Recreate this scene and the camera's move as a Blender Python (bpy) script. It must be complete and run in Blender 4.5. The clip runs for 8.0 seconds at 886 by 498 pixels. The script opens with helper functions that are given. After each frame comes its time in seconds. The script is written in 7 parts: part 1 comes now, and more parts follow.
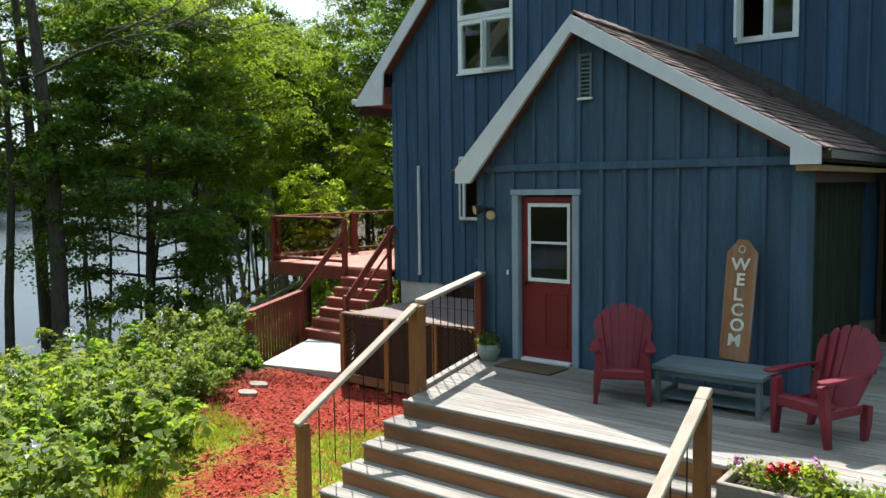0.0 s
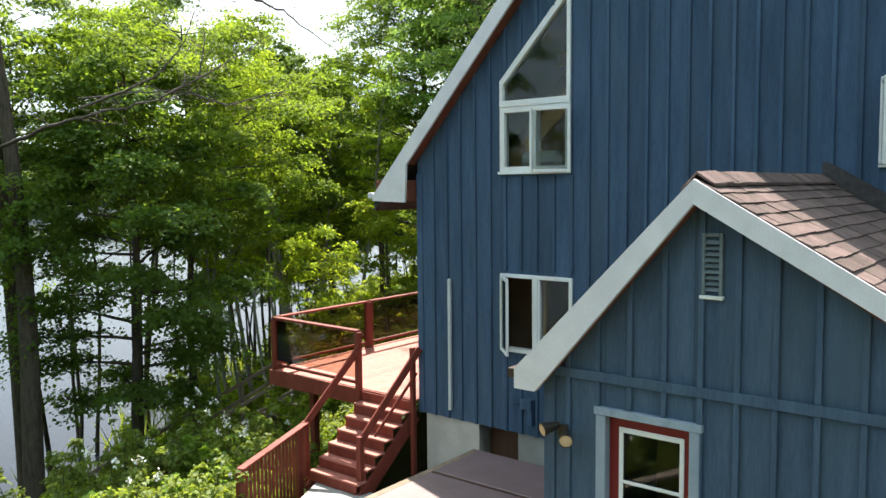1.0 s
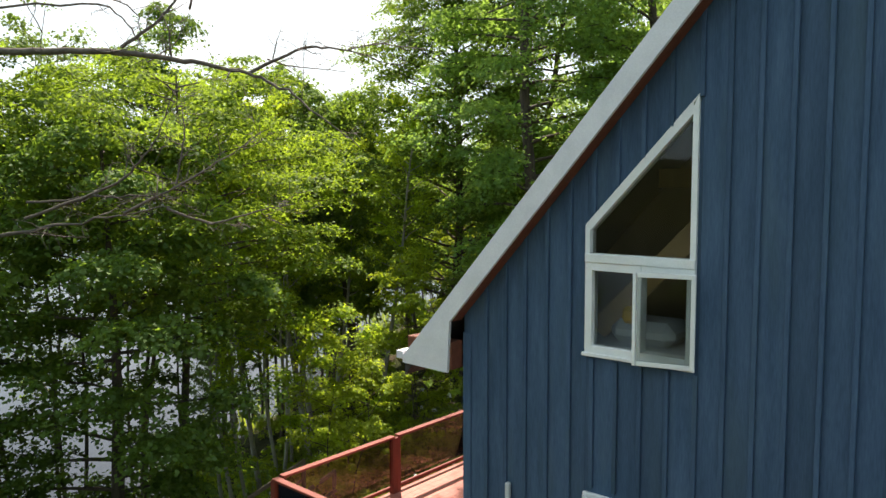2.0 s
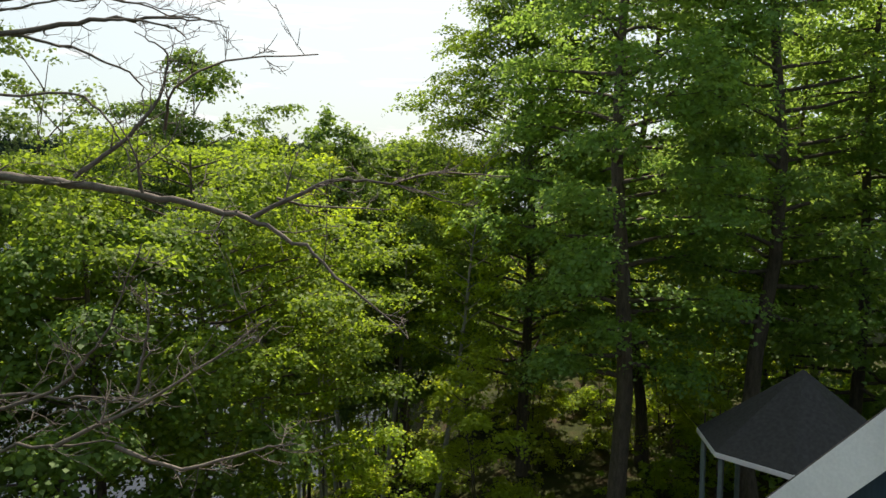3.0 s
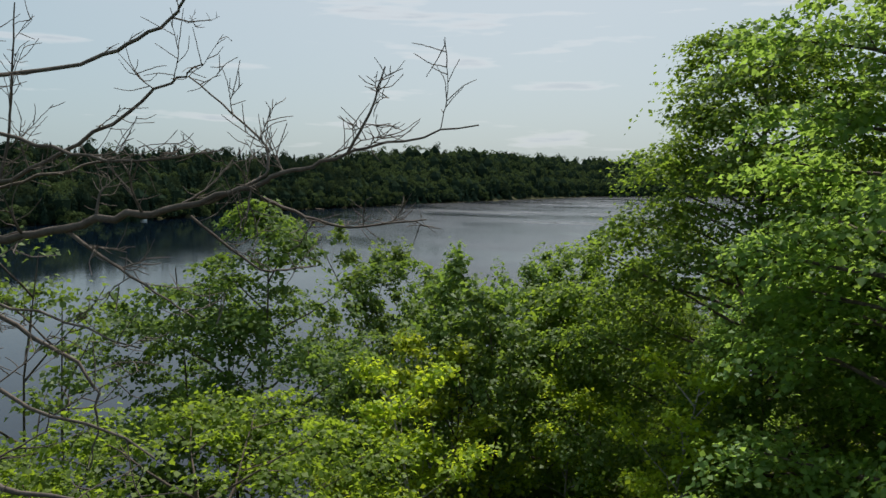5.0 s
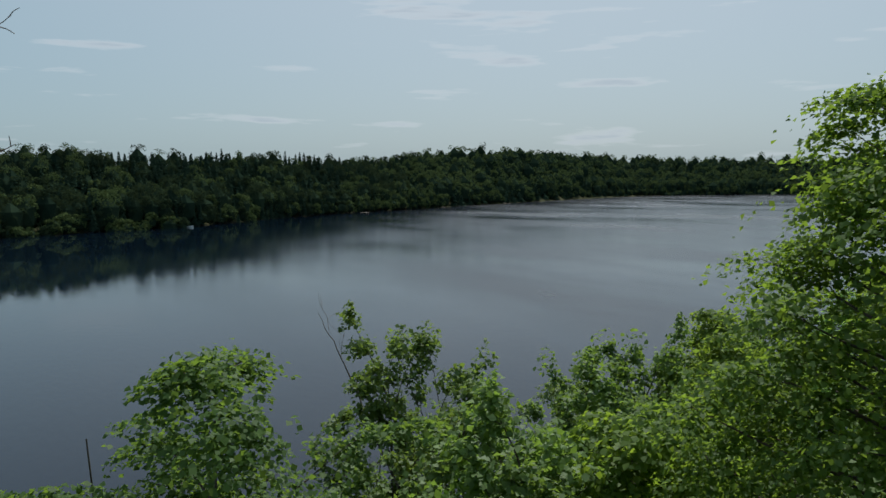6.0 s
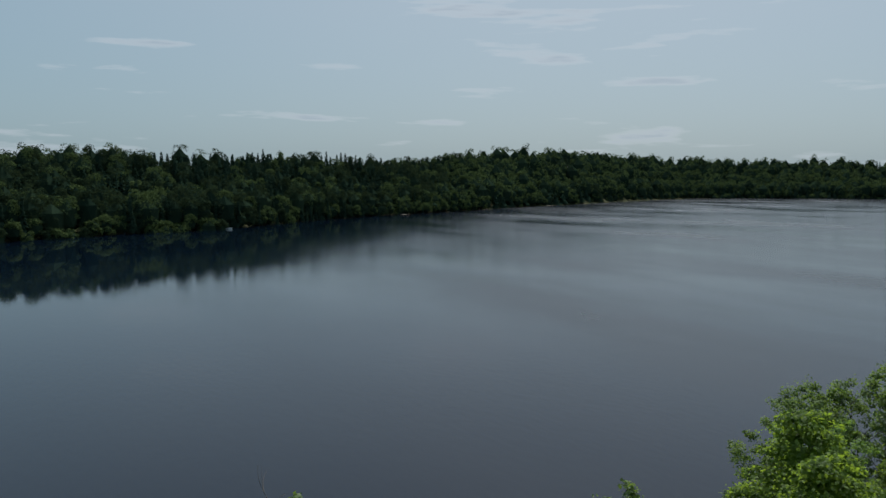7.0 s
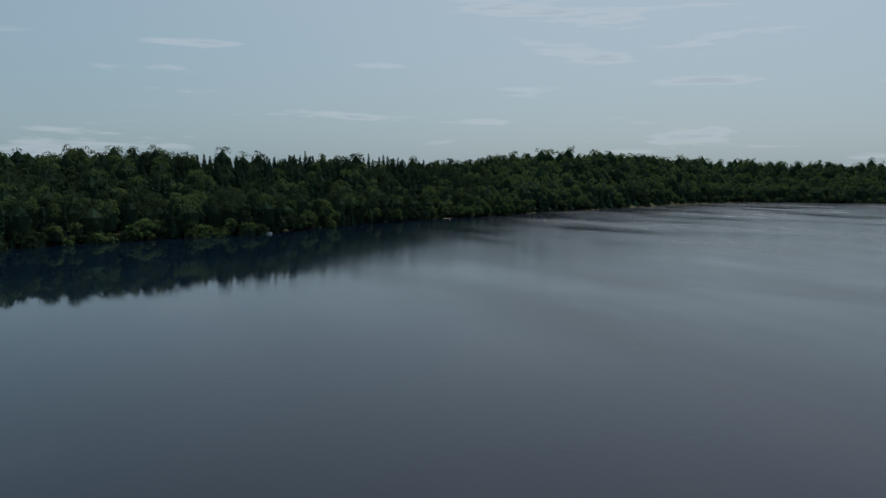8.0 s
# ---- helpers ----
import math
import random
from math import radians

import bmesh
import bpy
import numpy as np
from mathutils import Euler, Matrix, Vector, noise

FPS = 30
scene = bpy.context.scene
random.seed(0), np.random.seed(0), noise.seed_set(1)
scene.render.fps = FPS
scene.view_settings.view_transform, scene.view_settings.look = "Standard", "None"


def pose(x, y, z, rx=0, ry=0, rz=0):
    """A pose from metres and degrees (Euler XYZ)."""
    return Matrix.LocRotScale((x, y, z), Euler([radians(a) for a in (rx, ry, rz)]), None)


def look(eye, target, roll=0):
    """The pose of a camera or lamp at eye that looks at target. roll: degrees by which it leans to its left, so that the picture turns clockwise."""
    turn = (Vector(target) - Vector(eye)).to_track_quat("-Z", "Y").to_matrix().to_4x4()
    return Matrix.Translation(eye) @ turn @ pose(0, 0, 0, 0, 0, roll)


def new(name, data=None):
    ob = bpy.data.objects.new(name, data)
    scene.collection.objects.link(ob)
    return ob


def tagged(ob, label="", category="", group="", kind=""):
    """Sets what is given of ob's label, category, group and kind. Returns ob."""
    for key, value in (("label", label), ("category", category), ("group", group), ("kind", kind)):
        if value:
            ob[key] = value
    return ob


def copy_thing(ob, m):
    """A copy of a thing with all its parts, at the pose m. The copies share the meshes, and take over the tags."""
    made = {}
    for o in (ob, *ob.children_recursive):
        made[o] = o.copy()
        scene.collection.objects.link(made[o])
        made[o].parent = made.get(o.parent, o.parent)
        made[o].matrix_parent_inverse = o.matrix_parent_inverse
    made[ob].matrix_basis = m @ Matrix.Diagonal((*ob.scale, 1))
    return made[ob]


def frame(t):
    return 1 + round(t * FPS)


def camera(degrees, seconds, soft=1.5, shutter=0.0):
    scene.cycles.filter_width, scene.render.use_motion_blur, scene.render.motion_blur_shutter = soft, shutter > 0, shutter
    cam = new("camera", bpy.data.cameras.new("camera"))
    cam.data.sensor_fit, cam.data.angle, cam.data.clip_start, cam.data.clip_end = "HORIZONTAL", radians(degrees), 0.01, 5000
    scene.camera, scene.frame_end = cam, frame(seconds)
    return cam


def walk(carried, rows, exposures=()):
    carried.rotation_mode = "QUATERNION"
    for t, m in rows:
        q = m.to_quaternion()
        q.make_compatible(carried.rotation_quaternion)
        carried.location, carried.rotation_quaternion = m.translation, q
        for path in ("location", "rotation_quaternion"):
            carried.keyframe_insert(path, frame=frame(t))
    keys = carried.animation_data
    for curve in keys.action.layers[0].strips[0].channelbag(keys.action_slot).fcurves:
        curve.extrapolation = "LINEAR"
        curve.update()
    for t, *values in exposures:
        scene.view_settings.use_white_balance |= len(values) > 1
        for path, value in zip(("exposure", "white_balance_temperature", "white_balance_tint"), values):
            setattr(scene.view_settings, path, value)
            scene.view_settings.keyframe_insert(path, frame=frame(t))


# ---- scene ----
cam = camera(58.6, 8.0)
PATH = [
    (0.0, pose(-0.003, -0.004, 2.190, 85.47, 0.70, 37.80)),
    (0.5, pose(-0.965, 1.013, 3.137, 85.46, 0.53, 38.26)),
    (1.0, pose(-2.135, 2.140, 4.082, 85.51, 0.56, 38.69)),
    (1.2, pose(-2.652, 2.651, 4.469, 85.44, 0.53, 38.96)),
    (2.3, pose(-5.544, 5.583, 6.779, 84.99, 0.02, 41.39)),
    (2.5, pose(-6.100, 6.133, 7.195, 84.99, -0.10, 42.19)),
    (3.0, pose(-7.567, 7.617, 8.160, 84.92, -0.44, 44.74)),
    (3.5, pose(-8.632, 8.769, 9.115, 85.02, -0.06, 47.79)),
    (4.0, pose(-10.017, 9.957, 10.002, 85.04, 0.05, 50.39)),
    (4.5, pose(-11.568, 11.253, 10.917, 85.11, -0.03, 53.08)),
    (4.7, pose(-12.252, 11.753, 11.267, 85.13, -0.04, 54.13)),
    (5.8, pose(-16.166, 14.650, 13.173, 85.09, -0.02, 58.43)),
    (6.0, pose(-17.158, 15.482, 13.545, 85.08, 0.42, 58.90)),
    (6.5, pose(-19.722, 17.638, 14.554, 85.03, 0.20, 60.46)),
    (7.0, pose(-22.603, 19.669, 15.754, 84.97, -0.08, 62.01)),
    (7.5, pose(-25.872, 21.535, 16.961, 84.93, -0.30, 63.57)),
    (8.0, pose(-29.310, 23.338, 18.143, 84.90, -0.45, 65.14)),
]
walk(cam, PATH, ((0.0, 1.05, 6350, 11), (0.5, 1.46, 6500, 12), (1.0, 1.64, 6800, 15), (2.3, 1.20, 7250, 17), (3.0, 0.82, 7300, 16), (3.5, 0.56, 7300, 16), (4.5, 0.25, 6950, 15), (6.0, -0.13, 6250, 11), (8.0, -0.32, 6130, 11)))

# --- world, sun and exposure
SUN_AZ, SUN_EL = 46.0, 56.0          # degrees from +y towards -x; above the horizon
world = bpy.data.worlds.new("sky")
scene.world = world
world.use_nodes = True
wn, wl = world.node_tree.nodes, world.node_tree.links
wn.clear()
sky = wn.new("ShaderNodeTexSky")
sky.sky_type, sky.sun_disc = "NISHITA", False
sky.sun_elevation, sky.sun_rotation = radians(SUN_EL), radians(-SUN_AZ)
sky.air_density, sky.dust_density, sky.ozone_density = 1.0, 2.4, 1.4
back = wn.new("ShaderNodeBackground")
back.inputs["Strength"].default_value = 0.115
tc = wn.new("ShaderNodeTexCoord")
mp = wn.new("ShaderNodeMapping")
mp.inputs["Scale"].default_value = (3.4, 3.4, 30.0)
cn = wn.new("ShaderNodeTexNoise")
cn.inputs["Scale"].default_value, cn.inputs["Detail"].default_value = 1.6, 6.0
cr = wn.new("ShaderNodeValToRGB")
cr.color_ramp.elements[0].position, cr.color_ramp.elements[1].position = 0.615, 0.70
haze = wn.new("ShaderNodeMixRGB")             # thin high haze
haze.inputs["Fac"].default_value = 0.74
cm = wn.new("ShaderNodeMixRGB")               # scattered flat clouds
ck = wn.new("ShaderNodeValToRGB")             # bright rims, greyer thick middles
ck.color_ramp.elements[0].position, ck.color_ramp.elements[0].color = 0.63, (1, 1, 1, 1)
ck.color_ramp.elements[1].position, ck.color_ramp.elements[1].color = 0.74, (0.62, 0.68, 0.74, 1)
cs = wn.new("ShaderNodeMixRGB")
cs.blend_type = "MULTIPLY"
cs.inputs["Fac"].default_value, cs.inputs["Color2"].default_value = 1.0, (6.6, 6.9, 7.0, 1)
wl.new(cn.outputs["Fac"], ck.inputs["Fac"])
wl.new(ck.outputs["Color"], cs.inputs["Color1"])
wl.new(cs.outputs["Color"], cm.inputs["Color2"])
cf = wn.new("ShaderNodeMath")
cf.operation = "MULTIPLY"
cf.inputs[1].default_value = 0.6
wo = wn.new("ShaderNodeOutputWorld")
wl.new(tc.outputs["Generated"], mp.inputs["Vector"])
wl.new(mp.outputs["Vector"], cn.inputs["Vector"])
wl.new(cn.outputs["Fac"], cr.inputs["Fac"])
wl.new(cr.outputs["Color"], cf.inputs[0])
wl.new(cf.outputs[0], cm.inputs["Fac"])
sd = wn.new("ShaderNodeVectorMath")            # the haze glows whiter towards the sun
sd.operation = "DOT_PRODUCT"
sd.inputs[1].default_value = (-math.sin(radians(SUN_AZ)) * math.cos(radians(SUN_EL)), math.cos(radians(SUN_AZ)) * math.cos(radians(SUN_EL)), math.sin(radians(SUN_EL)))
sr = wn.new("ShaderNodeMapRange")
sr.interpolation_type = "SMOOTHSTEP"
sr.inputs["From Min"].default_value, sr.inputs["From Max"].default_value = 0.44, 0.90
hz = wn.new("ShaderNodeMixRGB")
hz.inputs["Color1"].default_value, hz.inputs["Color2"].default_value = (2.88, 4.12, 4.60, 1), (4.5, 5.15, 5.30, 1)
wl.new(tc.outputs["Generated"], sd.inputs[0])
wl.new(sd.outputs["Value"], sr.inputs["Value"])
wl.new(sr.outputs["Result"], hz.inputs["Fac"])
wl.new(hz.outputs["Color"], haze.inputs["Color2"])
wl.new(sky.outputs["Color"], haze.inputs["Color1"])
wl.new(haze.outputs["Color"], cm.inputs["Color1"])
wl.new(cm.outputs["Color"], back.inputs["Color"])
wl.new(back.outputs["Background"], wo.inputs["Surface"])

sun = new("sun", bpy.data.lights.new("sun", "SUN"))
sun.data.energy, sun.data.angle, sun.data.color = 5.0, radians(0.6), (1.0, 0.95, 0.86)
sx, sy, sz = -math.sin(radians(SUN_AZ)) * math.cos(radians(SUN_EL)), math.cos(radians(SUN_AZ)) * math.cos(radians(SUN_EL)), math.sin(radians(SUN_EL))
sun.matrix_world = look((sx * 200, sy * 200, sz * 200), (0, 0, 0))

# --- materials
def link(m, a, b):
    m.node_tree.links.new(a, b)


def base_mat(name, rough=0.7, metal=0.0, spec=0.5):
    m = bpy.data.materials.new(name)
    m.use_nodes = True
    p = m.node_tree.nodes["Principled BSDF"]
    p.inputs["Roughness"].default_value = rough
    p.inputs["Metallic"].default_value = metal
    p.inputs["Specular IOR Level"].default_value = spec
    return m, m.node_tree.nodes, p


def surface(name, dark, light, scale=6.0, stretch=(1, 1, 1), rough=0.7, metal=0.0, bump=0.15, fine=60.0, vary=0.15, spec=0.4, stain=None, stain_amount=0.4, stain_scale=1.2, bump_dist=0.01):
    """Two scales of noise between two colours, fine relief, a lightness shift from piece to piece, and stains."""
    m, n, p = base_mat(name, rough, metal, spec)
    co = n.new("ShaderNodeTexCoord")
    mp = n.new("ShaderNodeMapping")
    mp.inputs["Scale"].default_value = stretch
    link(m, co.outputs["Object"], mp.inputs["Vector"])
    info = n.new("ShaderNodeObjectInfo")
    off = n.new("ShaderNodeVectorMath")
    off.operation = "ADD"
    mul = n.new("ShaderNodeMath")
    mul.operation = "MULTIPLY"
    mul.inputs[1].default_value = 37.0
    link(m, info.outputs["Random"], mul.inputs[0])
    link(m, mp.outputs["Vector"], off.inputs[0])
    link(m, mul.outputs[0], off.inputs[1])
    a = n.new("ShaderNodeTexNoise")
    a.inputs["Scale"].default_value, a.inputs["Detail"].default_value = scale, 8
    b = n.new("ShaderNodeTexNoise")
    b.inputs["Scale"].default_value, b.inputs["Detail"].default_value = fine, 4
    for t in (a, b):
        link(m, off.outputs[0], t.inputs["Vector"])
    mixf = n.new("ShaderNodeMath")
    mixf.operation = "MULTIPLY_ADD"
    mixf.inputs[1].default_value = 0.45
    link(m, b.outputs["Fac"], mixf.inputs[0])
    half = n.new("ShaderNodeMath")
    half.operation = "MULTIPLY"
    half.inputs[1].default_value = 0.6
    link(m, a.outputs["Fac"], half.inputs[0])
    link(m, half.outputs[0], mixf.inputs[2])
    ramp = n.new("ShaderNodeValToRGB")
    ramp.color_ramp.elements[0].position, ramp.color_ramp.elements[1].position = 0.34, 0.70
    ramp.color_ramp.elements[0].color, ramp.color_ramp.elements[1].color = (*dark, 1), (*light, 1)
    link(m, mixf.outputs[0], ramp.inputs["Fac"])
    out = ramp.outputs["Color"]
    if stain:
        s = n.new("ShaderNodeTexNoise")
        s.inputs["Scale"].default_value, s.inputs["Detail"].default_value = stain_scale, 6
        link(m, off.outputs[0], s.inputs["Vector"])
        sr = n.new("ShaderNodeValToRGB")
        sr.color_ramp.elements[0].position, sr.color_ramp.elements[1].position = 0.5, 0.72
        link(m, s.outputs["Fac"], sr.inputs["Fac"])
        sm = n.new("ShaderNodeMath")
        sm.operation = "MULTIPLY"
        sm.inputs[1].default_value = stain_amount
        link(m, sr.outputs["Color"], sm.inputs[0])
        mx = n.new("ShaderNodeMixRGB")
        mx.inputs["Color2"].default_value = (*stain, 1)
        link(m, sm.outputs[0], mx.inputs["Fac"])
        link(m, out, mx.inputs["Color1"])
        out = mx.outputs["Color"]
    hsv = n.new("ShaderNodeHueSaturation")
    rng = n.new("ShaderNodeMapRange")
    rng.inputs["To Min"].default_value, rng.inputs["To Max"].default_value = 1 - vary, 1 + vary
    link(m, info.outputs["Random"], rng.inputs["Value"])
    link(m, rng.outputs["Result"], hsv.inputs["Value"])
    link(m, out, hsv.inputs["Color"])
    link(m, hsv.outputs["Color"], p.inputs["Base Color"])
    if bump:
        bp = n.new("ShaderNodeBump")
        bp.inputs["Strength"].default_value, bp.inputs["Distance"].default_value = bump, bump_dist
        link(m, mixf.outputs[0], bp.inputs["Height"])
        link(m, bp.outputs["Normal"], p.inputs["Normal"])
    return m


def leaf_mat(name, dark, light, through_col, trans=0.45, gloss=0.025, patch=0.55):
    """A leaf that scatters light on both sides; colour shifts from leaf to leaf, in patches and from tree to tree."""
    m = bpy.data.materials.new(name)
    m.use_nodes = True
    n = m.node_tree.nodes
    n.clear()
    geo = n.new("ShaderNodeNewGeometry")
    info = n.new("ShaderNodeObjectInfo")
    co = n.new("ShaderNodeTexCoord")
    no = n.new("ShaderNodeTexNoise")
    no.inputs["Scale"].default_value, no.inputs["Detail"].default_value = patch, 3
    link(m, co.outputs["Object"], no.inputs["Vector"])
    mid = n.new("ShaderNodeMath")
    mid.operation = "MULTIPLY_ADD"
    mid.inputs[1].default_value = 0.55
    link(m, geo.outputs["Random Per Island"], mid.inputs[0])
    nh = n.new("ShaderNodeMath")
    nh.operation = "MULTIPLY"
    nh.inputs[1].default_value = 0.55
    link(m, no.outputs["Fac"], nh.inputs[0])
    link(m, nh.outputs[0], mid.inputs[2])
    mix = n.new("ShaderNodeMixRGB")
    mix.inputs["Color1"].default_value, mix.inputs["Color2"].default_value = (*dark, 1), (*light, 1)
    link(m, mid.outputs[0], mix.inputs["Fac"])
    mix2 = n.new("ShaderNodeMixRGB")
    mix2.inputs["Color1"].default_value = (*[c * 0.5 for c in through_col], 1)
    mix2.inputs["Color2"].default_value = (*through_col, 1)
    link(m, mid.outputs[0], mix2.inputs["Fac"])
    hs = []
    for src in (mix, mix2):
        h = n.new("ShaderNodeHueSaturation")
        r = n.new("ShaderNodeMapRange")
        r.inputs["To Min"].default_value, r.inputs["To Max"].default_value = 0.88, 1.14
        hr = n.new("ShaderNodeMapRange")
        hr.inputs["To Min"].default_value, hr.inputs["To Max"].default_value = 0.494, 0.508
        link(m, info.outputs["Random"], r.inputs["Value"])
        link(m, info.outputs["Random"], hr.inputs["Value"])
        link(m, r.outputs["Result"], h.inputs["Value"])
        link(m, hr.outputs["Result"], h.inputs["Hue"])
        link(m, src.outputs["Color"], h.inputs["Color"])
        hs.append(h)
    d, t, g = n.new("ShaderNodeBsdfDiffuse"), n.new("ShaderNodeBsdfTranslucent"), n.new("ShaderNodeBsdfGlossy")
    g.inputs["Roughness"].default_value = 0.6
    g.inputs["Color"].default_value = (0.8, 0.85, 0.8, 1)
    link(m, hs[0].outputs["Color"], d.inputs["Color"])
    link(m, hs[1].outputs["Color"], t.inputs["Color"])
    a, b, o = n.new("ShaderNodeMixShader"), n.new("ShaderNodeMixShader"), n.new("ShaderNodeOutputMaterial")
    a.inputs["Fac"].default_value, b.inputs["Fac"].default_value = trans, gloss
    link(m, d.outputs[0], a.inputs[1])
    link(m, t.outputs[0], a.inputs[2])
    link(m, a.outputs[0], b.inputs[1])
    link(m, g.outputs[0], b.inputs[2])
    link(m, b.outputs[0], o.inputs["Surface"])
    return m


def glass_mat(name, tint=(0.9, 0.93, 0.92), rough=0.0, see=0.9, ior=1.4):
    m = bpy.data.materials.new(name)
    m.use_nodes = True
    n = m.node_tree.nodes
    n.clear()
    tr, gl, fr = n.new("ShaderNodeBsdfTransparent"), n.new("ShaderNodeBsdfGlossy"), n.new("ShaderNodeFresnel")
    tr.inputs["Color"].default_value = (*[c * see for c in tint], 1)
    gl.inputs["Roughness"].default_value = rough
    fr.inputs["IOR"].default_value = ior
    mx, o = n.new("ShaderNodeMixShader"), n.new("ShaderNodeOutputMaterial")
    link(m, fr.outputs[0], mx.inputs["Fac"])
    link(m, tr.outputs[0], mx.inputs[1])
    link(m, gl.outputs[0], mx.inputs[2])
    link(m, mx.outputs[0], o.inputs["Surface"])
    return m


M = {}
M["siding"] = surface("blue_stained_siding", (0.027, 0.060, 0.110), (0.060, 0.110, 0.184), 3.0, (3, 3, 0.35), 0.75, bump=0.35, fine=25, vary=0.12, stain=(0.05, 0.085, 0.105), stain_amount=0.45, spec=0.25)
M["siding_v"] = surface("teal_blue_stained_siding", (0.034, 0.067, 0.110), (0.070, 0.116, 0.178), 3.0, (3, 3, 0.35), 0.75, bump=0.35, fine=25, vary=0.10, stain=(0.058, 0.094, 0.116), stain_amount=0.5, spec=0.25)
M["trim"] = surface("grey_blue_trim_paint", (0.20, 0.27, 0.34), (0.30, 0.37, 0.44), 5, (2, 2, 0.5), 0.6, bump=0.1, vary=0.04)
M["white"] = surface("white_trim_paint", (0.60, 0.60, 0.64), (0.76, 0.755, 0.79), 2.2, (1, 1, 1), 0.55, bump=0.08, vary=0.04, stain=(0.45, 0.47, 0.48), stain_amount=0.3, stain_scale=3)
M["vinyl"] = surface("white_window_vinyl", (0.68, 0.70, 0.70), (0.80, 0.81, 0.81), 5, (1, 1, 1), 0.4, bump=0.02, vary=0.03)
M["soffit"] = surface("red_brown_soffit_wood", (0.10, 0.030, 0.016), (0.20, 0.065, 0.035), 4, (0.6, 3, 3), 0.75, bump=0.3, vary=0.1)
M["reddoor"] = surface("red_door_paint", (0.145, 0.008, 0.010), (0.20, 0.014, 0.015), 3, (1, 1, 1), 0.45, bump=0.04, vary=0.02)
M["chair"] = surface("red_moulded_plastic", (0.150, 0.010, 0.022), (0.215, 0.018, 0.034), 4, (1, 1, 1), 0.5, bump=0.05, vary=0.05)
M["redwood"] = surface("red_stained_deck_wood", (0.13, 0.022, 0.012), (0.22, 0.045, 0.028), 4, (2, 2, 0.5), 0.7, bump=0.3, vary=0.15)
M["reddeck"] = surface("red_stained_deck_boards", (0.30, 0.10, 0.075), (0.42, 0.17, 0.13), 4, (0.5, 3, 3), 0.7, bump=0.25, vary=0.12)
M["cedar"] = surface("orange_brown_cedar", (0.16, 0.060, 0.018), (0.32, 0.135, 0.045), 3, (3, 3, 0.4), 0.7, bump=0.35, vary=0.18, stain=(0.12, 0.05, 0.02), stain_amount=0.4)
M["riser"] = surface("weathered_cedar_riser", (0.15, 0.058, 0.026), (0.33, 0.145, 0.062), 3, (0.4, 3, 3), 0.75, bump=0.4, vary=0.2, stain=(0.09, 0.048, 0.03), stain_amount=0.4)
M["deck"] = surface("grey_weathered_deck_boards", (0.14, 0.128, 0.118), (0.36, 0.34, 0.315), 2.5, (0.5, 5, 5), 0.8, bump=0.5, vary=0.20, stain=(0.16, 0.135, 0.115), stain_amount=0.6, stain_scale=1.6)
M["rail"] = surface("worn_handrail_wood", (0.30, 0.245, 0.19), (0.49, 0.42, 0.34), 3, (3, 0.6, 3), 0.75, bump=0.3, vary=0.08)
M["darkmetal"] = surface("black_metal", (0.012, 0.012, 0.013), (0.03, 0.03, 0.03), 8, (1, 1, 1), 0.45, 0.6, bump=0.05)
M["shingle"] = surface("brown_asphalt_shingle", (0.085, 0.056, 0.052), (0.190, 0.132, 0.122), 14, (1, 1, 1), 0.9, bump=0.7, fine=240, vary=0.30, stain=(0.060, 0.062, 0.040), stain_amount=0.55, stain_scale=3.5)
M["darkroof"] = surface("dark_asphalt_shingle", (0.030, 0.028, 0.030), (0.075, 0.068, 0.068), 14, (1, 1, 1), 0.9, bump=0.5, fine=200, vary=0.2)
# gazebo roof shingle, darkened in its colour for the shade of the trees
M["gazeboroof"] = surface("shaded_grey_violet_shingle", (0.022, 0.021, 0.023), (0.055, 0.052, 0.055), 14, (1, 1, 1), 0.9, bump=0.5, fine=200, vary=0.1)
M["concrete"] = surface("pale_foundation_concrete", (0.30, 0.29, 0.27), (0.46, 0.45, 0.42), 2, (1, 1, 1), 0.85, bump=0.3, stain=(0.2, 0.19, 0.17), stain_amount=0.5)
M["slab"] = surface("white_concrete_walk", (0.30, 0.305, 0.29), (0.43, 0.435, 0.41), 3, (1, 1, 1), 0.85, bump=0.2, stain=(0.42, 0.41, 0.38), stain_amount=0.35)
M["cover"] = surface("brown_vinyl_tub_cover", (0.145, 0.100, 0.100), (0.205, 0.148, 0.148), 3, (1, 1, 1), 0.5, bump=0.1, fine=120, vary=0.05)
M["lattice"] = surface("dark_brown_screen_wood", (0.035, 0.016, 0.009), (0.075, 0.034, 0.018), 4, (2, 2, 0.5), 0.75, bump=0.2, vary=0.2)
M["bench"] = surface("grey_painted_bench_wood", (0.085, 0.115, 0.135), (0.15, 0.19, 0.21), 3, (0.6, 3, 3), 0.7, bump=0.2, vary=0.1)
M["signwood"] = surface("brown_sign_board", (0.20, 0.085, 0.035), (0.33, 0.15, 0.070), 3, (4, 4, 0.4), 0.7, bump=0.3, stain=(0.3, 0.33, 0.36), stain_amount=0.35, stain_scale=4)
M["letter"] = surface("cream_letter_paint", (0.62, 0.58, 0.50), (0.74, 0.71, 0.64), 10, (1, 1, 1), 0.6, bump=0.05)
M["mat"] = surface("brown_coir_mat", (0.07, 0.045, 0.025), (0.14, 0.09, 0.05), 40, (1, 1, 1), 0.95, bump=0.6, fine=200)
M["pot"] = surface("grey_green_glazed_pot", (0.22, 0.25, 0.24), (0.34, 0.37, 0.36), 3, (1, 1, 1), 0.45, bump=0.1)
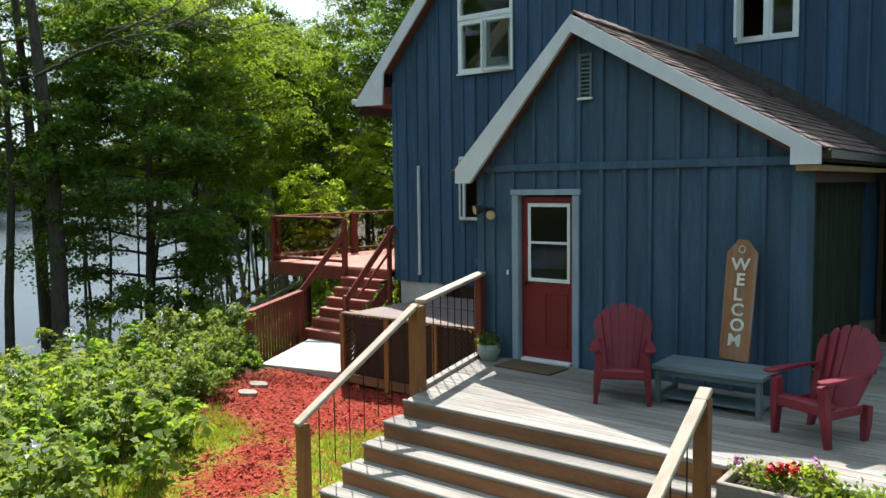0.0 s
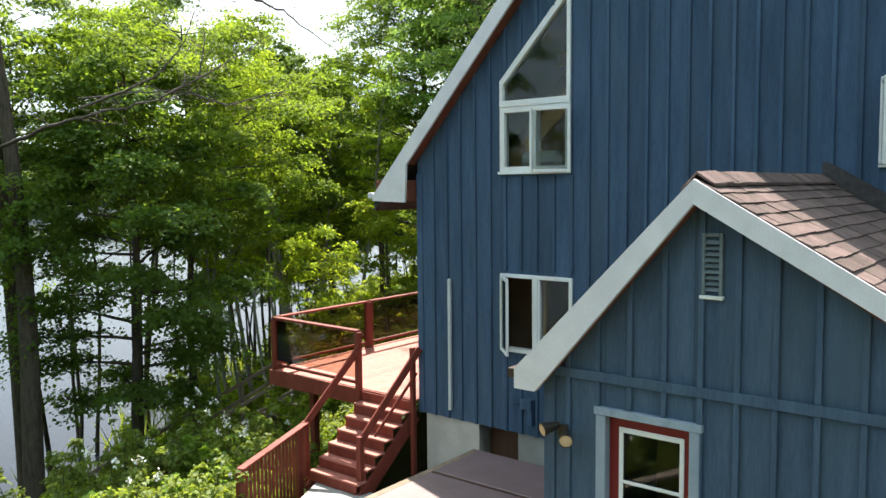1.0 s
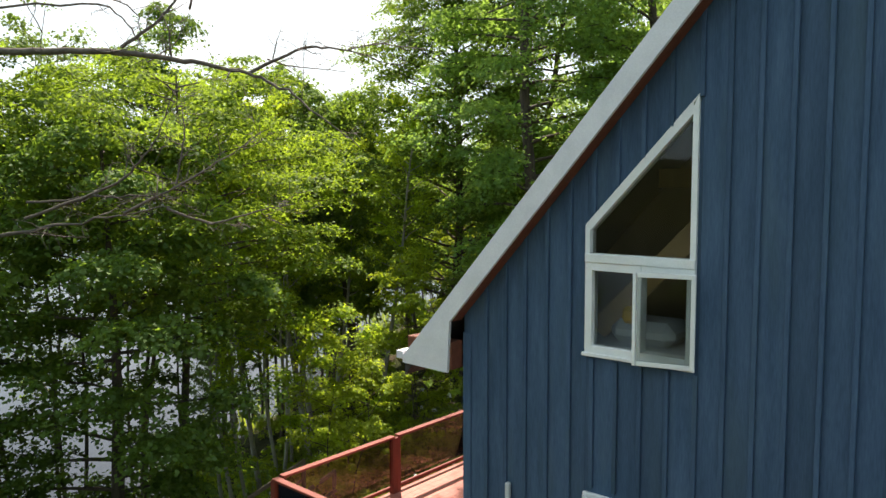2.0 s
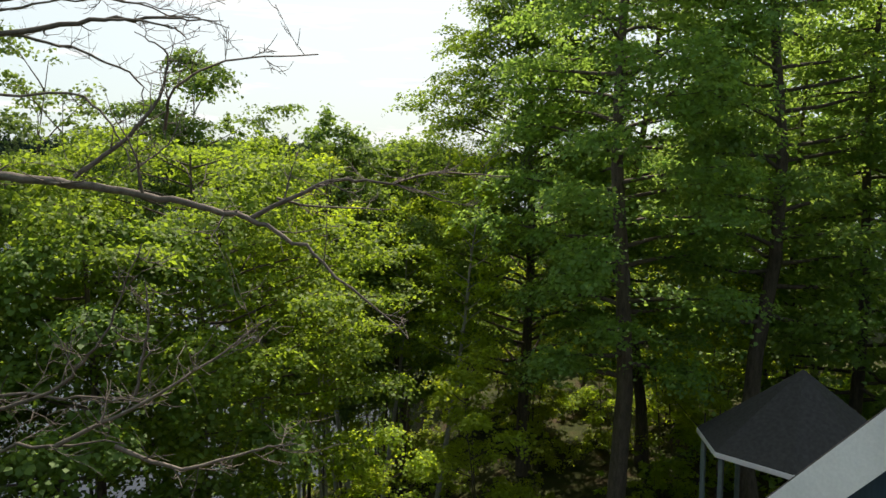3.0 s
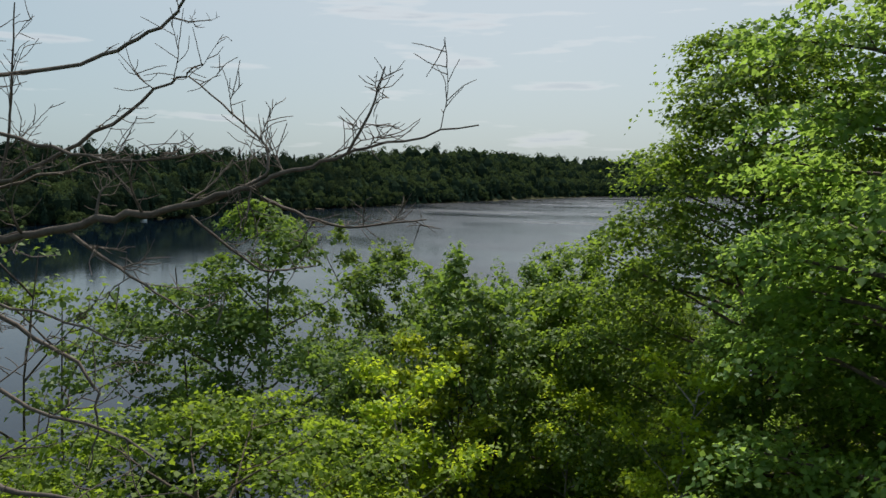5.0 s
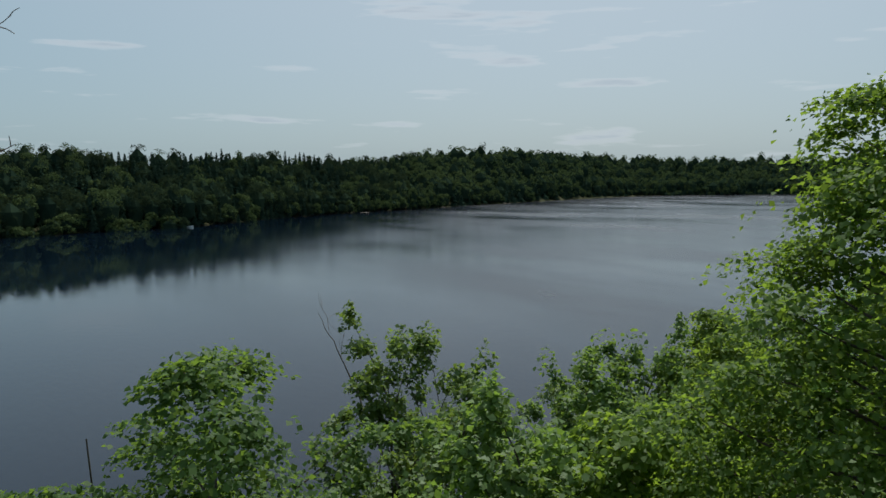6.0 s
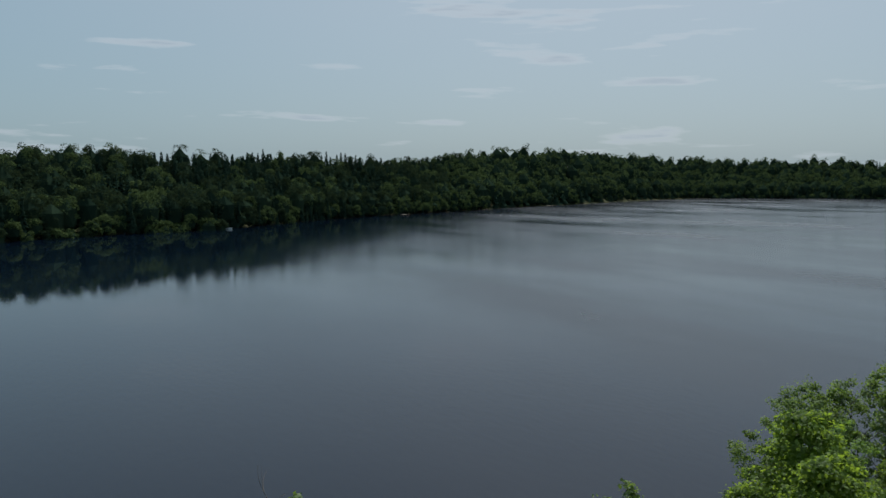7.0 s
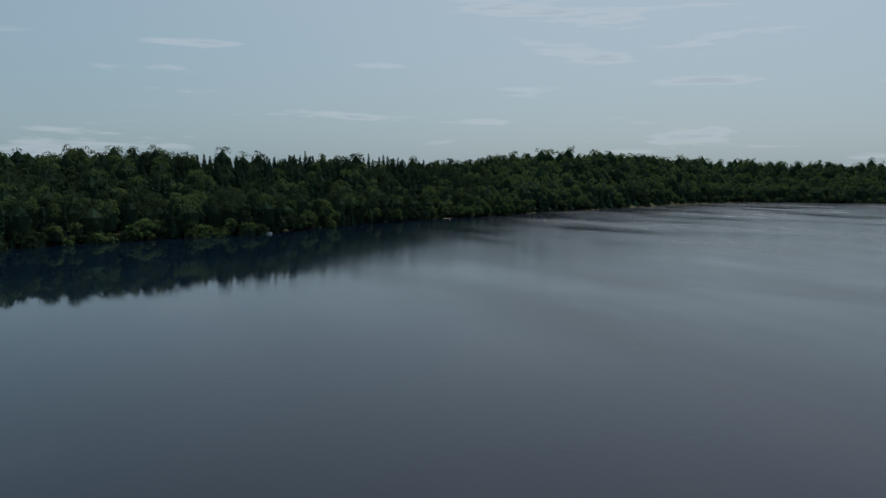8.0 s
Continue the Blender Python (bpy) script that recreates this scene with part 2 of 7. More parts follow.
M["soil"] = surface("dark_soil", (0.02, 0.014, 0.009), (0.06, 0.042, 0.028), 30, (1, 1, 1), 0.95, bump=0.6)
M["lampglass"] = surface("amber_lamp_lens", (0.42, 0.30, 0.16), (0.55, 0.42, 0.26), 10, (1, 1, 1), 0.3, bump=0.03)
M["lampbody"] = surface("brown_lamp_housing", (0.02, 0.016, 0.014), (0.045, 0.035, 0.03), 10, (1, 1, 1), 0.45, bump=0.03)
M["planter"] = surface("weathered_planter_timber", (0.20, 0.17, 0.14), (0.36, 0.32, 0.27), 3, (0.4, 3, 3), 0.85, bump=0.5, stain=(0.12, 0.10, 0.08), stain_amount=0.5, stain_scale=3)
M["gutter"] = surface("brown_metal_gutter", (0.035, 0.024, 0.018), (0.06, 0.042, 0.034), 6, (1, 1, 1), 0.4, 0.3, bump=0.03)
M["conduit"] = surface("white_plastic_pipe", (0.42, 0.46, 0.48), (0.56, 0.60, 0.62), 6, (1, 1, 0.3), 0.5, bump=0.05)
M["vent"] = surface("grey_louvre_paint", (0.10, 0.135, 0.15), (0.18, 0.225, 0.24), 6, (1, 1, 1), 0.6, bump=0.05)
M["bark"] = surface("grey_brown_bark", (0.035, 0.028, 0.022), (0.12, 0.095, 0.075), 5, (3, 3, 0.7), 0.95, bump=0.9, fine=26, vary=0.2, bump_dist=0.03)
M["birch"] = surface("pale_birch_bark", (0.16, 0.15, 0.13), (0.42, 0.40, 0.36), 5, (1, 1, 3.5), 0.85, bump=0.4, vary=0.15, stain=(0.05, 0.045, 0.04), stain_amount=0.6, stain_scale=5)
M["deadwood"] = surface("bleached_dead_wood", (0.055, 0.044, 0.036), (0.15, 0.125, 0.105), 6, (2, 2, 2), 0.9, bump=0.6, fine=40, vary=0.15)
M["maple"] = leaf_mat("maple_leaves", (0.040, 0.086, 0.012), (0.112, 0.176, 0.026), (0.36, 0.52, 0.045), 0.52, 0.02, 0.9)
M["bright"] = leaf_mat("bright_young_leaves", (0.075, 0.140, 0.010), (0.235, 0.330, 0.022), (0.62, 0.76, 0.045), 0.57, 0.02, 0.9)
M["sunleaf"] = leaf_mat("yellow_green_leaves", (0.050, 0.112, 0.012), (0.150, 0.240, 0.022), (0.39, 0.59, 0.045), 0.53, 0.02, 0.9)
M["hemlock"] = leaf_mat("dark_forest_leaves", (0.040, 0.112, 0.024), (0.132, 0.242, 0.050), (0.41, 0.63, 0.10), 0.53, 0.02, 0.9)
M["deepleaf"] = leaf_mat("deep_green_leaves", (0.032, 0.078, 0.014), (0.092, 0.156, 0.027), (0.32, 0.48, 0.048), 0.48, 0.02, 0.9)
M["ashleaf"] = leaf_mat("dark_ash_leaves", (0.024, 0.058, 0.013), (0.070, 0.122, 0.024), (0.24, 0.36, 0.045), 0.44, 0.02, 0.9)
M["poplar"] = leaf_mat("grey_green_leaves", (0.043, 0.090, 0.022), (0.118, 0.184, 0.048), (0.28, 0.43, 0.055), 0.44, 0.03)
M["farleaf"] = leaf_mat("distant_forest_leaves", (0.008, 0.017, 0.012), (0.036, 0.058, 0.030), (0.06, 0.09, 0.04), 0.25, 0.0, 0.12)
# olive crowns; on the most distant shore their pale tone also stands for haze
M["farlight"] = leaf_mat("distant_olive_hazed_leaves", (0.020, 0.036, 0.016), (0.090, 0.122, 0.046), (0.10, 0.14, 0.05), 0.25, 0.0, 0.12)
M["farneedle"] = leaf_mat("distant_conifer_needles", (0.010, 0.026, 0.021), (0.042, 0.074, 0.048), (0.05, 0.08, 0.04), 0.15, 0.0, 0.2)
M["grass"] = leaf_mat("lawn_grass", (0.10, 0.17, 0.014), (0.25, 0.32, 0.034), (0.46, 0.54, 0.04), 0.4)
# shade between the far leaves, put into the dark colour of the cores
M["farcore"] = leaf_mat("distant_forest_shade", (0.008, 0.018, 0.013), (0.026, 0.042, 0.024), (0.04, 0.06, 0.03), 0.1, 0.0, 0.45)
M["weed"] = leaf_mat("weed_leaves", (0.068, 0.124, 0.020), (0.180, 0.255, 0.042), (0.44, 0.55, 0.055), 0.45)
M["petal"] = surface("white_petals", (0.66, 0.66, 0.60), (0.80, 0.80, 0.76), 10, (1, 1, 1), 0.7, bump=0)
M["redpetal"] = surface("red_petals", (0.45, 0.008, 0.008), (0.62, 0.02, 0.02), 10, (1, 1, 1), 0.6, bump=0)
M["pinkpetal"] = surface("pink_petals", (0.42, 0.12, 0.34), (0.58, 0.20, 0.48), 10, (1, 1, 1), 0.6, bump=0)
M["mulchchip"] = surface("red_bark_mulch", (0.20, 0.022, 0.014), (0.38, 0.060, 0.035), 5, (1, 1, 1), 0.9, bump=0.3, vary=0.3)
M["stone"] = surface("pale_stepping_stone", (0.20, 0.17, 0.15), (0.32, 0.28, 0.25), 5, (1, 1, 1), 0.9, bump=0.4)
M["interior"] = surface("dim_interior_boards", (0.30, 0.19, 0.105), (0.45, 0.30, 0.18), 3, (1, 1, 0.4), 0.8, bump=0.1)
M["beam"] = surface("pine_beam", (0.40, 0.23, 0.10), (0.55, 0.34, 0.16), 3, (3, 3, 0.4), 0.6, bump=0.1)
M["linen"] = surface("pale_bed_linen", (0.42, 0.43, 0.45), (0.6, 0.6, 0.62), 6, (1, 1, 1), 0.9, bump=0.2)
M["yellow"] = surface("yellow_cushion", (0.55, 0.30, 0.02), (0.65, 0.38, 0.04), 10, (1, 1, 1), 0.9, bump=0.2)
M["oldwood"] = surface("grey_weathered_timber", (0.13, 0.095, 0.065), (0.26, 0.20, 0.145), 3, (2, 2, 0.6), 0.85, bump=0.4, vary=0.2)
M["glass"] = glass_mat("window_glass")
M["smoke"] = glass_mat("smoked_rail_glass", (0.86, 0.76, 0.68), 0.02, 0.96, 1.25)

# ground: forest floor, lawn by the steps and red mulch by the walk
gm, gn, gp = base_mat("ground_cover", 0.95, 0, 0.1)
pos = gn.new("ShaderNodeNewGeometry")


def noise_node(scale, detail=6):
    t = gn.new("ShaderNodeTexNoise")
    t.inputs["Scale"].default_value, t.inputs["Detail"].default_value = scale, detail
    link(gm, pos.outputs["Position"], t.inputs["Vector"])
    return t


def ramp_node(src, stops):
    r = gn.new("ShaderNodeValToRGB")
    e = r.color_ramp.elements
    e[0].position, e[0].color = stops[0][0], (*stops[0][1], 1)
    e[1].position, e[1].color = stops[-1][0], (*stops[-1][1], 1)
    for q, c in stops[1:-1]:
        k = e.new(q)
        k.color = (*c, 1)
    link(gm, src, r.inputs["Fac"])
    return r


def near_node(x, y, inner, outer, wobble, amount):
    """1 within inner metres of the upright line at x, y, 0 past outer, with a ragged edge."""
    v = gn.new("ShaderNodeVectorMath")
    v.operation = "SUBTRACT"
    v.inputs[1].default_value = (x, y, 0)
    flat = gn.new("ShaderNodeVectorMath")
    flat.operation = "MULTIPLY"
    flat.inputs[1].default_value = (1, 1, 0)
    ln = gn.new("ShaderNodeVectorMath")
    ln.operation = "LENGTH"
    link(gm, pos.outputs["Position"], v.inputs[0])
    link(gm, v.outputs[0], flat.inputs[0])
    link(gm, flat.outputs[0], ln.inputs[0])
    w = gn.new("ShaderNodeMath")
    w.operation = "MULTIPLY_ADD"
    w.inputs[1].default_value = amount
    link(gm, wobble.outputs["Fac"], w.inputs[0])
    link(gm, ln.outputs["Value"], w.inputs[2])
    r = gn.new("ShaderNodeMapRange")
    r.inputs["From Min"].default_value, r.inputs["From Max"].default_value = inner + amount / 2, outer + amount / 2
    r.inputs["To Min"].default_value, r.inputs["To Max"].default_value = 1, 0
    link(gm, w.outputs[0], r.inputs["Value"])
    return r


ga, gb, gc = noise_node(1.1), noise_node(7.0), noise_node(45.0)
floor_c = ramp_node(ga.outputs["Fac"], ((0.35, (0.020, 0.026, 0.009)), (0.5, (0.036, 0.044, 0.013)), (0.66, (0.050, 0.037, 0.022))))
lawn_c = ramp_node(gb.outputs["Fac"], ((0.36, (0.13, 0.17, 0.018)), (0.52, (0.23, 0.25, 0.028)), (0.62, (0.24, 0.055, 0.03)), (0.72, (0.30, 0.05, 0.03))))
mulch_c = ramp_node(gc.outputs["Fac"], ((0.35, (0.16, 0.018, 0.012)), (0.65, (0.36, 0.055, 0.033))))
lawn_m = near_node(-6.6, 5.2, 2.6, 3.4, gb, 1.6)
mulch_m = near_node(-8.4, 8.6, 1.7, 2.4, gb, 1.4)
PATCHES = ((-8.3, 7.2, 0.55), (-7.75, 6.55, 0.45), (-7.3, 5.9, 0.5), (-6.85, 5.2, 0.6), (-6.4, 4.5, 0.55))
patch_ms = [near_node(x, y, r * 0.55, r, gb, 0.9) for x, y, r in PATCHES]
last = floor_c.outputs["Color"]
for mask, colour in ((lawn_m, lawn_c), *((q, mulch_c) for q in patch_ms), (mulch_m, mulch_c)):
    mx = gn.new("ShaderNodeMixRGB")
    link(gm, mask.outputs["Result"], mx.inputs["Fac"])
    link(gm, last, mx.inputs["Color1"])
    link(gm, colour.outputs["Color"], mx.inputs["Color2"])
    last = mx.outputs["Color"]
link(gm, last, gp.inputs["Base Color"])
gbump = gn.new("ShaderNodeBump")
gbump.inputs["Strength"].default_value, gbump.inputs["Distance"].default_value = 0.8, 0.05
link(gm, gc.outputs["Fac"], gbump.inputs["Height"])
link(gm, gbump.outputs["Normal"], gp.inputs["Normal"])
M["ground"] = gm

# lake water: dark body, clear gloss, ripples in wind lanes
lm, lnod, lp = base_mat("lake_water", 0.10, 0, 0.5)
lp.inputs["IOR"].default_value = 1.36
lp.inputs["Base Color"].default_value = (0.0028, 0.0070, 0.0150, 1)
lpos = lnod.new("ShaderNodeNewGeometry")
lmap = lnod.new("ShaderNodeMapping")
lmap.inputs["Scale"].default_value = (0.35, 0.9, 1)
lmap.inputs["Rotation"].default_value = (0, 0, radians(35))
link(lm, lpos.outputs["Position"], lmap.inputs["Vector"])
l1, l2 = lnod.new("ShaderNodeTexNoise"), lnod.new("ShaderNodeTexNoise")
l1.inputs["Scale"].default_value, l1.inputs["Detail"].default_value = 1.6, 6
l2.inputs["Scale"].default_value, l2.inputs["Detail"].default_value = 0.035, 4
link(lm, lmap.outputs["Vector"], l1.inputs["Vector"])
link(lm, lmap.outputs["Vector"], l2.inputs["Vector"])
lr = lnod.new("ShaderNodeMapRange")
lr.inputs["From Min"].default_value, lr.inputs["From Max"].default_value = 0.35, 0.65
lr.inputs["To Min"].default_value, lr.inputs["To Max"].default_value = 0.06, 0.12
link(lm, l2.outputs["Fac"], lr.inputs["Value"])
lsep = lnod.new("ShaderNodeSeparateXYZ")
link(lm, lpos.outputs["Position"], lsep.inputs["Vector"])
lee = lnod.new("ShaderNodeMath")              # wind-ruffled water along the western shore
lee.operation = "MULTIPLY_ADD"
lee.inputs[1].default_value = 0.55
link(lm, lsep.outputs["X"], lee.inputs[0])
link(lm, lsep.outputs["Y"], lee.inputs[2])
leer = lnod.new("ShaderNodeMapRange")
leer.inputs["From Min"].default_value, leer.inputs["From Max"].default_value = -70.0, 30.0
leer.inputs["To Min"].default_value, leer.inputs["To Max"].default_value = 0.25, 2.3
link(lm, lee.outputs[0], leer.inputs["Value"])
lrm = lnod.new("ShaderNodeMath")
lrm.operation = "MULTIPLY"
link(lm, lr.outputs["Result"], lrm.inputs[0])
link(lm, leer.outputs["Result"], lrm.inputs[1])
link(lm, lrm.outputs[0], lp.inputs["Roughness"])
calm = lnod.new("ShaderNodeMapRange")         # in the lee of the western woods the ripples lie flat
calm.inputs["From Min"].default_value, calm.inputs["From Max"].default_value = -95.0, -25.0
calm.inputs["To Min"].default_value, calm.inputs["To Max"].default_value = 0.035, 0.27
link(lm, lee.outputs[0], calm.inputs["Value"])
lb = lnod.new("ShaderNodeBump")
lb.inputs["Distance"].default_value = 0.05
link(lm, calm.outputs["Result"], lb.inputs["Strength"])
link(lm, l1.outputs["Fac"], lb.inputs["Height"])
link(lm, lb.outputs["Normal"], lp.inputs["Normal"])
M["water"] = lm

# --- mesh helpers
def mesh_of(name, verts, faces, material, smooth=False):
    me = bpy.data.meshes.new(name)
    me.from_pydata(verts, [], faces)
    me.materials.append(material)
    if smooth:
        me.polygons.foreach_set("use_smooth", [True] * len(me.polygons))
    me.update()
    return me


def solid(bm, material, name, smooth=False):
    bmesh.ops.recalc_face_normals(bm, faces=bm.faces)
    me = bpy.data.meshes.new(name)
    bm.to_mesh(me)
    bm.free()
    me.materials.append(material)
    if smooth:
        me.polygons.foreach_set("use_smooth", [True] * len(me.polygons))
    return me


def part(name, bm, material, parent, label=""):
    ob = new(name, solid(bm, material, name))
    ob.parent = parent
    if label:
        ob["label"] = label
    return ob


def part_mesh(name, me, parent, label="", m=None):
    ob = new(name, me)
    ob.parent = parent
    if m is not None:
        ob.matrix_basis = m
    if label:
        ob["label"] = label
    return ob


def thing(name, label, category, group="", kind="", m=None):
    ob = new(name)
    ob.empty_display_size = 0.1
    if m is not None:
        ob.matrix_basis = m
    return tagged(ob, label, category, group, kind)


def add_box(bm, lo, hi, m=None, bevel=0.0):
    g = bmesh.ops.create_cube(bm, size=1.0)["verts"]
    s = [max(b - a, 1e-4) for a, b in zip(lo, hi)]
    c = [(a + b) / 2 for a, b in zip(lo, hi)]
    bmesh.ops.transform(bm, matrix=Matrix.Translation(c) @ Matrix.Diagonal((*s, 1)), verts=g)
    if bevel:
        es = list({e for v in g for e in v.link_edges})
        r = bmesh.ops.bevel(bm, geom=es, offset=bevel, segments=1, affect="EDGES", profile=0.7)
        g = list({v for f in r["faces"] for v in f.verts} | {v for v in g if v.is_valid})
    if m is not None:
        bmesh.ops.transform(bm, matrix=m, verts=g)
    return g


def box(lo, hi, m=None, bevel=0.006):
    bm = bmesh.new()
    add_box(bm, lo, hi, m, bevel)
    return bm


def beam_m(a, b, roll=0.0):
    """A pose at a whose y axis runs towards b and whose z axis points up as far as it can; and the length."""
    a, b = Vector(a), Vector(b)
    y = (b - a).normalized()
    x = y.cross(Vector((0, 0, 1)))
    x = x.normalized() if x.length > 1e-4 else Vector((1, 0, 0))
    z = x.cross(y)
    m = Matrix((x, y, z)).transposed().to_4x4()
    m.translation = a
    return m @ Matrix.Rotation(radians(roll), 4, "Y"), (b - a).length


def beam(a, b, w, h, bevel=0.006, lift=0.0):
    """A bar from a to b, w wide and h deep, its top on the line (lift moves it up)."""
    m, n = beam_m(a, b)
    return box((-w / 2, 0, -h + lift), (w / 2, n, lift), m, bevel)


def prism(poly, y0, y1):
    """A plate with an outline in x, z from y0 to y1."""
    bm = bmesh.new()
    f = [bm.verts.new((x, y0, z)) for x, z in poly]
    b = [bm.verts.new((x, y1, z)) for x, z in poly]
    bm.faces.new(f)
    bm.faces.new(b[::-1])
    for i in range(len(poly)):
        j = (i + 1) % len(poly)
        bm.faces.new((f[j], f[i], b[i], b[j]))
    return bm


def slab_of(poly, z0, z1):
    """A plate with an outline in x, y from z0 to z1."""
    bm = bmesh.new()
    f = [bm.verts.new((x, y, z0)) for x, y in poly]
    b = [bm.verts.new((x, y, z1)) for x, y in poly]
    bm.faces.new(f[::-1])
    bm.faces.new(b)
    for i in range(len(poly)):
        j = (i + 1) % len(poly)
        bm.faces.new((f[i], f[j], b[j], b[i]))
    return bm


def rod(bm, a, b, r, sides=6, r2=None):
    m, n = beam_m(a, b)
    g = bmesh.ops.create_cone(bm, cap_ends=True, segments=sides, radius1=r, radius2=r if r2 is None else r2, depth=n)["verts"]
    bmesh.ops.transform(bm, matrix=m @ Matrix.Translation((0, n / 2, 0)) @ Matrix.Rotation(radians(-90), 4, "X"), verts=g)


def lathe(profile, sides=20):
    bm = bmesh.new()
    rings = [[bm.verts.new((r * math.cos(2 * math.pi * k / sides), r * math.sin(2 * math.pi * k / sides), z)) for k in range(sides)] for r, z in profile]
    for a, b in zip(rings, rings[1:]):
        for k in range(sides):
            j = (k + 1) % sides
            bm.faces.new((a[k], a[j], b[j], b[k]))
    return bm


class Soup:
    """Collects vertices and faces of tubes and leaves."""

    def __init__(self):
        self.v, self.f, self.n = [], [], 0

    def tube(self, pts, radii, sides=6):
        pts = np.asarray(pts, float)
        k = len(pts)
        tan = np.gradient(pts, axis=0)
        tan /= np.linalg.norm(tan, axis=1)[:, None] + 1e-9
        ref = np.array((0.31, 0.95, 0.05)) if abs(tan[0][2]) > 0.7 else np.array((0, 0, 1.0))
        u = np.cross(tan, ref)
        u /= np.linalg.norm(u, axis=1)[:, None] + 1e-9
        w = np.cross(tan, u)
        a = np.linspace(0, 2 * np.pi, sides, endpoint=False)
        ring = pts[:, None] + np.asarray(radii)[:, None, None] * (np.cos(a)[None, :, None] * u[:, None] + np.sin(a)[None, :, None] * w[:, None])
        self.v.append(ring.reshape(-1, 3))
        for i in range(k - 1):
            for j in range(sides):
                q = (j + 1) % sides
                self.f.append((self.n + i * sides + j, self.n + i * sides + q, self.n + (i + 1) * sides + q, self.n + (i + 1) * sides + j))
        self.n += k * sides

    def mesh(self, name, material, smooth=True):
        return mesh_of(name, np.concatenate(self.v).tolist(), self.f, material, smooth)


def leaves_mesh(name, centres, sizes, rng, material, up=0.8, width=0.62, fold=0.18, facing_out=None, sides=4):
    """Leaves as small folded blades (or plain three-cornered ones), one each centre, tilted at random about the upward or given direction."""
    c = np.asarray(centres, float)
    n = len(c)
    s = np.broadcast_to(np.asarray(sizes, float), (n,))
    nor = rng.normal(size=(n, 3))
    nor[:, 2] = np.abs(nor[:, 2]) * 0.6 + up
    if facing_out is not None:
        nor = rng.normal(size=(n, 3)) * 0.42 + facing_out
    nor /= np.linalg.norm(nor, axis=1)[:, None]
    d = rng.normal(size=(n, 3))
    d -= (d * nor).sum(1)[:, None] * nor
    d /= np.linalg.norm(d, axis=1)[:, None] + 1e-9
    e = np.cross(nor, d)
    L, W = s[:, None], s[:, None] * width
    v = np.empty((n, sides, 3))
    if sides == 4:
        v[:, 0] = c - d * L * 0.5
        v[:, 1] = c + e * W * 0.5 + nor * L * fold + d * L * 0.08
        v[:, 2] = c + d * L * 0.5 - nor * L * 0.10
        v[:, 3] = c - e * W * 0.5 + nor * L * fold + d * L * 0.08
    else:
        v[:, 0] = c - d * L * 0.45 + e * W * 0.35
        v[:, 1] = c - d * L * 0.2 - e * W * 0.6
        v[:, 2] = c + d * L * 0.6
    me = bpy.data.meshes.new(name)
    me.vertices.add(n * sides)
    me.vertices.foreach_set("co", v.reshape(-1))
    me.loops.add(n * sides)
    me.loops.foreach_set("vertex_index", np.arange(n * sides, dtype=np.int32))
    me.polygons.add(n)
    me.polygons.foreach_set("loop_start", np.arange(0, n * sides, sides, dtype=np.int32))
    me.polygons.foreach_set("loop_total", np.full(n, sides, dtype=np.int32))
    me.materials.append(material)
    me.update(calc_edges=True)
    return me


def pillows(centres, radii, per, rng, flat=0.5, droop=0.25, full=0.45):
    """Places and outward directions of leaves that cover the upper side of cushion-shaped sprays."""
    n = len(centres) * per
    c, r = np.repeat(centres, per, 0), np.repeat(radii, per)[:, None]
    u = rng.normal(size=(n, 3))
    u /= np.linalg.norm(u, axis=1)[:, None]
    u[:, 2] = np.where(u[:, 2] < -0.25, -u[:, 2], u[:, 2])
    k = rng.random((n, 1)) ** full
    q = u * k * r * rng.uniform(0.9, 1.12, (n, 1))
    h2 = (q[:, 0] ** 2 + q[:, 1] ** 2) / (r[:, 0] + 1e-6)
    q[:, 2] = q[:, 2] * np.repeat(flat * rng.uniform(0.7, 1.6, len(centres)), per) - droop * h2
    return c + q, u * 0.45 + np.array((0, 0, 0.8))


def sprays(centres, az, radii, per, rng, tilt=0.28, thick=0.10, droop=0.30):
    """Places and facings of leaves that lie like shingles on flat, lobed fans, each tilted outwards from the trunk."""
    k = len(centres)
    nrm = np.stack([np.cos(az) * tilt, np.sin(az) * tilt, np.ones(k)], 1) + rng.normal(size=(k, 3)) * 0.17
    nrm /= np.linalg.norm(nrm, axis=1)[:, None]
    o = np.stack([np.cos(az), np.sin(az), np.zeros(k)], 1)
    o -= (o * nrm).sum(1)[:, None] * nrm
    o /= np.linalg.norm(o, axis=1)[:, None]
    b = np.cross(nrm, o)
    phi = rng.random((k, per)) * 2 * np.pi
    lobes = 1 + 0.34 * np.sin(3 * phi + rng.random((k, 1)) * 6.3) + 0.2 * np.sin(5 * phi + rng.random((k, 1)) * 6.3)
    R = np.asarray(radii)[:, None]
    rho = R * np.sqrt(rng.random((k, per))) * lobes
    up = rng.normal(size=(k, per)) * thick * R - droop * rho * rho / R
    q = centres[:, None] + (rho * np.cos(phi) * 1.2)[..., None] * o[:, None] + (rho * np.sin(phi) * 0.9)[..., None] * b[:, None] + up[..., None] * nrm[:, None]
    lean = nrm[:, None] + (np.cos(phi) * rho / R * 0.45)[..., None] * o[:, None] + (np.sin(phi) * rho / R * 0.45)[..., None] * b[:, None]
    return q.reshape(-1, 3), lean.reshape(-1, 3)


# --- the lie of the land
LAKE = -4.3


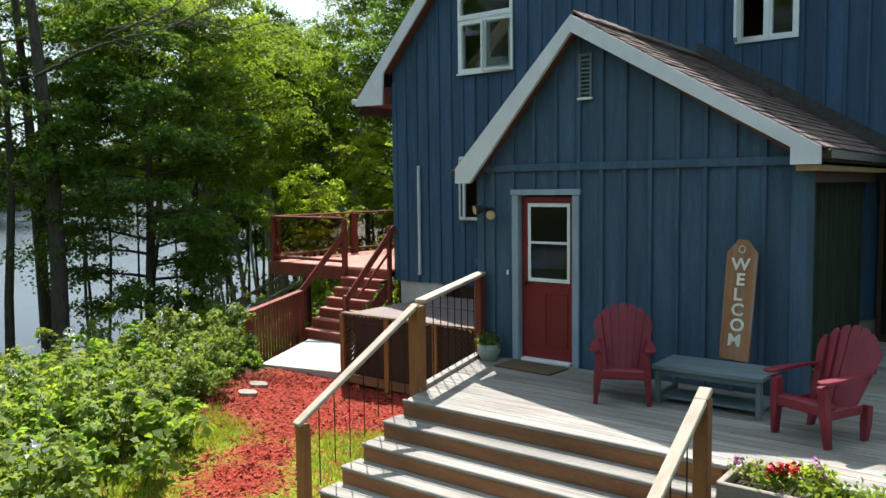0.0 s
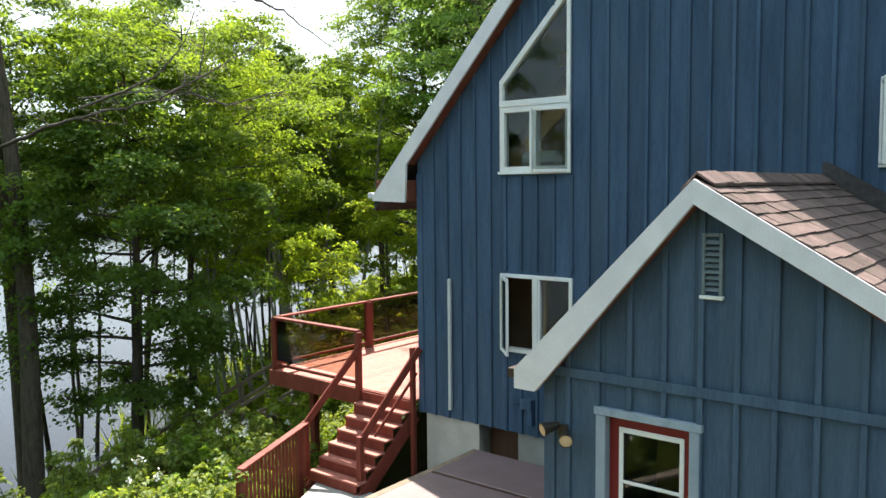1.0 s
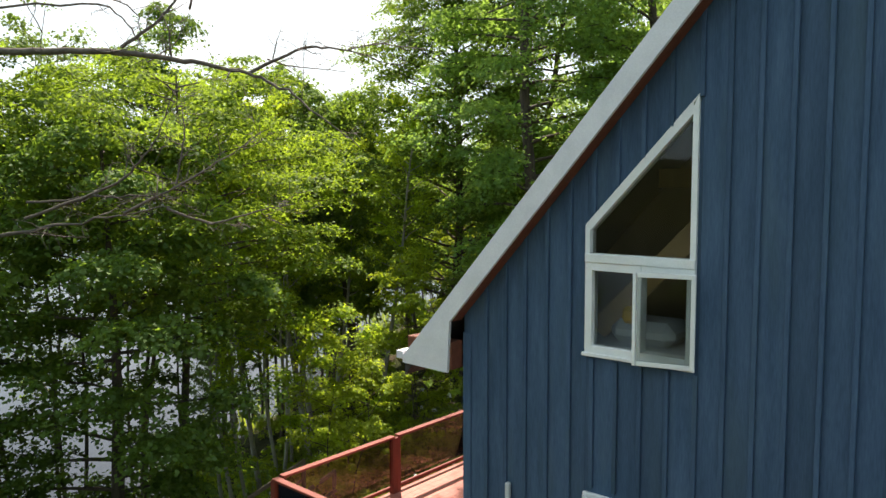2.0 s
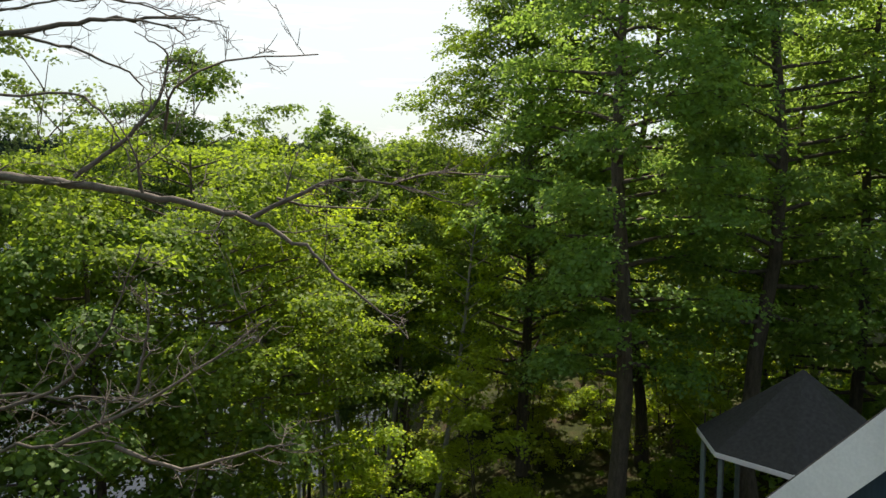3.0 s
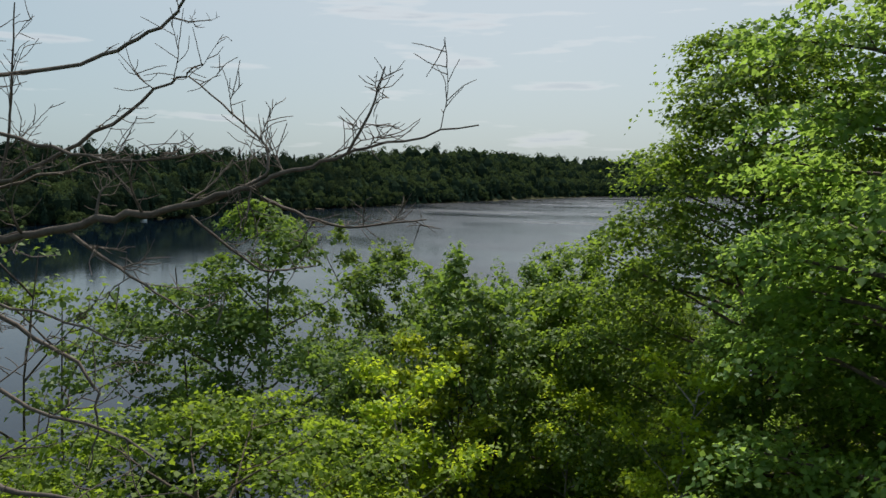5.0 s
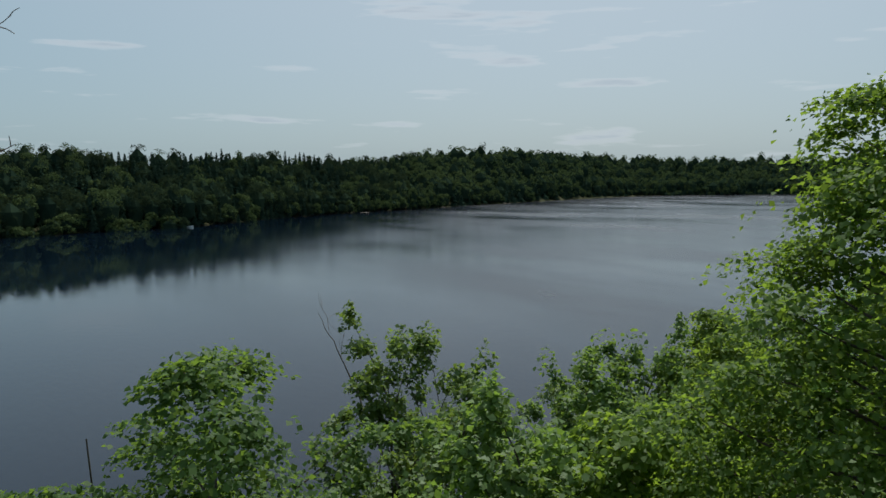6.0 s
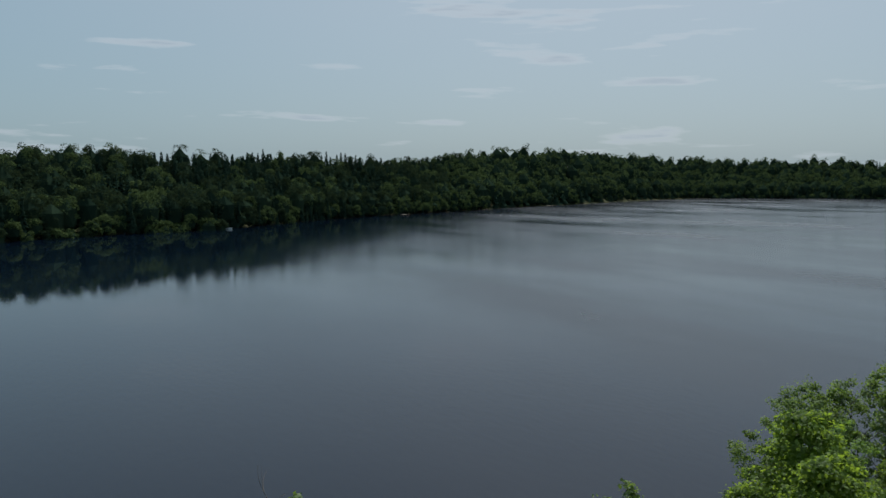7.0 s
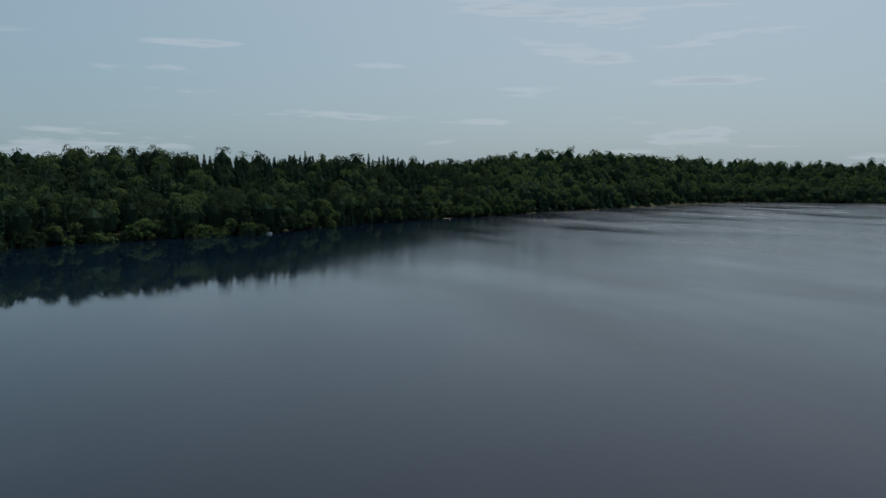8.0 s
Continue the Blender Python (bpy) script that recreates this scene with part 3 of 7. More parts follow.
def shore(x, y):
    """Metres past the near shoreline: negative on land."""
    edge = float(np.interp(y, (-400, -60, -10, 5, 10, 14, 20, 25, 30, 33, 38, 50, 60, 80, 150, 400, 2000), (-90, -35, -24, -23, -23.6, -25.4, -30.4, -33, -34.5, -39, -42, -47, -50.5, -50, -25, 60, 300)))
    return (edge - x) * 0.8 + 0.9 * math.sin(0.11 * x - 0.17 * y) + 0.6 * math.sin(0.31 * y + 0.2 * x)


def far_shore(a):
    """Distance of the far shoreline from the cove's middle, by degrees from +y towards -x."""
    a = (a + 180) % 360 - 180
    return float(np.interp(a, (-180, -60, 0, 36, 44, 52, 60, 77, 94, 120, 150, 180), (150, 300, 900, 950, 894, 649, 497, 324, 274, 232, 190, 150)))


OX, OY = -29.0, 23.0


def smooth01(t):
    t = min(max(t, 0.0), 1.0)
    return t * t * (3 - 2 * t)


def land(x, y):
    d = shore(x, y)
    dx, dy = x - OX, y - OY
    r, a = math.hypot(dx, dy), math.degrees(math.atan2(-dx, dy))
    near = -0.95 - 3.6 * smooth01((d + 10.5) / 11.5) + 0.06 * math.sin(1.3 * x + 0.4 * y) * math.sin(0.9 * y)
    if d < 0.5:
        if r > 150:
            near += 14 * smooth01((r - 150) / 300)
        return near
    over = r - far_shore(a)
    if over > 0:
        return LAKE + 0.25 + (16.5 + 15 * smooth01((68 - a) / 18)) * smooth01((over - 3) / 130) + 4 * math.sin(r * 0.013 + a * 0.11) * smooth01(over / 150)
    return max(near - 0.1 * d, -7.5)

# --- ground and water
def build_ground():
    radii = [0.01] + [1.1 * k for k in range(1, 62)]
    while radii[-1] < 4200:
        radii.append(radii[-1] * 1.06)
    na = 260
    verts, faces = [], []
    for r in radii:
        for k in range(na):
            t = 2 * math.pi * k / na
            x, y = OX + r * math.cos(t), OY + r * math.sin(t)
            verts.append((x, y, land(x, y)))
    for i in range(len(radii) - 1):
        for k in range(na):
            j = (k + 1) % na
            faces.append((i * na + k, i * na + j, (i + 1) * na + j, (i + 1) * na + k))
    return tagged(new("ground", mesh_of("ground", verts, faces, M["ground"], True)), "uneven lakeside ground of grass, earth and red mulch", "ground", kind="structure")


build_ground()
wv, wf = [], []
for r in (0.0, 60, 200, 600, 1500, 4200):
    for k in range(48):
        t = 2 * math.pi * k / 48
        wv.append((OX - 40 + r * math.cos(t), OY + 20 + r * math.sin(t), LAKE))
for i in range(5):
    for k in range(48):
        j = (k + 1) % 48
        wf.append((i * 48 + k, i * 48 + j, (i + 1) * 48 + j, (i + 1) * 48 + k))
tagged(new("water", mesh_of("water", wv, wf, M["water"], True)), "calm dark grey-blue lake reflecting the hazy sky", "lake", kind="structure")

# --- the house: walls of boards and battens
YM, YW = 12.17, 8.35                 # front faces of the main wall and of the entrance porch
RIDGE_X, RIDGE_Z = -5.83, 10.22
EAVE_X, EAVE_Z, SLOPE = -11.50, 3.95, 1.106


def main_top(x):
    return RIDGE_Z - abs(x - RIDGE_X) * SLOPE - 0.30


def porch_top(x):
    return min(4.11 + (x + 4.46) * 1.037, 4.11 - (x + 4.46) * 0.60) - 0.12


def board_wall(name, label, x0, x1, z0, top, y, thick, openings, spacing, material, first):
    """A wall of upright boards with battens over the joints. openings: x0, x1, z0, z1 at x0, z1 at x1."""
    w = tagged(new(name), label, "wall", kind="structure")
    w.empty_display_size = 0.1
    joints = []
    x = first
    while x < x1 - 0.05:
        if x > x0 + 0.05:
            joints.append(x)
        x += spacing * (1 + 0.04 * math.sin(x * 17))
    cuts = sorted({round(c, 4) for c in [x0, x1] + joints + [o for q in openings for o in q[:2]]})
    for a, b in zip(cuts, cuts[1:]):
        if b - a < 0.004:
            continue
        spans, lo = [], (z0, z0)
        for o in sorted(openings, key=lambda q: q[2]):
            if o[0] - 1e-4 <= a and b <= o[1] + 1e-4:
                f = lambda q: o[3] + (o[4] - o[3]) * (q - o[0]) / (o[1] - o[0])
                spans.append((lo, (o[2], o[2])))
                lo = (f(a), f(b))
        spans.append((lo, (top(a), top(b))))
        for (la, lb), (ha, hb) in spans:
            if ha - la > 0.01 or hb - lb > 0.01:
                gap = 0.0015
                bm = prism(((a + gap, la), (b - gap, lb), (b - gap, max(hb, lb + 0.004)), (a + gap, max(ha, la + 0.004))), y, y + thick)
                part("board", bm, material, w)
    half = 0.024
    for x in joints:
        lo = z0
        segs = []
        for o in sorted(openings, key=lambda q: q[2]):
            if o[0] - 0.05 < x < o[1] + 0.05:
                f = o[3] + (o[4] - o[3]) * min(max((x - o[0]) / (o[1] - o[0]), 0), 1)
                segs.append((lo, o[2] - 0.07))
                lo = f + 0.07
        segs.append((lo, top(x)))
        for a, b in segs:
            if b - a > 0.08:
                dx = random.uniform(-0.006, 0.006)
                bm = bmesh.new()
                add_box(bm, (x - half + dx, y - 0.030 - random.uniform(0, 0.005), a), (x + half + dx, y + 0.001, b), None, 0.004)
                part("batten", bm, material, w)
    return w


W1 = (-9.02, -7.82, 4.30, 5.64, 6.86)      # trapezoid window: x0, x1, sill, heads
W2 = (-9.02, -7.78, 1.55, 2.74, 2.74)
W3 = (-3.88, -3.00, 4.26, 5.25, 5.25)
wall_south = board_wall("wall_south", "deep blue board-and-batten gable wall of the house", -10.71, -0.95, 0.28, main_top, YM, 0.13, (W1, W2, W3), 0.285, M["siding"], -10.66)
DOOR = (-5.30, -4.51, 0.02, 2.08, 2.08)
wall_porch = board_wall("wall_porch", "slate blue board-and-batten front wall of the entrance porch", -5.91, -1.94, -0.05, porch_top, YW, 0.12, (DOOR,), 0.30, M["siding_v"], -5.66)
part("corner_board", box((-5.915, YW - 0.025, -0.05), (-5.80, YW - 0.002, 2.5)), M["siding_v"], wall_porch)
part("corner_board", box((-2.06, YW - 0.03, -0.05), (-1.935, YW - 0.002, 2.33)), M["siding_v"], wall_porch)
part("corner_board", box((-10.72, YM - 0.022, 0.28), (-10.60, YM - 0.002, 4.3)), M["siding"], wall_south)
part("band_board", box((-5.80, YW - 0.043, 2.36), (-2.06, YW - 0.033, 2.45)), M["siding_v"], wall_porch, "horizontal blue band across the battens")

# side and rear walls that close the house
def plain_wall(name, label, lo, hi, material):
    ob = tagged(new(name, solid(box(lo, hi, None, 0), material, name)), label, "wall", kind="structure")
    return ob


REAR = 21.0
plain_wall("wall_west", "deep blue side wall of the house", (-10.71, YM + 0.13, 0.28), (-10.58, REAR, 4.25), M["siding"])
plain_wall("wall_east", "deep blue side wall of the house", (-1.08, YM + 0.13, 0.28), (-0.95, REAR, 4.25), M["siding"])
wn_poly = [(-10.71, 0.28), (-0.95, 0.28), (-0.95, main_top(-0.95)), (RIDGE_X, main_top(RIDGE_X)), (-10.71, main_top(-10.71))]
tagged(new("wall_north", solid(prism(wn_poly, REAR, REAR + 0.13), M["siding"], "wall_north")), "deep blue rear gable wall of the house", "wall", kind="structure")
plain_wall("wall_porch_west", "slate blue side wall of the entrance porch", (-5.91, YW + 0.12, -0.05), (-5.79, YM, 2.36), M["siding_v"])
for nm, lab, lo, hi in (("foundation_wall", "pale concrete foundation wall under the house", (-10.60, YM + 0.04, -1.4), (-9.50, YM + 0.2, 0.30)),
                        ("foundation_wall_middle", "pale concrete foundation wall under the house", (-8.75, YM + 0.04, -1.4), (-0.98, YM + 0.2, 0.30)),
                        ("foundation_wall_side", "pale concrete foundation wall under the house", (-10.60, YM + 0.2, -1.4), (-10.45, REAR, 0.30)),
                        ("foundation_recess", "dark recessed basement hatch boards", (-9.50, YM + 0.35, -1.4), (-8.75, YM + 0.42, 0.30))):
    plain_wall(nm, lab, lo, hi, M["lattice"] if "recess" in nm else M["concrete"])
plain_wall("floor_upper", "dim boarded upper floor inside the house", (-10.58, YM + 0.13, 3.55), (-1.08, REAR, 3.75), M["interior"])
plain_wall("floor_lower", "dim boarded ground floor inside the house", (-10.58, YM + 0.13, 0.30), (-1.08, REAR, 0.42), M["interior"])
plain_wall("partition_wall", "dim boarded partition inside the house", (-10.58, 13.5, 0.42), (-1.08, 13.6, 3.55), M["interior"])
ceil_m = solid(prism([(-10.58, 3.75), (-1.08, 3.75), (-1.08, main_top(-1.08) - 0.2), (RIDGE_X, main_top(RIDGE_X) - 0.2), (-10.58, main_top(-10.58) - 0.2)], 14.3, 14.4), M["interior"], "partition_upper")
tagged(new("partition_upper", ceil_m), "dim boarded partition under the roof", "wall", kind="structure")
tagged(new("interior_post", solid(box((-8.72, 12.75, 0.42), (-8.58, 12.89, 3.55)), M["beam"], "interior_post")), "brown wooden post behind the open window", "post")
bv = tagged(new("rafter", solid(beam((-9.3, 12.75, 4.5), (-7.3, 13.1, 6.7), 0.10, 0.24), M["beam"], "rafter")), "pale pine roof brace behind the window", "beam")
tagged(new("collar_beam", solid(box((-8.9, 13.6, 6.05), (-2.8, 13.72, 6.27)), M["beam"], "collar_beam")), "pale pine collar beam under the roof", "beam")

# roofs
def roof_panel(a, b, y0, y1, thick):
    """A roof plane whose top runs in x, z from a to b."""
    (xa, za), (xb, zb) = a, b
    return prism([(xa, za), (xb, zb), (xb, zb - thick), (xa, za - thick)], y0, y1)


roof = thing("roof", "dark asphalt-shingled gable roof with white rake boards", "roof", kind="structure")
part("roof_plane", roof_panel((EAVE_X, EAVE_Z), (RIDGE_X, RIDGE_Z), 11.95, REAR + 0.3, 0.26), M["darkroof"], roof)
part("roof_plane", roof_panel((RIDGE_X, RIDGE_Z), (2 * RIDGE_X - EAVE_X, EAVE_Z), 11.95, REAR + 0.3, 0.26), M["darkroof"], roof)
rk = [(EAVE_X, 3.855), (-10.77, 3.835), (-10.735, 4.455), (RIDGE_X, 4.455 + (RIDGE_X + 10.735) * SLOPE), (RIDGE_X, RIDGE_Z - 0.012), (EAVE_X, EAVE_Z - 0.012)]
part("rake_board", prism(rk, 11.905, 11.948), M["white"], roof, "white rake board with a boxed end")
part("rake_board", prism([(2 * RIDGE_X - x, z) for x, z in rk], 11.905, 11.948), M["white"], roof)
part("soffit", prism([(-10.735, 4.455), (RIDGE_X, 4.455 + (RIDGE_X + 10.735) * SLOPE), (RIDGE_X, 4.495 + (RIDGE_X + 10.735) * SLOPE), (-10.735, 4.495)], 11.949, YM - 0.03), M["soffit"], roof, "red-brown wooden soffit under the rake")
part("eave_box", box((EAVE_X + 0.05, 11.949, 3.86), (-10.74, YM - 0.002, 4.20)), M["soffit"], roof, "red-brown boxed eave end")
part("eave_box", box((EAVE_X + 0.05, YM, 3.86), (-10.73, REAR, 3.90)), M["soffit"], roof)
part("gutter", beam((EAVE_X - 0.05, 11.9, 4.0), (EAVE_X - 0.05, REAR, 4.0), 0.11, 0.10), M["white"], roof, "white gutter along the eave")

porch_roof = thing("porch_roof", "brown asphalt-shingled roof of the entrance porch with white fascia", "roof", kind="structure")
PA, PL, PR = (-4.46, 4.11), (-6.12, 2.39), (-1.79, 2.515)
part("roof_plane", roof_panel(PL, PA, 8.19, YM, 0.14), M["darkroof"], porch_roof)
part("roof_plane", roof_panel(PA, PR, 8.19, YM, 0.13), M["darkroof"], porch_roof)
part("fascia", prism([(-6.12, 2.225), (-5.90, 2.225), (-4.455, 3.93), (-4.455, 4.125), (-6.12, 2.41)], 8.135, 8.188), M["white"], porch_roof)
part("fascia", prism([(-4.455, 3.93), (-2.06, 2.53), (-2.06, 2.36), (-1.785, 2.36), (-1.785, 2.53), (-4.455, 4.125)], 8.137, 8.188), M["white"], porch_roof)
part("soffit", roof_panel((-5.88, 2.32), (-4.455, 3.96), 8.19, YW - 0.035, 0.03), M["soffit"], porch_roof)
part("soffit", roof_panel((-4.455, 3.96), (-2.06, 2.51), 8.19, YW - 0.035, 0.03), M["soffit"], porch_roof)
part("gutter", beam((-6.16, 8.16, 2.40), (-6.16, YM - 0.05, 2.42), 0.10, 0.09), M["gutter"], porch_roof, "brown metal gutter")
part("gutter", beam((-1.75, 8.20, 2.50), (-1.75, YM - 0.05, 2.50), 0.09, 0.09), M["gutter"], porch_roof, "brown metal gutter")
# dark strip for the flashing, with the shadow band above the roof coloured in
part("flashing", prism([(-4.46, 4.12), (-1.80, 2.53), (-1.80, 2.76), (-4.40, 4.33), (-4.46, 4.33)], YM - 0.052, YM - 0.037), M["darkroof"], porch_roof, "dark strip for flashing and a shadow band where the roof meets the wall")
part("eave_board", box((-2.02, 8.2, 2.30), (-1.82, YM, 2.36)), M["interior"], porch_roof, "yellowish soffit board under the eave")

# --- windows and doors
def frame_bars(parent, name, x0, x1, z0, z1, y0, y1, w, material, bevel=0.004):
    for lo, hi in (((x0, y0, z0), (x0 + w, y1, z1)), ((x1 - w, y0, z0), (x1, y1, z1)), ((x0 + w, y0, z0), (x1 - w, y1, z0 + w)), ((x0 + w, y0, z1 - w), (x1 - w, y1, z1))):
        part(name, box(lo, hi, None, bevel), material, parent)


def pane(parent, poly, y, material=None):
    ob = part("pane", prism(poly, y, y + 0.006), material or M["glass"], parent)
    ob.visible_shadow = False
    return ob


def sash(parent, x0, x1, z0, z1, hinge, angle, y):
    """A casement that swings out about its hinge side."""
    e = part("sash", box((0, -0.02, 0), (0.045, 0.02, z1 - z0), None, 0.004), M["vinyl"], parent, "white casement sash")
    w = x1 - x0
    s = 1 if hinge == "left" else -1
    e.matrix_basis = pose(x0 if s > 0 else x1, y, z0, 0, 0, -angle * s) @ (Matrix.Identity(4) if s > 0 else pose(0, 0, 0, 0, 0, 180))
    for lo, hi in (((w - 0.036, -0.02, 0), (w, 0.02, z1 - z0)), ((0.045, -0.02, 0), (w - 0.045, 0.02, 0.045)), ((0.045, -0.02, z1 - z0 - 0.045), (w - 0.045, 0.02, z1 - z0))):
        part("sash_rail", box(lo, hi, None, 0.004), M["vinyl"], e)
    p = part("pane", box((0.045, -0.003, 0.045), (w - 0.045, 0.003, z1 - z0 - 0.045), None, 0), M["glass"], e)
    p.visible_shadow = False


yf, yb = YM - 0.035, YM + 0.10
# gable window: trapezoid light over a pair of casements
w1 = thing("window_1", "white trapezoid gable window over two casements, one ajar", "window", kind="structure")
x0, x1, zs, zl, zr = W1
zm = 5.32
o = 0.008
part("frame", prism([(x0 - o, zm + 0.02), (x0 + 0.045, zm + 0.02), (x0 + 0.045, zl - 0.03), (x0 - o, zl + 0.03)], yf, yb), M["vinyl"], w1)
part("frame", prism([(x1 - 0.05, zm + 0.02), (x1 + o, zm + 0.02), (x1 + o, zr + 0.10), (x1 - 0.05, zr - 0.03)], yf, yb), M["vinyl"], w1)
part("frame", prism([(x0 - o, zl + 0.03), (x0 + 0.045, zl - 0.03), (x1 - 0.05, zr - 0.09), (x1 - 0.05, zr + 0.01), (x1 + o, zr + 0.10)], yf + 0.004, yb), M["vinyl"], w1)
part("mullion", box((x0 - o, yf - 0.012, zm - 0.05), (x1 + o, yb, zm + 0.045)), M["vinyl"], w1)
frame_bars(w1, "frame", x0 - o, x1 + o, zs - o, zm - 0.05, yf, yb, 0.085, M["vinyl"])
part("mullion", box((-8.47, yf - 0.006, zs), (-8.375, yb, zm - 0.045)), M["vinyl"], w1)
pane(w1, [(x0 + 0.04, zm + 0.04), (x1 - 0.04, zm + 0.04), (x1 - 0.04, zr - 0.06), (x0 + 0.04, zl - 0.02)], YM + 0.03)
pane(w1, [(x0 + 0.02, zs + 0.02), (-8.46, zs + 0.02), (-8.46, zm - 0.1), (x0 + 0.02, zm - 0.1)], YM + 0.03)
sash(w1, -8.40, x1 + 0.03, zs - 0.02, zm - 0.10, "right", 14, yf - 0.02)
part("sill", box((x0 - o - 0.02, yf - 0.03, zs - o - 0.03), (x1 + o + 0.02, yf, zs - o + 0.01)), M["vinyl"], w1)

# lower casement window, one leaf open
w2 = thing("window_2", "white casement window with one leaf standing open", "window", kind="structure")
x0, x1, zs, zh, _ = W2
frame_bars(w2, "frame", x0 - o, x1 + o, zs - o, zh + o, yf, yb, 0.058, M["vinyl"])
part("mullion", box((-8.45, yf - 0.006, zs - 0.004), (-8.355, yb - 0.004, zh + 0.004)), M["vinyl"], w2)
pane(w2, [(-8.36, zs), (x1, zs), (x1, zh), (-8.36, zh)], YM + 0.03)
frame_bars(w2, "sash_rail", -8.36, x1 - 0.01, zs + 0.015, zh - 0.015, yf + 0.01, yb - 0.02, 0.036, M["vinyl"])
sash(w2, x0 + 0.02, -8.44, zs + 0.02, zh - 0.02, "left", 46, yf - 0.02)

w3 = thing("window_3", "white two-light upper window, one side open", "window", kind="structure")
x0, x1, zs, zh, _ = W3
frame_bars(w3, "frame", x0 - o, x1 + o, zs - o, zh + o, yf, yb, 0.085, M["vinyl"])
part("mullion", box((-3.48, yf - 0.006, zs - 0.004), (-3.395, yb - 0.004, zh + 0.004)), M["vinyl"], w3)
frame_bars(w3, "sash_rail", -3.41, x1 - 0.02, zs + 0.02, zh - 0.02, yf + 0.01, yb - 0.02, 0.05, M["vinyl"])
pane(w3, [(-3.40, zs), (x1, zs), (x1, zh), (-3.40, zh)], YM + 0.03)
sash(w3, x0 + 0.02, -3.47, zs + 0.02, zh - 0.02, "left", 75, yf - 0.02)

# red half-glazed door
d = thing("door_1", "red half-glazed entrance door, closed, in a grey-blue frame", "door", kind="structure")
DL, DR, DT = DOOR[0], DOOR[1], DOOR[3]
yd = YW + 0.05
part("door_leaf", prism([(DL + 0.02, 0.04), (DR - 0.02, 0.04), (DR - 0.02, 1.02), (DL + 0.02, 1.02)], yd, yd + 0.045), M["reddoor"], d)
part("door_leaf", box((DL + 0.02, yd, 1.02), (DL + 0.115, yd + 0.045, DT - 0.03), None, 0.002), M["reddoor"], d)
part("door_leaf", box((DR - 0.085, yd, 1.02), (DR - 0.02, yd + 0.045, DT - 0.03), None, 0.002), M["reddoor"], d)
part("door_leaf", box((DL + 0.115, yd, 1.96), (DR - 0.085, yd + 0.045, DT - 0.03), None, 0.002), M["reddoor"], d)
gl = part("door_glazing", box((DL + 0.115, yd - 0.014, 1.0), (DL + 0.155, yd + 0.0, 1.97), None, 0.003), M["vinyl"], d, "white two-pane glazing frame")
for lo, hi in (((DR - 0.125, yd - 0.014, 1.0), (DR - 0.085, yd, 1.97)), ((DL + 0.155, yd - 0.014, 1.0), (DR - 0.125, yd, 1.045)), ((DL + 0.155, yd - 0.014, 1.925), (DR - 0.125, yd, 1.97)), ((DL + 0.155, yd - 0.012, 1.47), (DR - 0.125, yd, 1.50))):
    part("glazing_bar", box(lo, hi, None, 0.003), M["vinyl"], gl)
for za, zb in ((1.045, 1.47), (1.50, 1.925)):
    p = part("pane", box((DL + 0.155, yd + 0.012, za), (DR - 0.125, yd + 0.018, zb), None, 0), M["glass"], gl)
    p.visible_shadow = False
for i in range(2):
    xa = DL + 0.13 + i * 0.30
    part("door_panel", box((xa, yd - 0.008, 0.20), (xa + 0.24, yd - 0.001, 0.86), None, 0.006), M["reddoor"], d)
part("jamb", box((DL - 0.075, YW - 0.04, 0.0), (DL + 0.018, yd + 0.09, DT - 0.01)), M["trim"], d)
part("jamb", box((DR - 0.018, YW - 0.04, 0.0), (DR + 0.07, yd + 0.09, DT - 0.01)), M["trim"], d)
part("head", box((DL - 0.09, YW - 0.05, DT - 0.01), (DR + 0.09, yd + 0.09, DT + 0.06)), M["trim"], d)
part("threshold", box((DL + 0.05, YW - 0.05, 0.0), (DR - 0.05, yd + 0.06, 0.038)), M["white"], d, "pale threshold")
hm = bmesh.new()
bmesh.ops.create_uvsphere(hm, u_segments=12, v_segments=8, radius=0.03, matrix=Matrix.Translation((DL + 0.10, yd - 0.055, 0.98)))
rod(hm, (DL + 0.10, yd, 0.98), (DL + 0.10, yd - 0.05, 0.98), 0.012)
part("door_knob", hm, M["darkmetal"], d, "dark round knob")
tagged(new("doorbell", solid(box((-5.455, YW - 0.045, 1.07), (-5.425, YW - 0.02, 1.13)), M["vinyl"], "doorbell")), "small white doorbell beside the red door", "doorbell")
plain_wall("porch_partition", "dim boarded partition inside the entrance porch", (-5.79, 10.6, -0.05), (-2.1, 10.7, 2.36), M["interior"])
plain_wall("porch_floor", "dim boarded floor inside the entrance porch", (-5.79, YW + 0.12, -0.05), (-2.06, YM, 0.02), M["interior"])

# glazed side of the porch
we = thing("wall_porch_east", "dark open side of the entrance porch with a green curtain", "wall", kind="structure")
part("post", box((-2.06, YW + 0.12, -0.05), (-1.94, YW + 0.30, 2.30)), M["siding_v"], we)
part("sill_wall", box((-2.06, YW + 0.30, -0.05), (-1.94, YM, 0.12)), M["lattice"], we)
part("head", box((-2.06, YW + 0.30, 2.18), (-1.95, YM, 2.30)), M["lattice"], we)
cv, cf2 = [], []
for i in range(90):
    yy = YW + 0.4 + i * (YM - YW - 0.5) / 89
    xx = -2.12 + 0.04 * math.sin(i * 0.9) + 0.01 * math.sin(i * 2.3)
    cv += [(xx, yy, 0.08), (xx + 0.005, yy, 2.19)]
    if i:
        cf2.append((2 * i - 2, 2 * i, 2 * i + 1, 2 * i - 1))
curtain_mat = surface("dark_green_curtain", (0.010, 0.017, 0.010), (0.026, 0.038, 0.022), 8, (1, 1, 0.3), 0.9, bump=0.1)
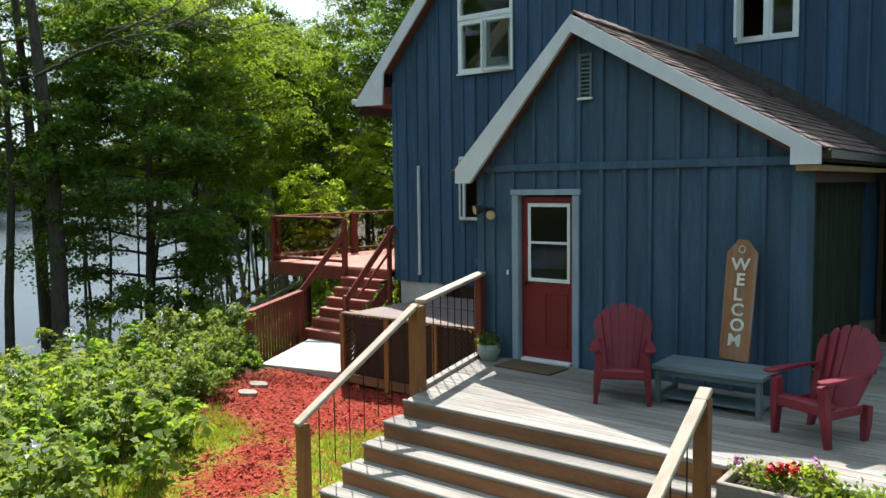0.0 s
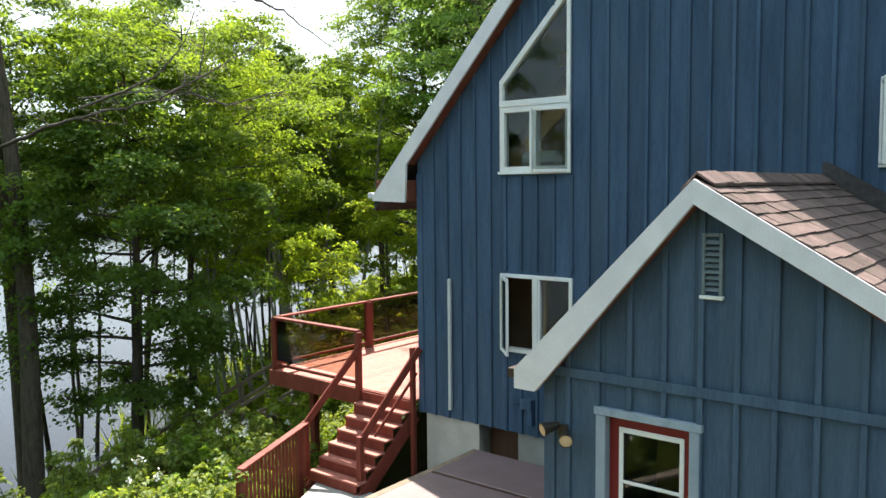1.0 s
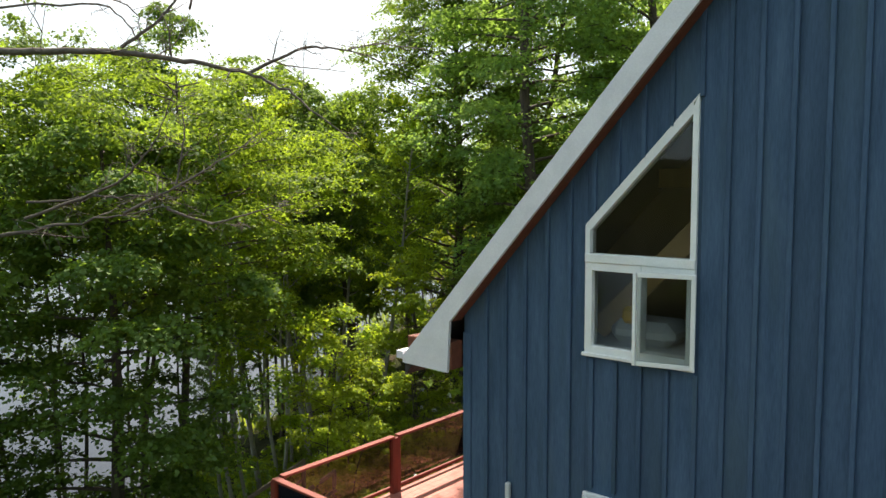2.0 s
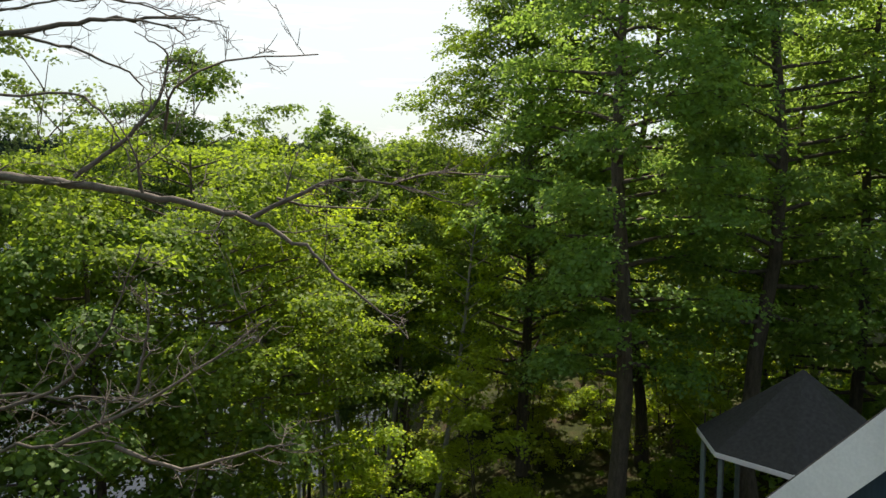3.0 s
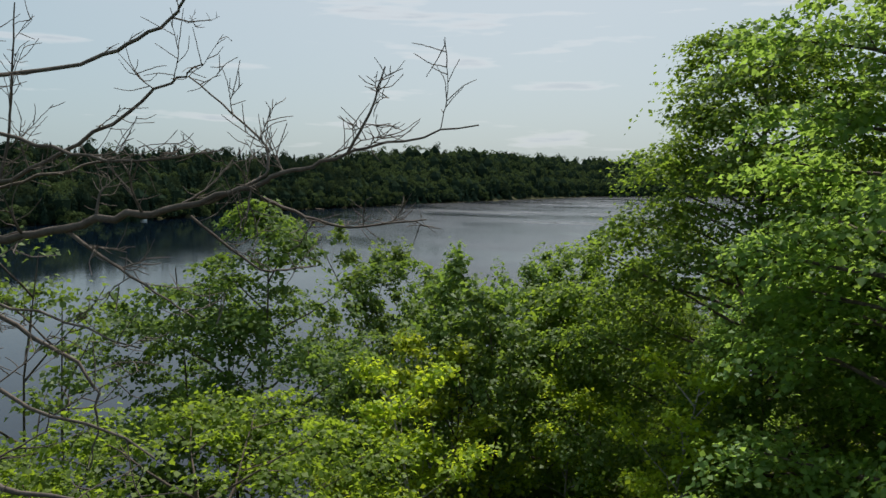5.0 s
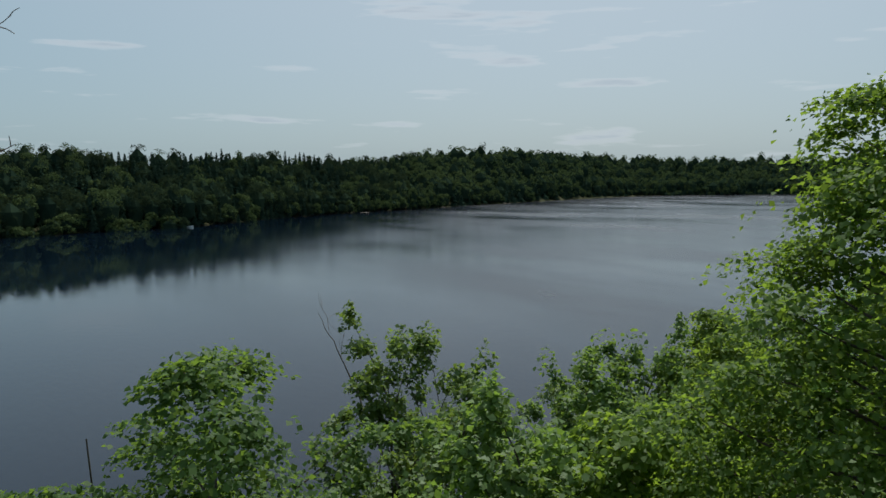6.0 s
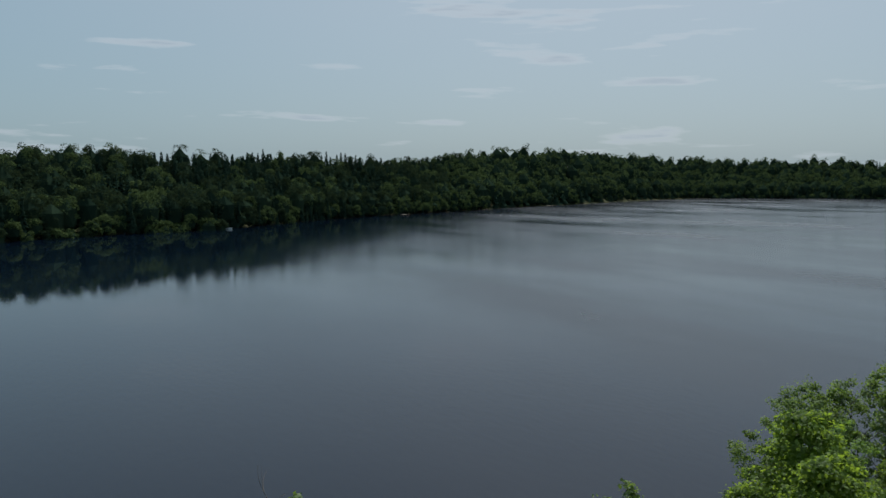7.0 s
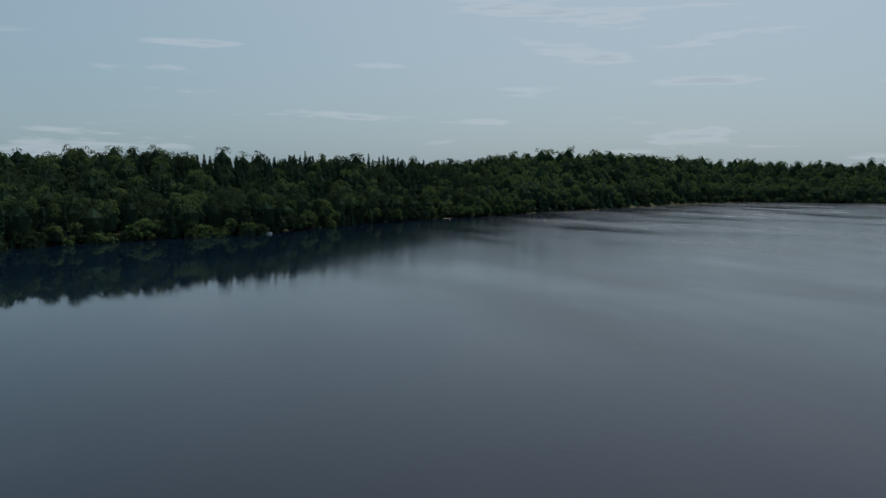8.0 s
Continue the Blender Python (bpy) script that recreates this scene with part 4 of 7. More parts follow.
tagged(new("curtain", mesh_of("curtain", cv, cf2, curtain_mat, True)), "dark green pleated curtain closing the porch side", "curtain")

# glazed panels with a dark backing, added to keep this wall end dark
w4 = thing("window_4", "dark glazed panels added to darken the end of the main wall", "window", kind="structure")
for xa, xb in ((-1.90, -0.50), (-0.46, 0.94)):
    frame_bars(w4, "frame", xa, xb, 0.02, 2.25, YM - 0.09, YM - 0.035, 0.06, M["lattice"])
    pane(w4, [(xa + 0.05, 0.07), (xb - 0.05, 0.07), (xb - 0.05, 2.20), (xa + 0.05, 2.20)], YM - 0.07)
    part("blind", box((xa + 0.05, YM - 0.058, 0.07), (xb - 0.05, YM - 0.044, 2.20), None, 0), curtain_mat, w4, "dark green backing for the dim room behind the glass")

# louvred vent, floodlight, drain pipe
v = thing("gable_vent", "grey louvred vent in the porch gable with a white sill", "vent")
part("frame", box((-4.45, YW - 0.035, 3.20), (-4.42, YW, 3.70)), M["vent"], v)
part("frame", box((-4.31, YW - 0.035, 3.20), (-4.28, YW, 3.70)), M["vent"], v)
part("frame", box((-4.42, YW - 0.035, 3.67), (-4.31, YW, 3.70)), M["vent"], v)
for i in range(9):
    part("slat", box((-4.42, -0.022, -0.003), (-4.31, 0.022, 0.003), pose(0, YW - 0.018, 3.25 + i * 0.047, 38), 0.001), M["vent"], v)
part("sill", box((-4.46, YW - 0.05, 3.17), (-4.27, YW, 3.20)), M["vinyl"], v, "white sill")
fl = thing("floodlight", "twin outdoor floodlight on the porch wall beside the door", "lamp", m=pose(-5.70, YW - 0.026, 1.86))
part("base", box((-0.05, -0.03, -0.06), (0.05, 0.0, 0.06)), M["lampbody"], fl)
for s in (-1, 1):
    b2 = lathe([(0.0, -0.10), (0.03, -0.10), (0.045, -0.03), (0.062, 0.06), (0.062, 0.075)], 16)
    bmesh.ops.transform(b2, matrix=pose(0.09 * s, -0.12, 0.005 - 0.03 * s, 100, 0, 28 * s), verts=b2.verts)
    hd = part("lamp_head", b2, M["lampbody"], fl)
    b3 = lathe([(0.0, 0.072), (0.05, 0.070), (0.060, 0.064)], 16)
    bmesh.ops.transform(b3, matrix=pose(0.09 * s, -0.12, 0.005 - 0.03 * s, 100, 0, 28 * s), verts=b3.verts)
    part("lens", b3, M["lampglass"], hd, "amber lens")
bm = bmesh.new()
add_box(bm, (-10.045, YM - 0.075, 0.43), (-9.985, YM - 0.022, 2.60), None, 0.008)
pp = tagged(new("drain_pipe", solid(bm, M["conduit"], "drain_pipe")), "pale plastic cable conduit on the blue wall", "pipe")
bx = thing("meter_box", "small blue-painted utility box with a bracket on the wall", "utility box")
part("body", box((-8.62, YM - 0.12, 0.70), (-8.42, YM, 0.86)), M["siding"], bx)
part("body", box((-8.50, YM - 0.10, 0.46), (-8.42, YM, 0.72)), M["siding"], bx)
part("bracket", box((-8.78, YM - 0.08, 0.76), (-8.62, YM, 0.80)), M["siding"], bx)
# simple bedding behind the gable window
bed = tagged(new("pillow", solid(box((-8.95, 12.5, 4.35), (-8.2, 13.1, 4.62), None, 0.1), M["linen"], "pillow")), "pale pillow on a window seat behind the glass", "pillow")
tagged(new("cushion", solid(box((-8.75, 12.42, 4.60), (-8.5, 12.55, 4.78), pose(0, 0, 0), 0.04), M["yellow"], "cushion")), "yellow cushion behind the gable window", "cushion")
tagged(new("window_seat", solid(box((-9.4, 12.35, 3.75), (-7.4, 13.4, 4.36), None, 0.02), M["linen"], "window_seat")), "pale covered seat below the gable window", "seat")

# --- entrance deck and steps
DX0, DX1, DY0, DY1 = -5.24, 1.6, 6.08, 8.34


def deck_left(y):
    return -5.24 - (y - 6.1) * 0.27


deck = thing("deck", "weathered grey wooden entrance deck in sun and shade", "deck", kind="structure")
y = DY0
while y < DY1 - 0.02:
    b = min(y + 0.14, DY1)
    part("plank", slab_of([(deck_left(y + 0.003), y + 0.003), (DX1, y + 0.003), (DX1, b - 0.003), (deck_left(b), b - 0.003)], -0.035, -0.002 * random.random()), M["deck"], deck)
    y = b
y = 8.34
while y < 12.1:                       # deck past the glazed side
    part("plank", slab_of([(-1.93, y + 0.003), (DX1, y + 0.003), (DX1, y + 0.137), (-1.93, y + 0.137)], -0.035, -0.002 * random.random()), M["deck"], deck)
    y += 0.14
part("joist", box((DX0 + 0.04, DY0 + 0.03, -0.20), (DX1, DY0 + 0.07, -0.037)), M["riser"], deck)
part("skirt", box((DX0 + 0.05, DY0 + 0.10, -1.05), (DX1, DY0 + 0.14, -0.21)), M["lattice"], deck)
part("kerb", beam((deck_left(6.35) - 0.02, 6.36, 0.05), (deck_left(8.3) - 0.02, 8.30, 0.05), 0.09, 0.09), M["deck"], deck, "pale kerb board along the edge")
part("skirt", beam((deck_left(6.2) + 0.04, 6.2, -0.04), (deck_left(8.3) + 0.04, 8.33, -0.04), 0.04, 0.95), M["lattice"], deck)

steps = thing("stairs", "wide wooden steps with pale treads and brown risers", "stairs", kind="structure")
RISE, RUN, NS = 0.17, 0.255, 6
for i in range(NS):
    zt = -RISE * (i + 1)
    yb2 = DY0 - RUN * i
    xl = -5.26 - 0.045 * (i + 1)
    part("riser", box((xl + 0.04, yb2 - 0.022, zt), (-1.98, yb2, zt + RISE - 0.036)), M["riser"], steps)
    if i < NS - 1:
        part("tread", box((xl - 0.02, yb2 - RUN - 0.03, zt - 0.036), (-1.95, yb2 - RUN / 2 - 0.004, zt), None, 0.008), M["deck"], steps)
        part("tread", box((xl - 0.02, yb2 - RUN / 2, zt - 0.036), (-1.95, yb2 + 0.0, zt), None, 0.008), M["deck"], steps)
        part("stringer", box((xl, yb2 - RUN - 0.02, zt - 0.20), (xl + 0.035, yb2 + 0.01, zt - 0.037)), M["riser"], steps)
part("edge_board", box((DX0 - 0.03, DY0 - 0.03, -0.036), (-1.95, DY0 + 0.002, 0.002), None, 0.006), M["deck"], steps)

rail = thing("stair_railing", "cedar stair railing with a worn handrail and thin black balusters", "railing")
P1, P2, P3 = (-5.36, 6.42), (-5.56, 4.95), (-5.83, 8.25)
part("post", box((P1[0] - 0.07, P1[1] - 0.07, -0.30), (P1[0] + 0.07, P1[1] + 0.07, 0.93), None, 0.01), M["cedar"], rail, "orange-brown cedar newel")
part("post", box((P2[0] - 0.055, P2[1] - 0.055, -1.1), (P2[0] + 0.055, P2[1] + 0.055, -0.04), None, 0.01), M["cedar"], rail)
part("post", box((P3[0] - 0.05, P3[1] - 0.05, -0.05), (P3[0] + 0.05, P3[1] + 0.05, 1.05), None, 0.008), M["redwood"], rail)
part("handrail", beam((P1[0], P1[1] + 0.05, 0.985), (P3[0], P3[1] + 0.04, 1.09), 0.13, 0.045, 0.008), M["rail"], rail, "worn pale handrail")
part("handrail", beam((P1[0], P1[1] - 0.02, 0.955), (P2[0], P2[1] - 0.10, -0.01), 0.11, 0.04, 0.008), M["rail"], rail, "worn pale handrail")
for i in range(1, 9):
    t = i / 9
    bm = bmesh.new()
    x, y = P1[0] + (P3[0] - P1[0]) * t, P1[1] + (P3[1] - P1[1]) * t
    rod(bm, (x, y, 0.04), (x, y, 0.95 + 0.10 * t), 0.006, 5)
    part("baluster", bm, M["darkmetal"], rail)
for i in range(1, 8):
    t = i / 8
    bm = bmesh.new()
    x, y = P1[0] + (P2[0] - P1[0]) * t, P1[1] + (P2[1] - P1[1]) * t
    rod(bm, (x, y, -RISE * math.ceil((DY0 - y) / RUN) if y < DY0 else 0.0), (x, y, 0.92 - 0.96 * t), 0.006, 5)
    part("baluster", bm, M["darkmetal"], rail)
rail2 = thing("stair_railing", "cedar stair railing with a worn handrail beside the planter", "railing")
Q1, Q2 = (-1.98, 5.60), (-2.02, 4.2)
part("post", box((Q1[0] - 0.055, Q1[1] - 0.055, -1.0), (Q1[0] + 0.055, Q1[1] + 0.055, 0.64), None, 0.01), M["cedar"], rail2)
part("post", box((Q2[0] - 0.055, Q2[1] - 0.055, -1.1), (Q2[0] + 0.055, Q2[1] + 0.055, -0.30), None, 0.01), M["cedar"], rail2)
part("handrail", beam((Q1[0], Q1[1] + 0.06, 0.705), (Q2[0], Q2[1] - 0.10, -0.28), 0.10, 0.04, 0.008), M["rail"], rail2, "worn pale handrail")
for i in range(1, 5):
    t = i / 5
    bm = bmesh.new()
    x, y = Q1[0] + (Q2[0] - Q1[0]) * t, Q1[1] + (Q2[1] - Q1[1]) * t
    rod(bm, (x, y, -RISE * math.ceil((DY0 - y) / RUN)), (x, y, 0.65 - 0.98 * t), 0.006, 5)
    part("baluster", bm, M["darkmetal"], rail2)


# --- deck furniture
def adirondack(m, label):
    """A moulded chair that faces -y: fan of slats, dished seat, flat arms on tapered legs."""
    c = thing("garden_chair", label, "chair", "red chairs on the deck", m=m)
    for s in (-1, 1):
        for nm, ya, yb, zt, lean in (("front_leg", -0.30, -0.225, 0.54, 4), ("rear_leg", 0.16, 0.225, 0.34, -12)):
            leg = prism([(-0.020, 0.0), (0.020, 0.0), (0.036, zt * 0.55), (0.036, zt), (-0.036, zt), (-0.036, zt * 0.55)], ya, yb)
            bmesh.ops.bevel(leg, geom=list(leg.edges), offset=0.008, segments=1, affect="EDGES")
            bmesh.ops.transform(leg, matrix=pose(s * 0.262, 0, 0, lean, s * -4), verts=leg.verts)
            part(nm, leg, M["chair"], c)
        # the arm: wide in front, narrowing and bending in to the back
        out = [(-0.05, -0.36), (-0.02, -0.385), (0.03, -0.385), (0.055, -0.355), (0.052, -0.15), (0.032, 0.10), (0.0, 0.27), (-0.035, 0.27), (-0.022, 0.08), (-0.038, -0.15)]
        arm = slab_of([(s * (x + 0.268), y) for x, y in (out if s > 0 else out[::-1])], 0.548, 0.574)
        bmesh.ops.bevel(arm, geom=list(arm.edges), offset=0.007, segments=1, affect="EDGES")
        part("armrest", arm, M["chair"], c)
    for i in range(6):
        y0 = -0.30 + i * 0.088
        zz = 0.35 - 0.11 * i / 5 - 0.012 * math.sin(i / 5 * math.pi)
        part("seat_slat", box((-0.228, y0, zz - 0.014), (0.228, y0 + 0.084, zz + 0.012), None, 0.008), M["chair"], c)
    part("front_rail", box((-0.235, -0.318, 0.262), (0.235, -0.292, 0.358), None, 0.014), M["chair"], c)
    part("seat_side", box((-0.245, -0.29, 0.22), (-0.228, 0.20, 0.30), None, 0.006), M["chair"], c)
    part("seat_side", box((0.228, -0.29, 0.22), (0.245, 0.20, 0.30), None, 0.006), M["chair"], c)
    for i in range(7):
        k = i - 3
        hgt = 0.74 - 0.017 * k * k
        wb, wt = 0.029, 0.0465
        pts = [(-wb, 0), (wb, 0), (wt, hgt * 0.82), (wt * 0.96, hgt * 0.95 - 0.012 * k), (wt * 0.5, hgt - 0.009 * k), (-wt * 0.5, hgt + 0.009 * k), (-wt * 0.96, hgt * 0.95 + 0.012 * k), (-wt, hgt * 0.82)]
        bm = prism(pts, -0.010, 0.010)
        bmesh.ops.transform(bm, matrix=pose(0, 0.17, 0.235, -22) @ pose(k * 0.061, -0.006 * k * k, 0, 0, k * 3.0, k * 5), verts=bm.verts)
        part("back_slat", bm, M["chair"], c)
    part("back_rail", box((-0.25, 0.335, 0.545), (0.25, 0.36, 0.60), None, 0.008), M["chair"], c)
    return c


def facing(a, b, back):
    """A pose midway between two front feet a and b, looking away from the back."""
    ang = math.degrees(math.atan2(b[1] - a[1], b[0] - a[0]))
    return pose((a[0] + b[0]) / 2, (a[1] + b[1]) / 2, 0, 0, 0, ang) @ Matrix.Translation((0, 0.26, 0))


adirondack(facing((-3.60, 7.07), (-3.10, 7.30), 1), "red moulded slatted garden chair on the deck beside the door")
adirondack(facing((-1.88, 7.15), (-1.41, 6.93), 1), "red moulded slatted garden chair on the deck by the glazed wall")

bench = thing("bench", "low grey painted wooden bench against the blue wall", "bench")
for i in range(3):
    part("seat_board", box((-3.13, 7.38 + i * 0.19, 0.352), (-2.06, 7.564 + i * 0.19, 0.40), None, 0.006), M["bench"], bench)
part("apron", box((-3.07, 7.43, 0.29), (-2.12, 7.455, 0.351)), M["bench"], bench)
part("apron", box((-3.07, 7.87, 0.29), (-2.12, 7.895, 0.351)), M["bench"], bench)
for x in (-3.11, -2.13):
    for y in (7.41, 7.86):
        part("leg", box((x, y, 0), (x + 0.05, y + 0.06, 0.351)), M["bench"], bench)
    part("end_stretcher", box((x + 0.01, 7.47, 0.06), (x + 0.04, 7.86, 0.11)), M["bench"], bench)
part("shelf", box((-3.06, 7.48, 0.05), (-2.13, 7.85, 0.075)), M["bench"], bench)

sign = thing("welcome_sign", "tall brown plank sign with cream letters leaning above the bench", "sign", m=pose(-2.505, 7.97, 0.40, -11, 0.5, 3))
sb = prism([(-0.150, 0.02), (0.140, 0), (0.157, 1.10), (0.055, 1.23), (-0.045, 1.235), (-0.150, 1.10)], -0.014, 0.014)
bmesh.ops.bevel(sb, geom=list(sb.edges), offset=0.004, segments=1, affect="EDGES")
part("board", sb, M["signwood"], sign)
for i, ch in enumerate("WELCOM"):
    cu = bpy.data.curves.new("letter", "FONT")
    cu.body, cu.size, cu.align_x, cu.align_y = ch, 0.172, "CENTER", "CENTER"
    cu.extrude, cu.offset = 0.003, 0.004
    lo = new("letter", cu)
    lo.data.materials.append(M["letter"])
    lo.parent = sign
    lo.matrix_basis = pose(-0.004 + 0.010 * math.sin(i * 2.1), -0.019, 0.975 - i * 0.154, 90, 3 * math.sin(i * 3), 0)
ring = bmesh.new()
for k in range(14):
    a, b = 2 * math.pi * k / 14, 2 * math.pi * (k + 1) / 14
    rod(ring, (0.03 * math.cos(a), -0.02, 1.135 + 0.035 * math.sin(a)), (0.03 * math.cos(b), -0.02, 1.135 + 0.035 * math.sin(b)), 0.006, 5)
part("hook", ring, M["letter"], sign, "pale hook at the top")

dm = tagged(new("doormat", solid(box((-0.40, -0.22, 0.0), (0.40, 0.22, 0.016), pose(-4.93, 8.03, 0.002, 0, 0, -3), 0.004), M["mat"], "doormat")), "brown coir doormat before the red door", "doormat")
rngp = np.random.default_rng(5)


def potted(m, label, r, h, leafmat, spread, n, size):
    t = thing("plant_pot", label, "potted plant", m=m)
    part("pot", lathe([(0, 0), (r * 0.62, 0), (r * 0.95, h * 0.45), (r, h * 0.75), (r * 0.86, h), (r * 0.78, h), (r * 0.76, h * 0.8), (0, h * 0.8)], 20), M["pot"], t)
    c = rngp.normal(size=(n, 3)) * np.array((spread, spread, spread * 0.6)) + np.array((0, 0, h + spread * 0.6))
    part_mesh("foliage", leaves_mesh("foliage", c, size, rngp, leafmat), t)
    return t


potted(pose(-5.60, 8.12, 0), "round grey glazed pot with a small plant beside the door", 0.15, 0.20, M["deepleaf"], 0.08, 170, 0.05)

pl = thing("planter", "weathered timber planter box with red and pink flowers", "planter")
part("front_board", box((-1.88, 5.62, -0.30), (1.2, 5.67, 0.02)), M["planter"], pl)
part("front_board", box((-1.88, 5.615, -0.62), (1.2, 5.665, -0.305)), M["planter"], pl)
part("front_board", box((-1.88, 5.62, -1.05), (1.2, 5.67, -0.625)), M["planter"], pl)
part("end_board", box((-1.90, 5.67, -1.05), (-1.85, 6.04, 0.01)), M["planter"], pl)
part("back_board", box((-1.85, 6.0, -1.05), (1.2, 6.05, -0.02)), M["planter"], pl)
part("soil", box((-1.85, 5.67, -0.5), (1.2, 6.0, -0.06)), M["soil"], pl)


def flower_clump(name, label, x, y, z, leafmat, n, spread, size, petal=None, np_=0, ps=0.05):
    t = thing(name, label, "flowers", m=pose(x, y, z))
    c = rngp.normal(size=(n, 3)) * np.array((spread, spread * 0.5, spread * 0.45)) + np.array((0, 0, spread * 0.5))
    part_mesh("foliage", leaves_mesh("foliage", c, size * rngp.uniform(0.6, 1.3, n), rngp, leafmat, 0.4), t)
    if petal:
        heads = rngp.normal(size=(np_, 3)) * np.array((spread * 0.8, spread * 0.4, spread * 0.3)) + np.array((0, 0, spread * 1.15))
        c = (heads[:, None] + rngp.normal(size=(np_, 12, 3)) * ps * 0.45).reshape(-1, 3)
        part_mesh("blossom", leaves_mesh("blossom", c, ps, rngp, petal, 0.5, 0.9), t)
    return t


flower_clump("geranium", "red geranium in bloom in the planter", -1.50, 5.78, 0.03, M["weed"], 260, 0.085, 0.045, M["redpetal"], 7, 0.045)
flower_clump("petunia", "pink petunias in the planter", -1.30, 5.92, 0.07, M["bright"], 300, 0.08, 0.045, M["pinkpetal"], 4, 0.03)
flower_clump("petunia", "pink petunias in the planter", -1.72, 5.93, 0.01, M["weed"], 200, 0.08, 0.04, M["pinkpetal"], 4, 0.03)
flower_clump("spider_plant", "pale striped leaves spilling over the planter", -1.12, 5.72, 0.00, M["weed"], 260, 0.09, 0.07)
flower_clump("marigold", "yellow-green bushy plant in the planter", -0.85, 5.76, 0.00, M["weed"], 480, 0.12, 0.04)
flower_clump("herb", "bright green bushy plant in the planter", -0.52, 5.82, 0.02, M["sunleaf"], 520, 0.13, 0.04)

# --- hot tub behind lattice screens
TX0, TX1, TY0, TY1 = -9.00, -6.35, 8.98, 11.45
tub = thing("hot_tub", "hot tub with a brown folding vinyl cover", "hot tub")
part("body", box((TX0 + 0.12, TY0 + 0.12, -1.0), (TX1 - 0.1, TY1 - 0.05, 0.02), None, 0.03), M["lattice"], tub)
cvm = bmesh.new()
add_box(cvm, (TX0 + 0.04, TY0 + 0.03, 0.03), (TX1, 10.33, 0.16), None, 0.03)
part("cover", cvm, M["cover"], tub, "brown vinyl cover half")
cvm = bmesh.new()
add_box(cvm, (TX0 + 0.04, 10.36, 0.03), (TX1, TY1, 0.165), None, 0.03)
part("cover", cvm, M["cover"], tub, "brown vinyl cover half")
part("fold_strap", box((TX0 + 0.05, 10.325, 0.10), (TX1 - 0.01, 10.365, 0.158), None, 0.004), M["lattice"], tub, "dark fold between the cover halves")


def lattice_screen(label, a, b, z0, z1, nposts, m_parent=None):
    sc = thing("lattice_screen", label, "screen")
    a, b = Vector(a), Vector(b)
    u = (b - a).normalized()
    L = (b - a).length
    for i in range(nposts):
        p = a + u * (L * i / (nposts - 1))
        part("post", box((p.x - 0.045, p.y - 0.045, z0 - 0.1), (p.x + 0.045, p.y + 0.045, z1), None, 0.008), M["cedar"], sc)
    part("cap", beam((a.x, a.y, z1 + 0.035), (b.x, b.y, z1 + 0.035), 0.11, 0.034, 0.006), M["oldwood"], sc, "weathered cap board")
    part("bottom_rail", beam((a.x, a.y, z0 + 0.16), (b.x, b.y, z0 + 0.16), 0.05, 0.14), M["riser"], sc)
    h = z1 - z0 - 0.18
    bm = bmesh.new()
    n = int((L + h) / 0.085)
    for k in range(n):
        for s in (1, -1):
            t0 = k * 0.085 - (h if s > 0 else 0)
            lo_t, hi_t = t0, t0 + h
            za, zb = (0, h) if s > 0 else (h, 0)
            ta, tb = max(lo_t, 0), min(hi_t, L)
            if tb - ta < 0.03:
                continue
            fa, fb = (ta - lo_t) / h, (tb - lo_t) / h
            off = 0.006 * s
            side = Vector((-u.y, u.x, 0)) * off
            pa = a + u * ta + side
            pb = a + u * tb + side
            m, nlen = beam_m((pa.x, pa.y, z0 + 0.17 + za + (zb - za) * fa), (pb.x, pb.y, z0 + 0.17 + za + (zb - za) * fb), 90)
            add_box(bm, (-0.019, 0, -0.004), (0.019, nlen, 0.004), m, 0)
    me = solid(bm, M["lattice"], "lattice")
    part_mesh("lattice", me, sc, "dark brown diagonal lattice")
    return sc


lattice_screen("dark lattice screen with cedar posts round the hot tub", (TX0, TY0 - 0.05, 0), (-6.15, TY0 - 0.05, 0), -0.95, 0.17, 4)
lattice_screen("dark lattice screen with cedar posts round the hot tub", (TX0, TY0 + 0.05, 0), (TX0, TY1, 0), -0.95, 0.12, 3)

# --- walk, mulch stones and fence
wk = tagged(new("walkway", solid(slab_of([(-10.90, 8.78), (-9.33, 9.12), (-9.62, 9.95), (-9.25, 10.2), (-9.55, 11.1), (-12.1, 11.2)], -1.0, -0.87), M["slab"], "walkway")), "white concrete walk at the foot of the red stairs", "walkway", kind="structure")
for x, y, s in ((-9.95, 7.95, 0.17), (-9.68, 7.52, 0.17)):
    st = slab_of([(x + s * (1 + 0.2 * math.sin(k * 2.4)) * math.cos(k * math.pi / 4) * 1.2, y + s * (1 + 0.15 * math.cos(k * 3.1)) * math.sin(k * math.pi / 4) * 0.7) for k in range(8)], -1.05, -0.90)
    tagged(new("stepping_stone", solid(st, M["stone"], "stepping_stone")), "flat pale stepping stone in the red mulch", "stone", "stepping stones")
fence = thing("fence", "red-stained board fence along the walk", "fence")
FA, FB = Vector((-11.60, 9.10, 0)), Vector((-12.30, 11.02, 0))
fu = (FB - FA).normalized()
part("handrail", beam((FA.x, FA.y, -0.03), (FB.x, FB.y, 0.09), 0.13, 0.04), M["redwood"], fence)
for t in (0.0, 0.86):
    p = FA.lerp(FB, t)
    part("post", box((p.x - 0.05, p.y - 0.05, -1.25), (p.x + 0.05, p.y + 0.05, -0.07 + 0.12 * t)), M["redwood"], fence)
